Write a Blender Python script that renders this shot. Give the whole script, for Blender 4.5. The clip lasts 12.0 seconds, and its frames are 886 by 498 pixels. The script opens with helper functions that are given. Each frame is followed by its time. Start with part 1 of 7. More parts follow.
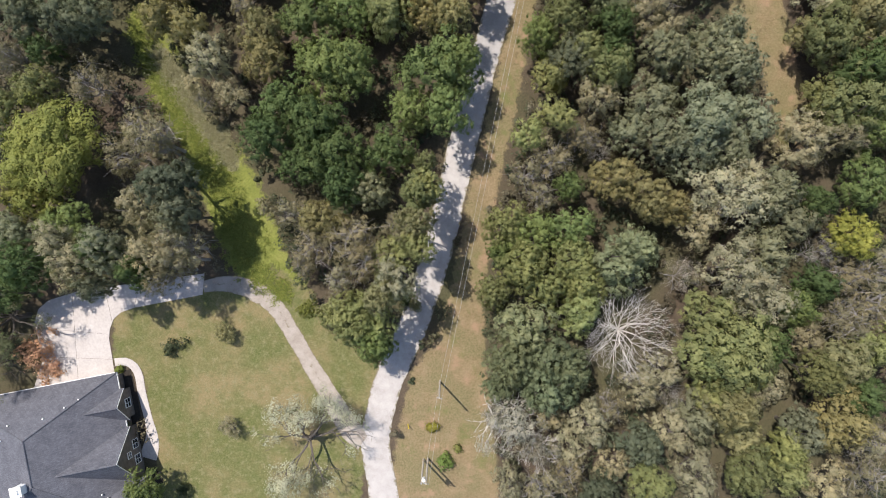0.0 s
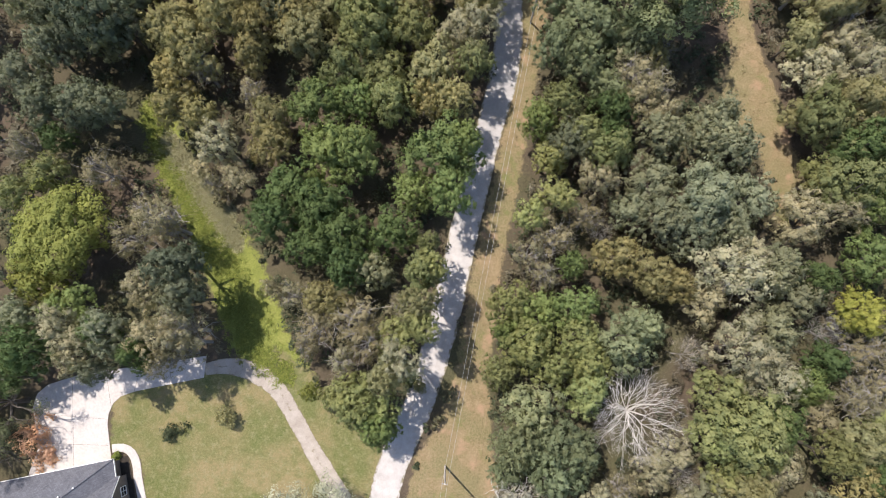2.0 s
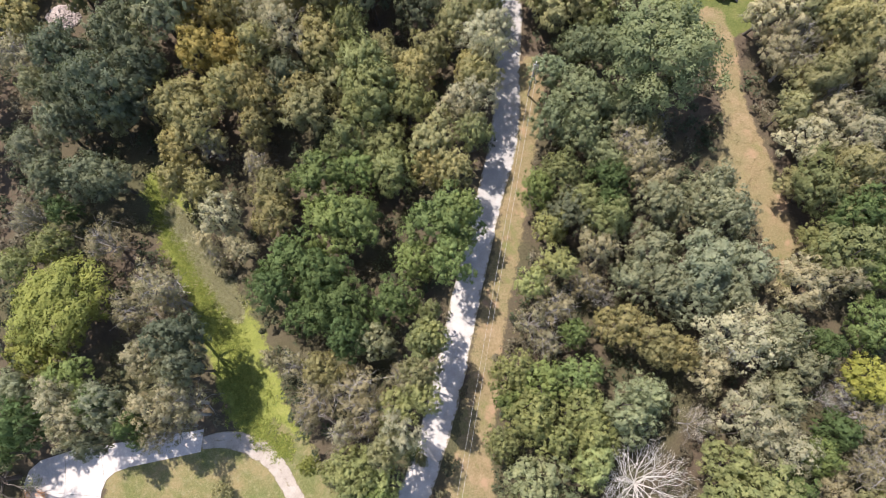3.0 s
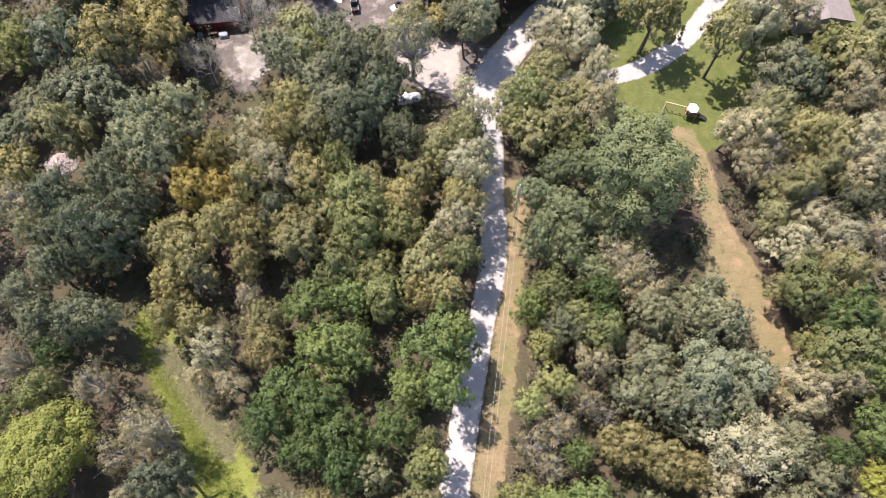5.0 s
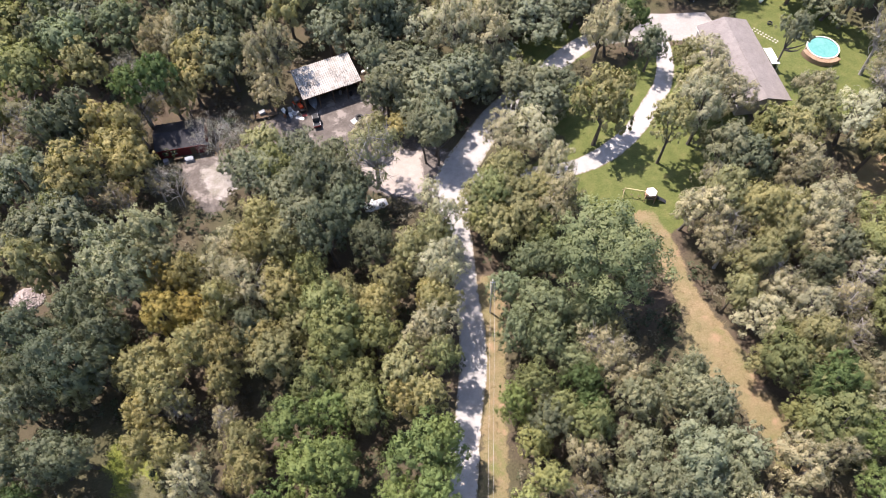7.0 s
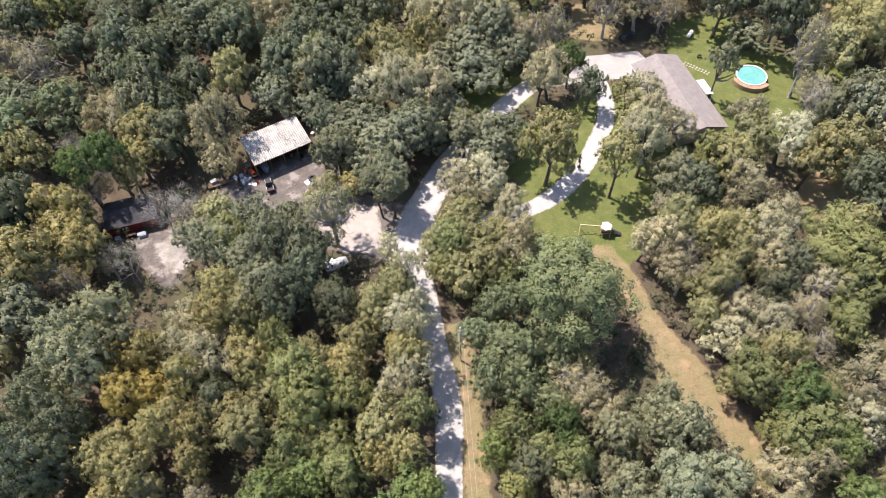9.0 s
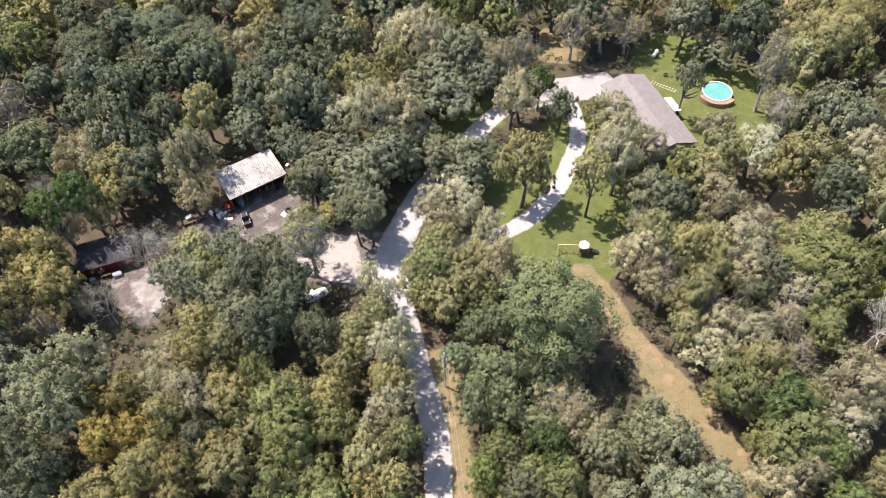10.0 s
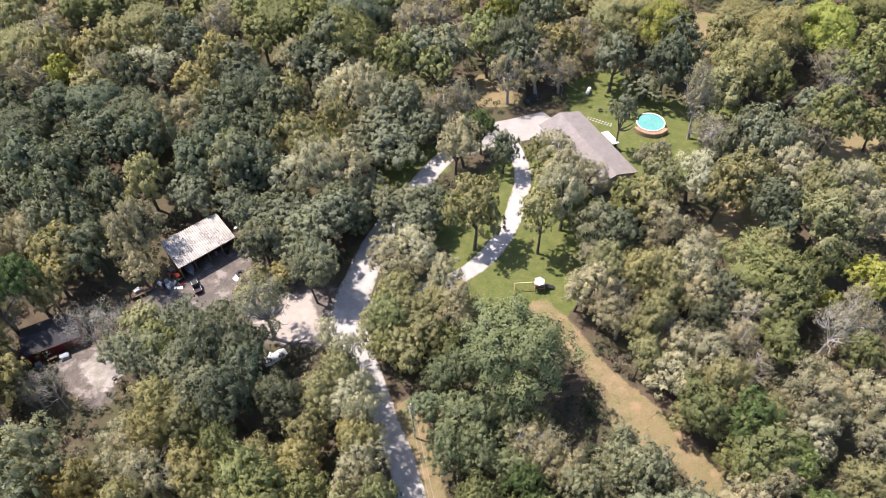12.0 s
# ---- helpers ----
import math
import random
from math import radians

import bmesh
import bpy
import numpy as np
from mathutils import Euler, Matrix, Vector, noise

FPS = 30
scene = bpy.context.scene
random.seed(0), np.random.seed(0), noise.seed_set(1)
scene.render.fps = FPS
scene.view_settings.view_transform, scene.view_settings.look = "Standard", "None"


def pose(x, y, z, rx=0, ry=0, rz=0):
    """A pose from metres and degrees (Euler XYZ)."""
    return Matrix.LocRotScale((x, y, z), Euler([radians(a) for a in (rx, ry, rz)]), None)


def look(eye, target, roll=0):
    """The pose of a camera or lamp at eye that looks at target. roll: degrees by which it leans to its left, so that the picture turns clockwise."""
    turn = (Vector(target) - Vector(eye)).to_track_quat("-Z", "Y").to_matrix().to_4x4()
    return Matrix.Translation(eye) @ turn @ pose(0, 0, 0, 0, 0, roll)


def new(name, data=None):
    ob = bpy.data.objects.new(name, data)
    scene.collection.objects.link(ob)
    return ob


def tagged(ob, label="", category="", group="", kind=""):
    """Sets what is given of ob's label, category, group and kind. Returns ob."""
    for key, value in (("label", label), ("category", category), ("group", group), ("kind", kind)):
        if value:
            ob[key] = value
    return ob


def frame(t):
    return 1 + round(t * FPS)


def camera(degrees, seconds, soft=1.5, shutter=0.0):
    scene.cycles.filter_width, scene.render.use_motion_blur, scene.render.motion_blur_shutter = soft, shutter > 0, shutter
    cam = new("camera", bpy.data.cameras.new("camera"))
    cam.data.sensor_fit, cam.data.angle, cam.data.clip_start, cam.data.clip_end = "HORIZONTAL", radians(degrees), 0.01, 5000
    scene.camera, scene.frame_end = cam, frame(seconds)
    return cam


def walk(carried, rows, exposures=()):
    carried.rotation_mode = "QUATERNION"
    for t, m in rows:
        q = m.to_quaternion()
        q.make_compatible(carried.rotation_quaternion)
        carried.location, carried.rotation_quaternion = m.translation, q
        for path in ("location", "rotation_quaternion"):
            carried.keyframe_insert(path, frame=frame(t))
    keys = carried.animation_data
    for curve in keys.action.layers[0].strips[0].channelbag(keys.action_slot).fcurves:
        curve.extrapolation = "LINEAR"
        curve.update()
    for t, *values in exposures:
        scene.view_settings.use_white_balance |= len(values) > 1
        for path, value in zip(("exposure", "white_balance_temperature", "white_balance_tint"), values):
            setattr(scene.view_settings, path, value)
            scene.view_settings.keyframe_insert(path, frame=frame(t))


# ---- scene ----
cam = camera(65.51, 12.0, soft=1.0)
PATH = [
    (0.0, pose(0, 0, 110, 0.00, -0.00, 0.00)),
    (0.5, pose(0, 0, 110, 0.00, 0.12, 0.01)),
    (1.0, pose(0, 0, 110, 0.82, 0.17, -0.11)),
    (1.5, pose(0, 0, 110, 3.56, 0.27, -0.30)),
    (2.0, pose(0, 0, 110, 6.63, 0.34, -0.46)),
    (2.5, pose(0, 0, 110, 9.66, 0.42, -0.53)),
    (3.0, pose(0, 0, 110, 12.33, 0.50, -0.89)),
    (5.0, pose(0, 0, 110, 22.50, 0.76, -3.76)),
    (5.5, pose(0, 0, 110, 25.04, 0.84, -5.04)),
    (6.0, pose(0, 0, 110, 27.52, 0.95, -6.41)),
    (6.5, pose(0, 0, 110, 29.42, 1.06, -7.76)),
    (7.0, pose(0, 0, 110, 30.76, 1.12, -9.18)),
    (9.0, pose(0, 0, 110, 34.84, 1.35, -15.34)),
    (9.5, pose(0, 0, 110, 35.86, 1.42, -16.91)),
    (10.0, pose(0, 0, 110, 36.89, 1.48, -18.44)),
    (10.5, pose(0, 0, 110, 37.84, 1.55, -19.99)),
    (11.0, pose(0, 0, 110, 38.78, 1.64, -21.56)),
    (11.5, pose(0, 0, 110, 39.71, 1.72, -23.12)),
    (12.0, pose(0, 0, 110, 40.65, 1.82, -24.81)),
]
walk(cam, PATH, [(0.0, 0.44, 6500, 10), (1.0, 0.47, 6500, 10), (3.0, 0.93, 6550, 13), (5.5, 1.13, 6600, 17), (7.0, 1.14, 6600, 17), (9.0, 1.13, 6600, 15), (12.0, 1.07, 6600, 15)])

# ---- light ----
SUN_EL, SUN_AZ = radians(63.0), math.atan2(0.73, -0.68)
SUN_DIR = Vector((math.cos(SUN_EL) * math.cos(SUN_AZ), math.cos(SUN_EL) * math.sin(SUN_AZ), math.sin(SUN_EL)))
world = bpy.data.worlds.new("world")
scene.world = world
world.use_nodes = True
wn = world.node_tree.nodes
sky = wn.new("ShaderNodeTexSky")
sky.sky_type, sky.sun_disc = "NISHITA", False
sky.sun_elevation = SUN_EL
sky.sun_rotation = math.pi / 2 - SUN_AZ
world.node_tree.links.new(sky.outputs[0], wn["Background"].inputs[0])
wn["Background"].inputs[1].default_value = 0.15
sun_data = bpy.data.lights.new("sun", "SUN")
sun_data.energy, sun_data.angle, sun_data.color = 4.9, radians(0.6), (1.0, 0.922, 0.836)
sun = new("sun", sun_data)
sun.matrix_world = look(SUN_DIR * 300, (0, 0, 0))


# ---- materials ----
class Mat:
    """A node material with short helpers."""

    def __init__(self, name):
        self.m = bpy.data.materials.new(name)
        self.m.use_nodes = True
        self.t = self.m.node_tree
        self.bsdf = self.t.nodes["Principled BSDF"]
        self.coord = self.t.nodes.new("ShaderNodeTexCoord").outputs["Object"]

    def node(self, kind):
        return self.t.nodes.new(kind)

    def link(self, a, b):
        self.t.links.new(a, b)

    def noise(self, scale, detail=4.0, rough=0.6, vec=None):
        n = self.node("ShaderNodeTexNoise")
        n.inputs["Scale"].default_value, n.inputs["Detail"].default_value, n.inputs["Roughness"].default_value = scale, detail, rough
        self.link(vec or self.coord, n.inputs["Vector"])
        return n.outputs["Fac"]

    def ramp(self, fac, *stops):
        n = self.node("ShaderNodeValToRGB")
        el = n.color_ramp.elements
        while len(el) < len(stops):
            el.new(0.5)
        for e, (p, c) in zip(el, stops):
            e.position, e.color = p, (*c, 1) if len(c) == 3 else c
        self.link(fac, n.inputs[0])
        return n.outputs[0]

    def mix(self, fac, a, b, mode="MIX"):
        n = self.node("ShaderNodeMix")
        n.data_type, n.blend_type = "RGBA", mode
        for sock, v in ((n.inputs[0], fac), (n.inputs[6], a), (n.inputs[7], b)):
            if isinstance(v, (int, float)):
                sock.default_value = v
            elif isinstance(v, tuple):
                sock.default_value = (*v, 1)
            else:
                self.link(v, sock)
        return n.outputs[2]

    def math(self, op, a, b=0.0, clamp=False):
        n = self.node("ShaderNodeMath")
        n.operation, n.use_clamp = op, clamp
        for sock, v in ((n.inputs[0], a), (n.inputs[1], b)):
            if isinstance(v, (int, float)):
                sock.default_value = v
            else:
                self.link(v, sock)
        return n.outputs[0]

    def attr(self, name):
        n = self.node("ShaderNodeAttribute")
        n.attribute_name = name
        return n.outputs["Fac"]

    def finish(self, colour, rough=0.8, bump=None, height=0.02, metal=0.0, spec=0.3):
        b = self.bsdf
        if isinstance(colour, tuple):
            b.inputs["Base Color"].default_value = (*colour, 1)
        else:
            self.link(colour, b.inputs["Base Color"])
        b.inputs["Roughness"].default_value, b.inputs["Metallic"].default_value = rough, metal
        b.inputs["Specular IOR Level"].default_value = spec
        if bump is not None:
            n = self.node("ShaderNodeBump")
            n.inputs["Strength"].default_value, n.inputs["Distance"].default_value = 0.8, height
            self.link(bump, n.inputs["Height"])
            self.link(n.outputs[0], b.inputs["Normal"])
        return self.m


def varied(name, dark, light, scale, rough=0.8, metal=0.0, height=0.01, fine=8.0, spec=0.3):
    """A surface of two tones at two scales with fine relief."""
    m = Mat(name)
    big = m.ramp(m.noise(scale, 3), (0.3, dark), (0.7, light))
    small = m.noise(scale * fine, 5, 0.7)
    col = m.mix(0.35, big, m.ramp(small, (0.3, tuple(c * 0.7 for c in dark)), (0.75, tuple(min(1, c * 1.15) for c in light))))
    return m.finish(col, rough, small, height, metal, spec)


def ground_material():
    m = Mat("woodland_ground")
    n1, n2, n3 = m.noise(0.05, 4), m.noise(0.45, 6, 0.7), m.noise(3.2, 6, 0.8)
    litter = m.ramp(n2, (0.3, (0.040, 0.031, 0.024)), (0.55, (0.075, 0.056, 0.042)), (0.75, (0.12, 0.092, 0.066)))
    weeds = m.ramp(n3, (0.3, (0.028, 0.036, 0.015)), (0.7, (0.072, 0.078, 0.034)))
    base = m.mix(m.ramp(n1, (0.42, (0, 0, 0)), (0.62, (1, 1, 1))), litter, weeds)
    base = m.mix(0.35, base, m.ramp(n3, (0.25, (0.03, 0.024, 0.018)), (0.8, (0.20, 0.16, 0.11))))
    lawn = m.ramp(n2, (0.3, (0.072, 0.088, 0.028)), (0.5, (0.105, 0.112, 0.041)), (0.72, (0.165, 0.135, 0.066)))
    lawn = m.mix(m.ramp(m.noise(0.11, 3), (0.42, (0, 0, 0)), (0.60, (0.9, 0.9, 0.9))), lawn, (0.25, 0.18, 0.105))
    lawn = m.mix(m.ramp(m.noise(0.35, 4, 0.6), (0.45, (0, 0, 0)), (0.66, (0.7, 0.7, 0.7))), lawn, (0.085, 0.105, 0.034))
    lawn = m.mix(m.ramp(m.noise(1.1, 5, 0.7), (0.50, (0, 0, 0)), (0.66, (0.75, 0.75, 0.75))), lawn, (0.235, 0.205, 0.125))
    lawn = m.mix(m.ramp(m.noise(0.8, 4, 0.7), (0.56, (0, 0, 0)), (0.70, (0.65, 0.65, 0.65))), lawn, (0.062, 0.080, 0.026))
    lawn = m.mix(0.4, lawn, m.ramp(n3, (0.34, (0.045, 0.06, 0.018)), (0.5, (0.125, 0.13, 0.05)), (0.66, (0.25, 0.22, 0.12))))
    rich = m.ramp(n2, (0.3, (0.062, 0.082, 0.024)), (0.52, (0.105, 0.118, 0.038)), (0.74, (0.19, 0.165, 0.075)))
    rich = m.mix(0.45, rich, m.ramp(n3, (0.34, (0.028, 0.042, 0.011)), (0.66, (0.145, 0.16, 0.058))))
    dry = m.ramp(n2, (0.28, (0.125, 0.105, 0.05)), (0.5, (0.208, 0.157, 0.086)), (0.72, (0.285, 0.212, 0.135)))
    dry = m.mix(m.ramp(m.noise(0.16, 4, 0.6), (0.41, (0, 0, 0)), (0.58, (0.85, 0.85, 0.85))), dry, (0.130, 0.128, 0.056))
    dry = m.mix(0.45, dry, m.ramp(n3, (0.34, (0.075, 0.062, 0.034)), (0.5, (0.195, 0.148, 0.09)), (0.66, (0.32, 0.25, 0.165))))
    dry = m.mix(m.ramp(m.noise(0.21, 4, 0.65), (0.56, (0, 0, 0)), (0.66, (0.75, 0.75, 0.75))), dry, (0.28, 0.185, 0.122))
    dry = m.mix(m.ramp(m.noise(0.13, 5, 0.7), (0.55, (0, 0, 0)), (0.66, (0.7, 0.7, 0.7))), dry, (0.118, 0.132, 0.045))
    # yard dirt with barn and tree shade, and sunlit dapples, mixed into its colour
    dirt = m.ramp(n2, (0.3, (0.045, 0.039, 0.036)), (0.5, (0.092, 0.080, 0.074)), (0.75, (0.20, 0.175, 0.16)))
    dirt = m.mix(m.ramp(m.noise(0.3, 5, 0.7), (0.54, (0, 0, 0)), (0.62, (0.8, 0.8, 0.8))), dirt, (0.29, 0.255, 0.236))
    dirt = m.mix(0.3, dirt, m.ramp(n3, (0.3, (0.06, 0.05, 0.042)), (0.7, (0.26, 0.225, 0.20))))
    sand = m.mix(0.25, m.ramp(n2, (0.3, (0.26, 0.222, 0.198)), (0.7, (0.385, 0.34, 0.312))), m.ramp(n3, (0.3, (0.19, 0.165, 0.15)), (0.7, (0.44, 0.40, 0.375))))
    pale = m.mix(m.ramp(m.noise(0.22, 5, 0.65), (0.40, (0, 0, 0)), (0.58, (1, 1, 1))), (0.34, 0.31, 0.295), (0.15, 0.135, 0.10))
    pale = m.mix(0.4, pale, m.ramp(n3, (0.32, (0.08, 0.068, 0.055)), (0.5, (0.28, 0.255, 0.24)), (0.68, (0.42, 0.39, 0.37))))
    meadow = m.mix(0.45, m.ramp(n2, (0.3, (0.085, 0.10, 0.024)), (0.5, (0.155, 0.172, 0.036)), (0.74, (0.235, 0.225, 0.075))), m.ramp(n3, (0.34, (0.07, 0.09, 0.02)), (0.66, (0.27, 0.28, 0.09))))
    straw = m.mix(0.5, m.ramp(n2, (0.3, (0.17, 0.155, 0.075)), (0.7, (0.33, 0.30, 0.20))), m.ramp(n3, (0.34, (0.15, 0.14, 0.07)), (0.66, (0.40, 0.365, 0.26))))
    for name, colour in (("rich", rich), ("meadow", meadow), ("straw", straw), ("lawn", lawn), ("dry", dry), ("dirt", dirt), ("pale", pale), ("sand", sand)):
        edge = m.math("ADD", m.attr(name), m.math("MULTIPLY", m.math("SUBTRACT", m.noise(0.7, 6, 0.75), 0.5), 1.3))
        fac = m.ramp(edge, (0.42, (0, 0, 0)), (0.62, (1, 1, 1)))
        base = m.mix(fac, base, colour)
    return m.finish(base, 0.95, n3, 0.12, spec=0.1)


def gravel_material(name, dark, mid, light, verge=(0.16, 0.135, 0.075)):
    """Crushed stone, packed pale in the wheel lines and thinning into weeds at the edges."""
    m = Mat(name)
    n2, n3 = m.noise(0.5, 5, 0.65), m.noise(9.0, 5, 0.8)
    col = m.ramp(n2, (0.3, dark), (0.55, mid), (0.75, light))
    col = m.mix(0.3, col, m.ramp(n3, (0.3, tuple(c * 0.9 for c in dark)), (0.7, tuple(c * 1.17 for c in light))))
    worn = m.math("ADD", m.attr("worn"), m.math("MULTIPLY", m.math("SUBTRACT", m.noise(1.1, 6, 0.75), 0.5), 1.9))
    side = m.ramp(n3, (0.3, tuple(c * 0.55 for c in verge)), (0.7, tuple(c * 1.3 for c in verge)))
    col = m.mix(m.ramp(worn, (0.72, (0, 0, 0)), (1.05, (0.92, 0.92, 0.92))), col, side)
    return m.finish(col, 0.95, n3, 0.03, spec=0.15)


def foliage_material(name, translucency=0.34):
    """Leaves: the object's own colour, varied leaf by leaf and branch by branch."""
    m = Mat(name)
    info = m.node("ShaderNodeObjectInfo")
    isl = m.node("ShaderNodeNewGeometry").outputs["Random Per Island"]
    shade = m.ramp(isl, (0.0, (0.93, 0.93, 0.94)), (0.6, (1.0, 1.0, 1.0)), (1.0, (1.08, 1.07, 1.06)))
    col = m.mix(1.0, info.outputs["Color"], shade, "MULTIPLY")
    patch = m.ramp(m.noise(0.55, 3), (0.33, (0.80, 0.84, 0.84)), (0.68, (1.24, 1.18, 1.12)))
    col = m.mix(0.85, col, patch, "MULTIPLY")
    fine = m.noise(3.6, 4, 0.7)
    col = m.mix(1.0, col, m.ramp(fine, (0.32, (0.91, 0.91, 0.91)), (0.52, (1.0, 1.0, 1.0)), (0.7, (1.10, 1.10, 1.09))), "MULTIPLY")
    m.finish(col, 0.7, spec=0.14)
    tr = m.node("ShaderNodeBsdfTranslucent")
    m.link(m.mix(1.0, col, (1.2, 1.3, 0.85), "MULTIPLY"), tr.inputs["Color"])
    mixer = m.node("ShaderNodeMixShader")
    mixer.inputs[0].default_value = translucency
    m.link(m.bsdf.outputs[0], mixer.inputs[1])
    m.link(tr.outputs[0], mixer.inputs[2])
    m.link(mixer.outputs[0], m.t.nodes["Material Output"].inputs["Surface"])
    return m.m


def shingle_material(name, dark, light):
    m = Mat(name)
    br = m.node("ShaderNodeTexBrick")
    br.inputs["Scale"].default_value = 1.0
    br.inputs["Brick Width"].default_value, br.inputs["Row Height"].default_value, br.inputs["Mortar Size"].default_value = 0.33, 0.15, 0.012
    br.inputs["Color1"].default_value, br.inputs["Color2"].default_value = (*dark, 1), (*light, 1)
    br.inputs["Mortar"].default_value = (*(c * 0.5 for c in dark), 1)
    m.link(m.coord, br.inputs["Vector"])
    col = m.mix(0.4, br.outputs["Color"], m.ramp(m.noise(0.6, 5, 0.7), (0.3, tuple(c * 0.75 for c in dark)), (0.7, tuple(c * 1.2 for c in light))))
    return m.finish(col, 0.85, m.noise(14, 4, 0.8), 0.01, spec=0.3)


def tin_material():
    """Old white sheet metal, streaked with grime and marked with dark blotches."""
    m = Mat("white_corrugated_metal")
    sheet = m.ramp(m.noise(0.9, 3), (0.3, (0.27, 0.245, 0.225)), (0.7, (0.45, 0.43, 0.41)))
    # mask of small dark blotches, gathered in loose clusters
    litter = m.math("MULTIPLY", m.ramp(m.noise(2.6, 5, 0.75), (0.47, (0, 0, 0)), (0.56, (1, 1, 1))), m.ramp(m.noise(0.24, 3), (0.45, (0, 0, 0)), (0.60, (1, 1, 1))))
    grime = m.ramp(m.noise(0.35, 4, 0.7), (0.45, (0, 0, 0)), (0.7, (0.55, 0.55, 0.55)))
    col = m.mix(grime, sheet, (0.16, 0.145, 0.13))
    col = m.mix(litter, col, (0.055, 0.05, 0.045))
    return m.finish(col, 0.6, m.noise(7.0, 5, 0.7), 0.01)


GROUND = ground_material()
GRAVEL = gravel_material("limestone_gravel", (0.285, 0.263, 0.249), (0.395, 0.37, 0.355), (0.46, 0.435, 0.42))
# limestone gravel again, dimmed for the raised exposure and missing tree dapple
DRIVE_GRAVEL = gravel_material("dimmed_drive_gravel", (0.245, 0.230, 0.222), (0.335, 0.320, 0.312), (0.39, 0.375, 0.368))
WORN_GRAVEL = gravel_material("worn_gravel", (0.20, 0.168, 0.140), (0.31, 0.272, 0.238), (0.39, 0.352, 0.316))
# the pale concrete, dimmed likewise for the far parking pad
PAD_CONCRETE = varied("dimmed_concrete", (0.255, 0.235, 0.222), (0.335, 0.312, 0.298), 0.35, 0.85)
CONCRETE = varied("pale_concrete", (0.38, 0.345, 0.325), (0.48, 0.445, 0.425), 0.35, 0.85)
LEAF = foliage_material("leaves")
BARK = varied("grey_bark", (0.06, 0.05, 0.042), (0.135, 0.118, 0.10), 1.6, 0.95, height=0.03)
DEADWOOD = varied("bleached_wood", (0.42, 0.39, 0.36), (0.62, 0.59, 0.55), 1.6, 0.9, height=0.02)
TWIG = varied("ash_grey_twigs", (0.22, 0.20, 0.19), (0.36, 0.34, 0.32), 1.6, 0.9, height=0.02)
SHINGLE = shingle_material("charcoal_shingles", (0.078, 0.080, 0.096), (0.135, 0.137, 0.158))
SHINGLE_TAN = shingle_material("weathered_grey_shingles", (0.175, 0.152, 0.147), (0.235, 0.21, 0.20))
STONE = varied("pale_stone_wall", (0.28, 0.25, 0.22), (0.48, 0.44, 0.39), 1.5)
MULCH_SHADE = varied("dark_mulch_and_shade", (0.016, 0.013, 0.011), (0.045, 0.036, 0.028), 1.8, 0.95, height=0.04)
BROWN_STONE = varied("brown_stone_wall", (0.105, 0.088, 0.076), (0.20, 0.17, 0.15), 1.5)
WHITE = varied("white_paint", (0.72, 0.71, 0.69), (0.84, 0.83, 0.81), 0.8, 0.6, height=0.004)
TIN = tin_material()
RUST = varied("rusty_metal", (0.16, 0.07, 0.04), (0.30, 0.16, 0.10), 1.2, 0.85)
# red, darkened to include the shade on the shed wall
RED = varied("shaded_red_paint", (0.105, 0.018, 0.02), (0.165, 0.028, 0.030), 0.8, 0.7)
# near-black: the tree shade over the shed roof is put into its colour
SHADED_ROOF = varied("shaded_roofing", (0.018, 0.018, 0.022), (0.04, 0.038, 0.044), 0.7, 0.8)
WOOD = varied("weathered_timber", (0.20, 0.13, 0.085), (0.34, 0.24, 0.16), 1.4, 0.85)
DARKWOOD = varied("dark_timber", (0.07, 0.05, 0.035), (0.14, 0.10, 0.07), 1.5, 0.9)
PINE = varied("pale_pine", (0.36, 0.31, 0.16), (0.50, 0.44, 0.25), 1.3, 0.8)
POLEWOOD = varied("pole_timber", (0.40, 0.35, 0.29), (0.56, 0.51, 0.44), 1.2, 0.9)
ORANGE = varied("orange_red_paint", (0.50, 0.055, 0.018), (0.62, 0.09, 0.03), 1.0, 0.45)
BLACK = varied("black_rubber", (0.015, 0.015, 0.016), (0.035, 0.035, 0.037), 2.0, 0.7)
GREY = varied("grey_metal", (0.22, 0.23, 0.25), (0.38, 0.39, 0.41), 1.0, 0.45, metal=0.4)
SILVER = varied("silver_paint", (0.42, 0.42, 0.43), (0.58, 0.58, 0.58), 1.0, 0.4, metal=0.3)
DARKPAINT = varied("dark_paint", (0.02, 0.022, 0.027), (0.05, 0.052, 0.06), 1.0, 0.3)
TARP = varied("blue_grey_tarp", (0.16, 0.18, 0.21), (0.28, 0.30, 0.33), 0.9, 0.6)
YELLOW = varied("yellow_plastic", (0.60, 0.48, 0.03), (0.72, 0.60, 0.06), 1.0, 0.5)
WIRE = varied("aluminium_cable", (0.30, 0.29, 0.27), (0.42, 0.41, 0.39), 1.0, 0.5)
RUBBLE = varied("pinkish_rubble", (0.26, 0.215, 0.20), (0.44, 0.385, 0.37), 1.6, 0.95, height=0.05)
GLASS = Mat("window_glass").finish((0.03, 0.035, 0.04), 0.08, spec=0.8)
WATER = varied("turquoise_pool_water", (0.085, 0.275, 0.265), (0.14, 0.335, 0.32), 0.5, 0.06, height=0.004, fine=4.0, spec=0.5)


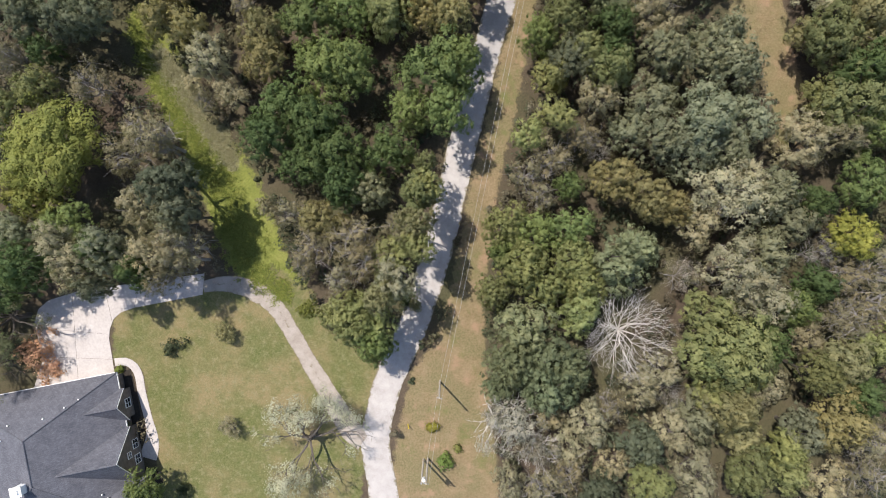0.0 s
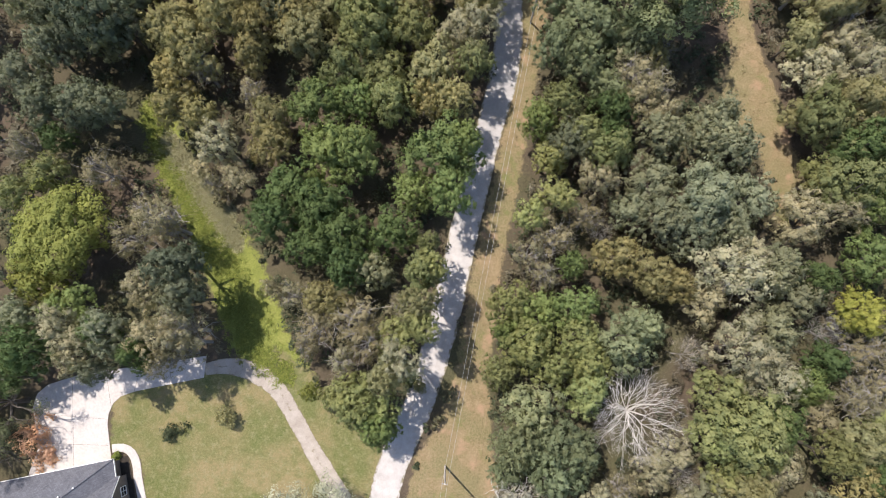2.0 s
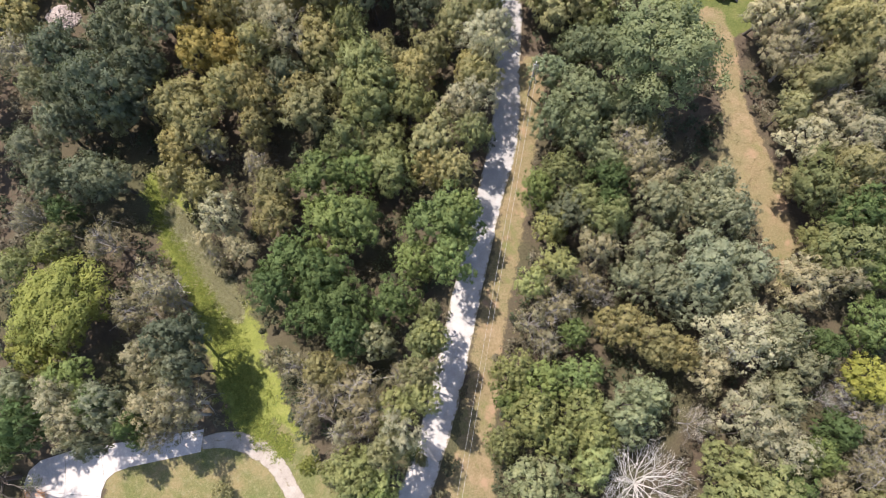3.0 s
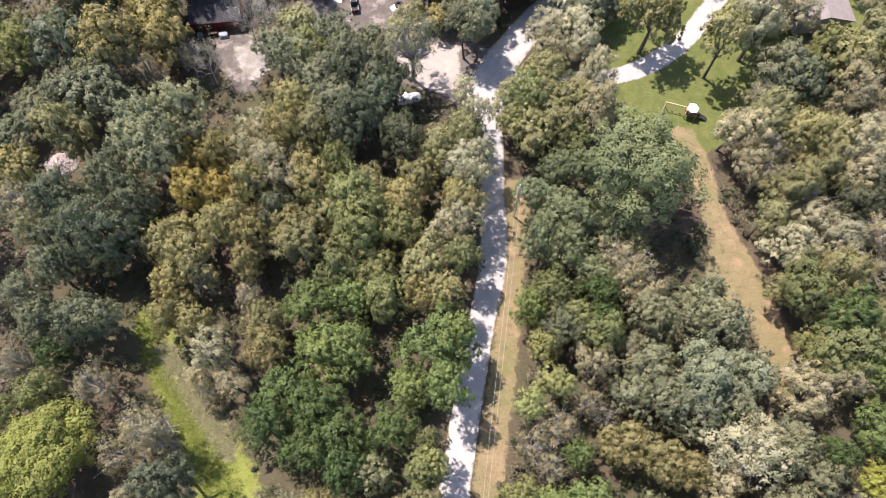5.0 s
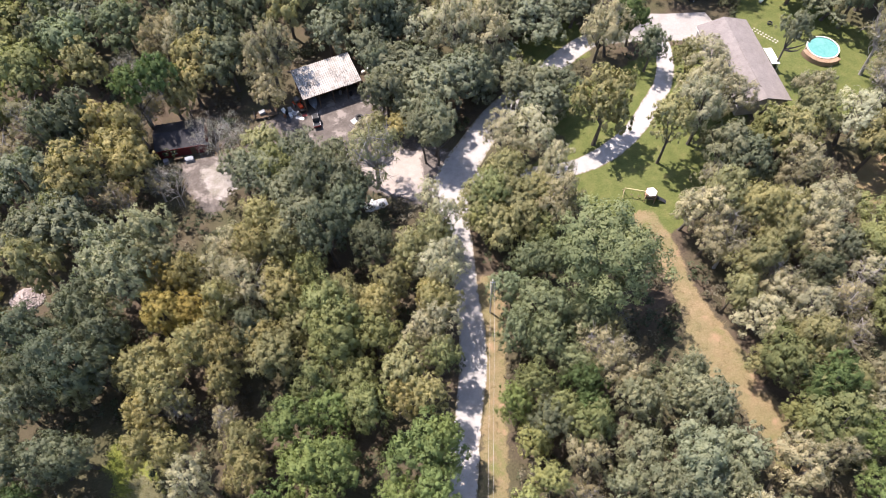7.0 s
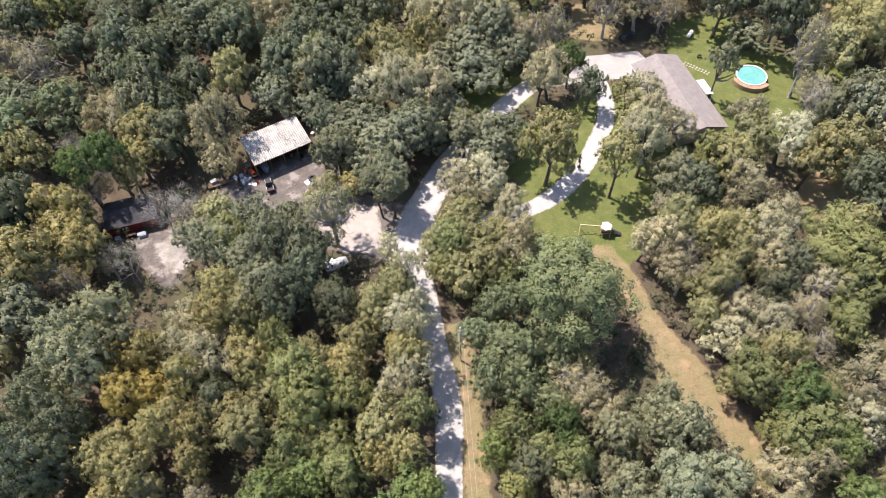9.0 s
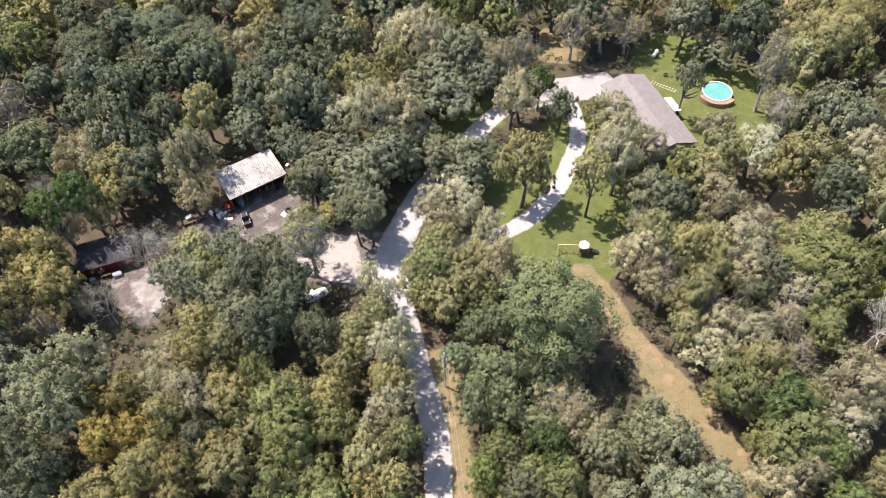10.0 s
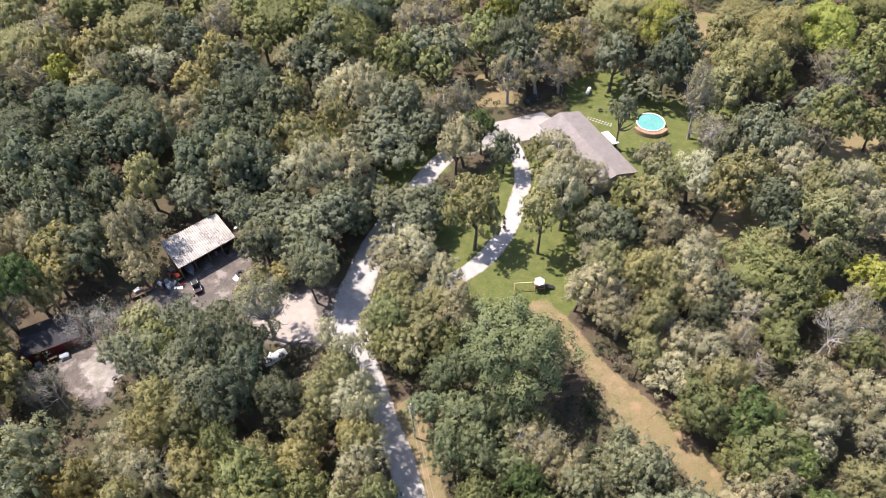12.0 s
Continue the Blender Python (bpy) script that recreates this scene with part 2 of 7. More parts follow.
# ---- mesh helpers ----
class Geo:
    """Vertices and faces of one mesh."""

    def __init__(self):
        self.v, self.f = [], []

    def add(self, verts, faces):
        k = len(self.v)
        self.v.extend(tuple(p) for p in verts)
        self.f.extend(tuple(i + k for i in q) for q in faces)
        return self

    def box(self, x0, y0, z0, x1, y1, z1, m=None):
        vs = [Vector((x, y, z)) for z in (z0, z1) for x, y in ((x0, y0), (x1, y0), (x1, y1), (x0, y1))]
        if m is not None:
            vs = [m @ p for p in vs]
        return self.add(vs, [(3, 2, 1, 0), (4, 5, 6, 7), (0, 1, 5, 4), (1, 2, 6, 5), (2, 3, 7, 6), (3, 0, 4, 7)])

    def tube(self, pts, radii, sides=6, cap=True):
        pts = [Vector(p) for p in pts]
        rings = []
        for i, p in enumerate(pts):
            d = pts[min(i + 1, len(pts) - 1)] - pts[max(i - 1, 0)]
            d = d.normalized() if d.length > 1e-6 else Vector((0, 0, 1))
            a = d.orthogonal().normalized()
            b = d.cross(a)
            rings.append([p + (a * math.cos(2 * math.pi * k / sides) + b * math.sin(2 * math.pi * k / sides)) * radii[i] for k in range(sides)])
        faces = [(i * sides + k, i * sides + (k + 1) % sides, (i + 1) * sides + (k + 1) % sides, (i + 1) * sides + k) for i in range(len(pts) - 1) for k in range(sides)]
        if cap:
            faces += [tuple(range(sides - 1, -1, -1)), tuple((len(pts) - 1) * sides + k for k in range(sides))]
        return self.add([q for r in rings for q in r], faces)

    def prism(self, poly, z0, z1):
        n = len(poly)
        vs = [(x, y, z0) for x, y in poly] + [(x, y, z1) for x, y in poly]
        return self.add(vs, [tuple(range(n - 1, -1, -1)), tuple(range(n, 2 * n))] + [(i, (i + 1) % n, n + (i + 1) % n, n + i) for i in range(n)])

    def mesh(self, name, material, smooth=False, bevel=0.0):
        me = bpy.data.meshes.new(name)
        me.from_pydata(self.v, [], self.f)
        if bevel:
            bm = bmesh.new()
            bm.from_mesh(me)
            bmesh.ops.bevel(bm, geom=bm.edges[:], offset=bevel, segments=2, profile=0.6, affect="EDGES", clamp_overlap=True)
            bm.to_mesh(me)
            bm.free()
        me.materials.append(material)
        if smooth:
            me.polygons.foreach_set("use_smooth", [True] * len(me.polygons))
        me.update()
        return me


def part(name, geo, material, parent=None, label="", smooth=False, bevel=0.0):
    ob = new(name, geo.mesh(name, material, smooth, bevel) if isinstance(geo, Geo) else geo)
    if parent is not None:
        ob.parent = parent
    return tagged(ob, label)


def thing(name, m, label, category, group="", kind=""):
    ob = new(name)
    ob.matrix_basis = m
    return tagged(ob, label, category, group, kind)


def jitter(x, y, s=1.0):
    return noise.noise(Vector((x * s, y * s, 3.7)))


# ---- the plan: roads and open ground ----
ROAD = [(-8.6, -62.0, 4.8), (-9.0, -50.0, 4.8), (-9.3, -41.9, 4.8), (-9.9, -36.6, 4.5), (-10.7, -32.4, 4.5), (-10.6, -28.8, 4.5), (-9.7, -24.7, 4.4), (-8.4, -20.2, 4.5), (-6.1, -15.3, 4.5), (-3.9, -9.8, 4.5), (-1.8, -3.5, 4.6), (0.1, 3.7, 4.6), (1.6, 10.0, 4.5), (2.6, 14.5, 4.5), (4.5, 21.8, 4.3), (6.2, 29.0, 4.3)]
ROAD_UP = [(6.2, 29.0, 4.3), (8.2, 36.0, 4.4), (9.4, 40.2, 4.6), (10.6, 47.4, 4.5), (10.9, 52.9, 4.2), (11.2, 57.4, 4.1), (11.8, 64.5, 4.2), (11.7, 70.7, 4.9), (11.9, 76.5, 7.6), (14.6, 82.9, 7.0), (19.2, 89.0, 6.2), (24.2, 94.8, 5.8), (30.8, 100.4, 5.2), (38.2, 105.8, 5.0), (44.6, 110.6, 4.8), (50.8, 113.6, 4.3), (57.7, 113.4, 4.3), (62.0, 114.0, 4.6)]
BRANCH = [(13.0, 77.6, 3.9), (18.1, 79.2, 3.7), (24.8, 79.2, 3.7), (31.3, 78.8, 3.7), (38.1, 79.3, 3.7), (45.3, 82.0, 4.0), (52.0, 86.8, 3.9), (57.3, 92.6, 3.8), (61.5, 97.8, 3.8), (64.2, 104.0, 3.7), (65.0, 110.0, 3.8)]
LANE = [(-12.6, -30.6, 3.4), (-14.8, -28.9, 3.4), (-16.6, -25.9, 3.2), (-18.1, -23.4, 2.9), (-20.9, -18.9, 2.5), (-23.5, -14.4, 2.5), (-26.3, -9.8, 2.6), (-28.3, -7.9, 2.9), (-30.6, -6.5, 3.0), (-33.3, -5.7, 2.7), (-36.0, -5.6, 2.2), (-38.3, -6.0, 2.0)]
STRAW = [(-45.8, 31.6, 2.4), (-42.8, 27.8, 3.4), (-39.4, 22.8, 4.2), (-36.4, 18.6, 3.6), (-33.6, 13.5, 2.2)]
MEADOW = [(-47.8, 36.7, 4.6), (-45.0, 29.9, 6.0), (-41.6, 22.7, 6.6), (-37.2, 16.3, 7.4), (-34.0, 9.6, 9.2), (-31.6, 3.7, 9.6), (-29.6, -1.7, 8.6), (-23.8, -7.1, 4.6)]
STRIP = [(0.6, -50.1, 18.4), (0.2, -36.9, 17.3), (0.6, -29.7, 15.5), (0.9, -22.5, 13.2), (2.9, -14.4, 7.6), (3.8, -7.1, 5.4), (5.0, 0.1, 5.0), (5.9, 6.4, 4.8), (7.4, 13.6, 4.2), (9.4, 21.8, 4.4), (11.2, 30.8, 4.0), (12.7, 37.8, 4.0), (13.9, 43.9, 4.0), (14.9, 50.3, 4.6), (15.2, 55.9, 4.6)]
TRACK = [(47.0, 64.5, 5.0), (48.9, 58.4, 4.6), (48.9, 51.4, 4.2), (50.1, 44.5, 4.9), (50.1, 37.7, 8.9), (51.2, 34.4, 9.3), (53.5, 29.6, 5.9), (54.7, 25.3, 6.4), (55.4, 20.7, 4.8), (55.4, 14.2, 3.6)]
LAWN = [(-52.7, -9.4), (-37.8, -5.8), (-33.8, -4.4), (-28.3, -5.3), (-22.0, -10.7), (-11.2, -22.5), (-13.0, -39.8), (-13.0, -60.5), (-48.2, -60.5), (-45.5, -32.4), (-48.2, -18.9), (-52.7, -18.0)]
VERGE = [(-28.4, -1.6), (-22.0, -6.1), (-16.6, -13.4), (-11.2, -17.0), (-9.3, -22.5), (-13.0, -22.5), (-23.8, -10.7), (-28.3, -5.8)]
BACK_LAWN = [(89.1, 124.6), (97.0, 126.1), (105.1, 124.9), (108.8, 107.7), (116.7, 99.8), (126.1, 96.2), (110.6, 86.1), (97.4, 81.9), (90.6, 81.2), (79.4, 84.7), (79.0, 93.2), (79.6, 106.5)]
FRONT_LAWN = [(40.3, 90.9), (55.7, 105.0), (65.2, 108.7), (72.5, 107.7), (76.4, 95.6), (76.0, 85.5), (65.2, 71.0), (52.4, 61.2), (44.2, 61.3), (35.0, 69.8), (22.2, 73.8), (15.0, 68.0), (15.0, 76.0), (35.9, 84.2)]
SIDE_LAWN = [(27.7, 112.8), (39.1, 120.1), (48.1, 120.1), (48.7, 108.6), (38.6, 105.2), (30.0, 98.9), (24.0, 92.0), (40.0, 86.0), (52.0, 98.0)]
YARD = [(-25.6, 101.3), (-14.2, 107.0), (-2.2, 108.3), (2.1, 100.7), (8.2, 91.5), (13.4, 87.5), (13.2, 74.4), (5.7, 75.1), (-3.8, 80.7), (-9.9, 91.6), (-21.2, 95.4)]
SHED_YARD = [(-41.7, 94.5), (-31.5, 95.0), (-29.5, 86.0), (-32.5, 80.5), (-35.2, 79.6), (-37.8, 83.5), (-39.8, 89.1)]
SAND = [(-3.0, 90.0), (2.0, 91.0), (7.4, 88.4), (7.2, 80.0), (5.2, 76.8), (-1.0, 79.4), (-5.0, 86.0)]
PALE_YARD = [(-37.0, 92.0), (-31.0, 93.0), (-27.5, 89.5), (-29.5, 85.5), (-32.0, 83.5), (-34.5, 84.5), (-36.0, 88.0)]
BARE_GROUND = ([(89.6, 70.0), (100.5, 72.2), (105.7, 63.8), (97.9, 58.7), (89.7, 61.0)], [(121.0, 60.0), (131.7, 54.6), (122.6, 46.4), (115.6, 51.6)],
               [(129.3, 85.9), (145.0, 73.2), (132.1, 64.4), (117.5, 69.7)], [(70.3, 140.0), (81.1, 131.5), (75.2, 121.1), (63.8, 127.0)], [(141.3, 137.8), (149.3, 130.1), (135.3, 118.1), (121.2, 119.4)])


def strip_depth(pts, x, y):
    """How far points lie inside a strip of varying width (negative: outside)."""
    best = np.full(x.shape, -1e9)
    for (ax, ay, aw), (bx, by, bw) in zip(pts, pts[1:]):
        dx, dy = bx - ax, by - ay
        k = np.clip(((x - ax) * dx + (y - ay) * dy) / (dx * dx + dy * dy), 0, 1)
        d = np.hypot(x - ax - k * dx, y - ay - k * dy)
        best = np.maximum(best, (aw + k * (bw - aw)) / 2 - d)
    return best


def poly_depth(poly, x, y):
    """How far points lie inside a polygon (negative: outside)."""
    inside = np.zeros(x.shape, bool)
    dist = np.full(x.shape, 1e9)
    for (ax, ay), (bx, by) in zip(poly, poly[1:] + poly[:1]):
        dx, dy = bx - ax, by - ay
        k = np.clip(((x - ax) * dx + (y - ay) * dy) / (dx * dx + dy * dy), 0, 1)
        dist = np.minimum(dist, np.hypot(x - ax - k * dx, y - ay - k * dy))
        if ay != by:
            inside ^= ((ay > y) != (by > y)) & (x < (bx - ax) * (y - ay) / (by - ay) + ax)
    return np.where(inside, dist, -dist)


def cover(depths, soft):
    d = np.max(np.array(depths), axis=0)
    return np.clip(0.5 + d / soft, 0, 1)


def build_ground():
    step = 1.25
    xs = np.concatenate(([-2600, -1200, -500, -220], np.arange(-125, 225 + step, step), [320, 600, 1300, 2600]))
    ys = np.concatenate(([-2600, -1200, -450, -150], np.arange(-70, 270 + step, step), [360, 700, 1400, 2600]))
    gx, gy = np.meshgrid(xs, ys)
    x, y = gx.ravel(), gy.ravel()
    nx, ny = len(xs), len(ys)
    idx = np.arange(nx * ny).reshape(ny, nx)
    quads = np.stack([idx[:-1, :-1], idx[:-1, 1:], idx[1:, 1:], idx[1:, :-1]], -1).reshape(-1, 4)
    me = bpy.data.meshes.new("ground")
    me.from_pydata(np.stack([x, y, np.zeros_like(x)], 1).tolist(), [], quads.tolist())
    fields = {
        "lawn": cover([poly_depth(LAWN, x, y), poly_depth(VERGE, x, y)], 2.0),
        "meadow": cover([strip_depth(MEADOW, x, y)], 4.5),
        "straw": cover([strip_depth(STRAW, x, y)], 3.0),
        "rich": cover([poly_depth(BACK_LAWN, x, y), poly_depth(FRONT_LAWN, x, y), poly_depth(SIDE_LAWN, x, y)], 3.0),
        "dry": cover([strip_depth(STRIP, x, y), strip_depth(TRACK, x, y)] + [poly_depth(p, x, y) for p in BARE_GROUND], 2.5),
        "dirt": cover([poly_depth(YARD, x, y), poly_depth(SHED_YARD, x, y)], 4.0),
        "pale": cover([poly_depth(PALE_YARD, x, y)], 4.0),
        "sand": cover([poly_depth(SAND, x, y)], 3.0),
    }
    for name, values in fields.items():
        me.attributes.new(name, "FLOAT", "POINT").data.foreach_set("value", values.astype(np.float32))
    me.materials.append(GROUND)
    tagged(new("ground", me), "woodland floor with leaf litter, lawns and dry grass", "ground", kind="structure")


def ribbon(name, pts, material, label, z=0.03, wobble=0.14, middle=0.0):
    """A road surface with a slightly raised crown and uneven edges."""
    line = []
    for i in range(len(pts) - 1):
        p0, p1, p2, p3 = (np.array(pts[min(max(i + k, 0), len(pts) - 1)]) for k in (-1, 0, 1, 2))
        n = max(2, int(np.hypot(*(p2 - p1)[:2]) / 0.7))
        for k in range(n):
            t = k / n
            line.append(0.5 * (2 * p1 + (p2 - p0) * t + (2 * p0 - 5 * p1 + 4 * p2 - p3) * t * t + (3 * p1 - p0 - 3 * p2 + p3) * t ** 3))
    line.append(np.array(pts[-1], float))
    g = Geo()
    across = (-1.06, -1.0, -0.62, 0.0, 0.62, 1.0, 1.06)
    rise = (-0.05, 0.0, 0.02, 0.045, 0.02, 0.0, -0.05)
    verts = []
    for i, p in enumerate(line):
        d = line[min(i + 1, len(line) - 1)] - line[max(i - 1, 0)]
        nrm = np.array([-d[1], d[0]]) / np.hypot(d[0], d[1])
        for a, h in zip(across, rise):
            half = p[2] / 2 + wobble * (0.7 * jitter(p[0] + 40 * (a > 0), p[1], 0.45) + 0.9 * jitter(p[0], p[1] + 70 * (a > 0), 1.3)) * abs(a)
            q = p[:2] - nrm * half * a
            verts.append((q[0], q[1], z + h))
    m = len(across)
    worn = [1.0, 0.9, 0.25, middle, 0.25, 0.9, 1.0] * len(line)
    g.add(verts, [(i * m + k, i * m + k + 1, (i + 1) * m + k + 1, (i + 1) * m + k) for i in range(len(line) - 1) for k in range(m - 1)])
    ob = part(name, g, material)
    if len(ob.data.vertices) == len(worn):
        ob.data.attributes.new("worn", "FLOAT", "POINT").data.foreach_set("value", worn)
    return tagged(ob, label, "road", kind="structure")


build_ground()
ribbon("road_gravel", ROAD, GRAVEL, "pale crushed limestone lane through the woods")
ribbon("road_upper", ROAD_UP, DRIVE_GRAVEL, "pale crushed limestone lane to the far houses", 0.034)
ribbon("road_branch", BRANCH, DRIVE_GRAVEL, "curving pale gravel drive across a lawn", 0.042)
ribbon("road_lane", LANE, WORN_GRAVEL, "worn gravel lane beside the mown lawn", 0.026, 0.10, 0.72)


def build_slabs():
    drive = [(-38.1, -3.9), (-38.4, -7.3), (-43.7, -8.3), (-49.4, -9.4), (-51.4, -10.1), (-52.6, -11.2), (-53.2, -12.8), (-53.3, -14.4), (-52.4, -19.9), (-58.1, -21.6), (-65.4, -22.5), (-64.0, -18.0), (-65.2, -11.6), (-64.6, -9.6), (-63.0, -8.2), (-58.1, -6.7), (-48.2, -5.3)]
    tagged(part("driveway_slab", Geo().prism(drive, -0.1, 0.07), CONCRETE, bevel=0.02), "pale poured concrete driveway and parking apron", "driveway", kind="structure")
    pad = [(55.5, 119.2), (60.4, 111.1), (73.2, 109.0), (79.8, 109.9), (78.1, 117.5), (69.1, 118.6), (61.2, 120.2)]
    tagged(part("parking_slab", Geo().prism(pad, -0.1, 0.09), PAD_CONCRETE, bevel=0.02), "pale concrete parking pad beside the long house", "driveway", kind="structure")
    ribbon("path_walk", [(-52.4, -18.1, 1.2), (-50.7, -18.0, 1.2), (-49.3, -18.8, 1.25), (-48.5, -20.5, 1.25), (-48.2, -22.5, 1.25), (-47.1, -27.0, 1.25), (-46.5, -29.6, 1.7), (-46.6, -31.5, 2.4), (-47.1, -33.4, 2.6)], CONCRETE, "curved pale concrete garden walk", 0.06, 0.0)
    for a, b in (((-43.5, -4.6), (-43.8, -8.2)), ((-48.4, -5.4), (-49.3, -9.3)), ((-54.0, -6.1), (-52.8, -11.8)), ((-59.2, -7.2), (-58.2, -21.4)), ((-64.9, -12.6), (-53.4, -13.6)), ((-64.2, -17.2), (-52.9, -17.6))):
        tagged(part("joint", Geo().tube([(*a, 0.068), (*b, 0.068)], [0.018, 0.018], 4), MULCH_SHADE), "dark control joint in the concrete drive", "joint", kind="structure")
    # near-black mulch slabs; the house's shadow on the ground is put into their colour
    for bed in ([(-52.2, -19.6), (-49.9, -19.2), (-49.0, -22.5), (-48.4, -26.1), (-47.8, -28.8), (-48.6, -32.4), (-51.5, -32.4)], [(-49.6, -34.8), (-45.9, -34.8), (-44.6, -37.0), (-46.0, -41.0), (-49.6, -41.0)]):
        tagged(part("flower_bed", Geo().prism(bed, -0.1, 0.05), MULCH_SHADE, bevel=0.02), "dark mulch with house shade in its colour", "flower bed", kind="structure")


build_slabs()


# ---- trees ----
REF_R, REF_H = 5.0, 11.0


def limb(g, rng, a, b, r0, r1, sides=5, bend=0.12, n=4):
    a, b = np.array(a, float), np.array(b, float)
    L = np.linalg.norm(b - a)
    off = rng.normal(0, bend * L, 3)
    pts = [a + (b - a) * t + off * math.sin(math.pi * t) for t in np.linspace(0, 1, n)]
    g.tube(pts, [r0 + (r1 - r0) * t for t in np.linspace(0, 1, n)], sides, cap=False)
    return pts


def crown_lobes(rng, count, low, spread, tall=0.31):
    """Centres and sizes of the leaf masses that make up a crown."""
    out = []
    phase = rng.uniform(0, 6.28, 3)
    lean = rng.normal(0, 0.10, 2)
    for i in range(count):
        z = 1 - (i + 0.5) / count * (1 - low)
        rad = math.sqrt(max(0, 1 - z * z)) ** 0.85
        a = i * 2.39996 + rng.normal(0, 0.4)
        k = spread * rng.uniform(0.72, 1.15) * (1 + 0.17 * math.sin(2 * a + phase[0]) + 0.13 * math.sin(3 * a + phase[1]) + 0.08 * math.sin(5 * a + phase[2]))
        if rng.random() < 0.18:
            k *= 0.55
        out.append((np.array([(math.cos(a) * rad * k + lean[0]) * REF_R, (math.sin(a) * rad * k + lean[1]) * REF_R, REF_H * 0.60 + z * REF_H * tall * rng.uniform(0.75, 1.12)]), REF_R * rng.uniform(0.15, 0.36)))
    return out


def leaf_mesh(name, rng, lobes, count, size, inner=0.12, flat=0.9, body=0.28, tufts=300):
    """A crown of many small leaf sprays, gathered in tufts on the leaf masses."""
    w = np.array([r * r for _, r in lobes])
    pick = rng.choice(len(lobes), tufts, p=w / w.sum())
    c = np.array([l[0] for l in lobes])[pick]
    r = np.array([l[1] for l in lobes])[pick]
    d = rng.normal(0, 1, (tufts, 3))
    d[:, 2] = np.abs(d[:, 2]) * 0.9 - 0.3
    d /= np.linalg.norm(d, axis=1)[:, None]
    deep = np.where(rng.random(tufts) < inner, rng.uniform(0.4, 0.85, tufts), rng.normal(0.98, 0.13, tufts))
    tc = c + d * (r * deep)[:, None] * np.array([1, 1, flat])
    tr = rng.uniform(0.26, 0.62, tufts)
    tw = tr * tr
    k = rng.choice(tufts, count, p=tw / tw.sum())
    e = rng.normal(0, 1, (count, 3)) + d[k] * 0.5 + np.array([0, 0, 0.1])
    e /= np.linalg.norm(e, axis=1)[:, None]
    core = rng.random(count) < body
    p = tc[k] + e * (tr[k] * np.where(core, 0.55, rng.uniform(0.6, 1.3, count)))[:, None]
    dome = (p - np.array([0, 0, p[:, 2].mean() - 0.5 * p[:, 2].std()])) / (p.std(axis=0) + 1e-6)
    dome /= np.linalg.norm(dome, axis=1)[:, None]
    soft = e * 0.6 + d[k] * 0.7 + dome * 0.25 + rng.normal(0, 0.11, (count, 3)) + np.array([0, 0, 0.22])
    soft /= np.linalg.norm(soft, axis=1)[:, None]
    n = e * 0.6 + d[k] * 0.45 + dome * 0.25 + rng.normal(0, 0.34, (count, 3)) + np.array([0, 0, 0.30])
    n /= np.linalg.norm(n, axis=1)[:, None]
    n *= np.where(np.sum(n * soft, axis=1) < 0, -1.0, 1.0)[:, None]
    hang = e + dome * 0.5 + np.array([0, 0, -0.4]) + rng.normal(0, 0.9, (count, 3))
    t = hang - n * np.sum(hang * n, axis=1)[:, None]
    t /= np.linalg.norm(t, axis=1)[:, None]
    b = np.cross(n, t)
    s = (size * np.where(core, 1.6, 1.0) * rng.uniform(0.65, 1.4, count))[:, None]
    verts = np.empty((count, 3, 3))
    verts[:, 0] = p - t * s * 0.55 + b * s * 0.38 - n * s * 0.06
    verts[:, 1] = p - t * s * 0.46 - b * s * 0.40
    verts[:, 2] = p + t * s * 0.76 - n * s * 0.12
    me = bpy.data.meshes.new(name)
    me.from_pydata(verts.reshape(-1, 3).tolist(), [], np.arange(count * 3).reshape(-1, 3).tolist())
    me.materials.append(LEAF)
    me.polygons.foreach_set("use_smooth", [True] * count)
    me.normals_split_custom_set(np.repeat(soft, 3, axis=0).tolist())
    return me


def trunk_mesh(rng, lobes, material, limbs=6, twigs=0):
    g = Geo()
    fork = np.array([rng.normal(0, 0.3), rng.normal(0, 0.3), REF_H * 0.34])
    g.tube([(0, 0, -0.3), (0, 0, 0.25), tuple(fork * 0.6), tuple(fork)], [0.55, 0.38, 0.30, 0.26], 7)
    for c, r in lobes[:: max(1, len(lobes) // limbs)][:limbs]:
        pts = limb(g, rng, fork, c, 0.2, 0.05, 5, 0.08)
        for _ in range(twigs):
            a = pts[rng.integers(1, len(pts))]
            limb(g, rng, a, c + rng.normal(0, 1, 3) * r * 0.95, 0.06, 0.012, 3, 0.12, 3)
    return g.mesh("trunk", material)


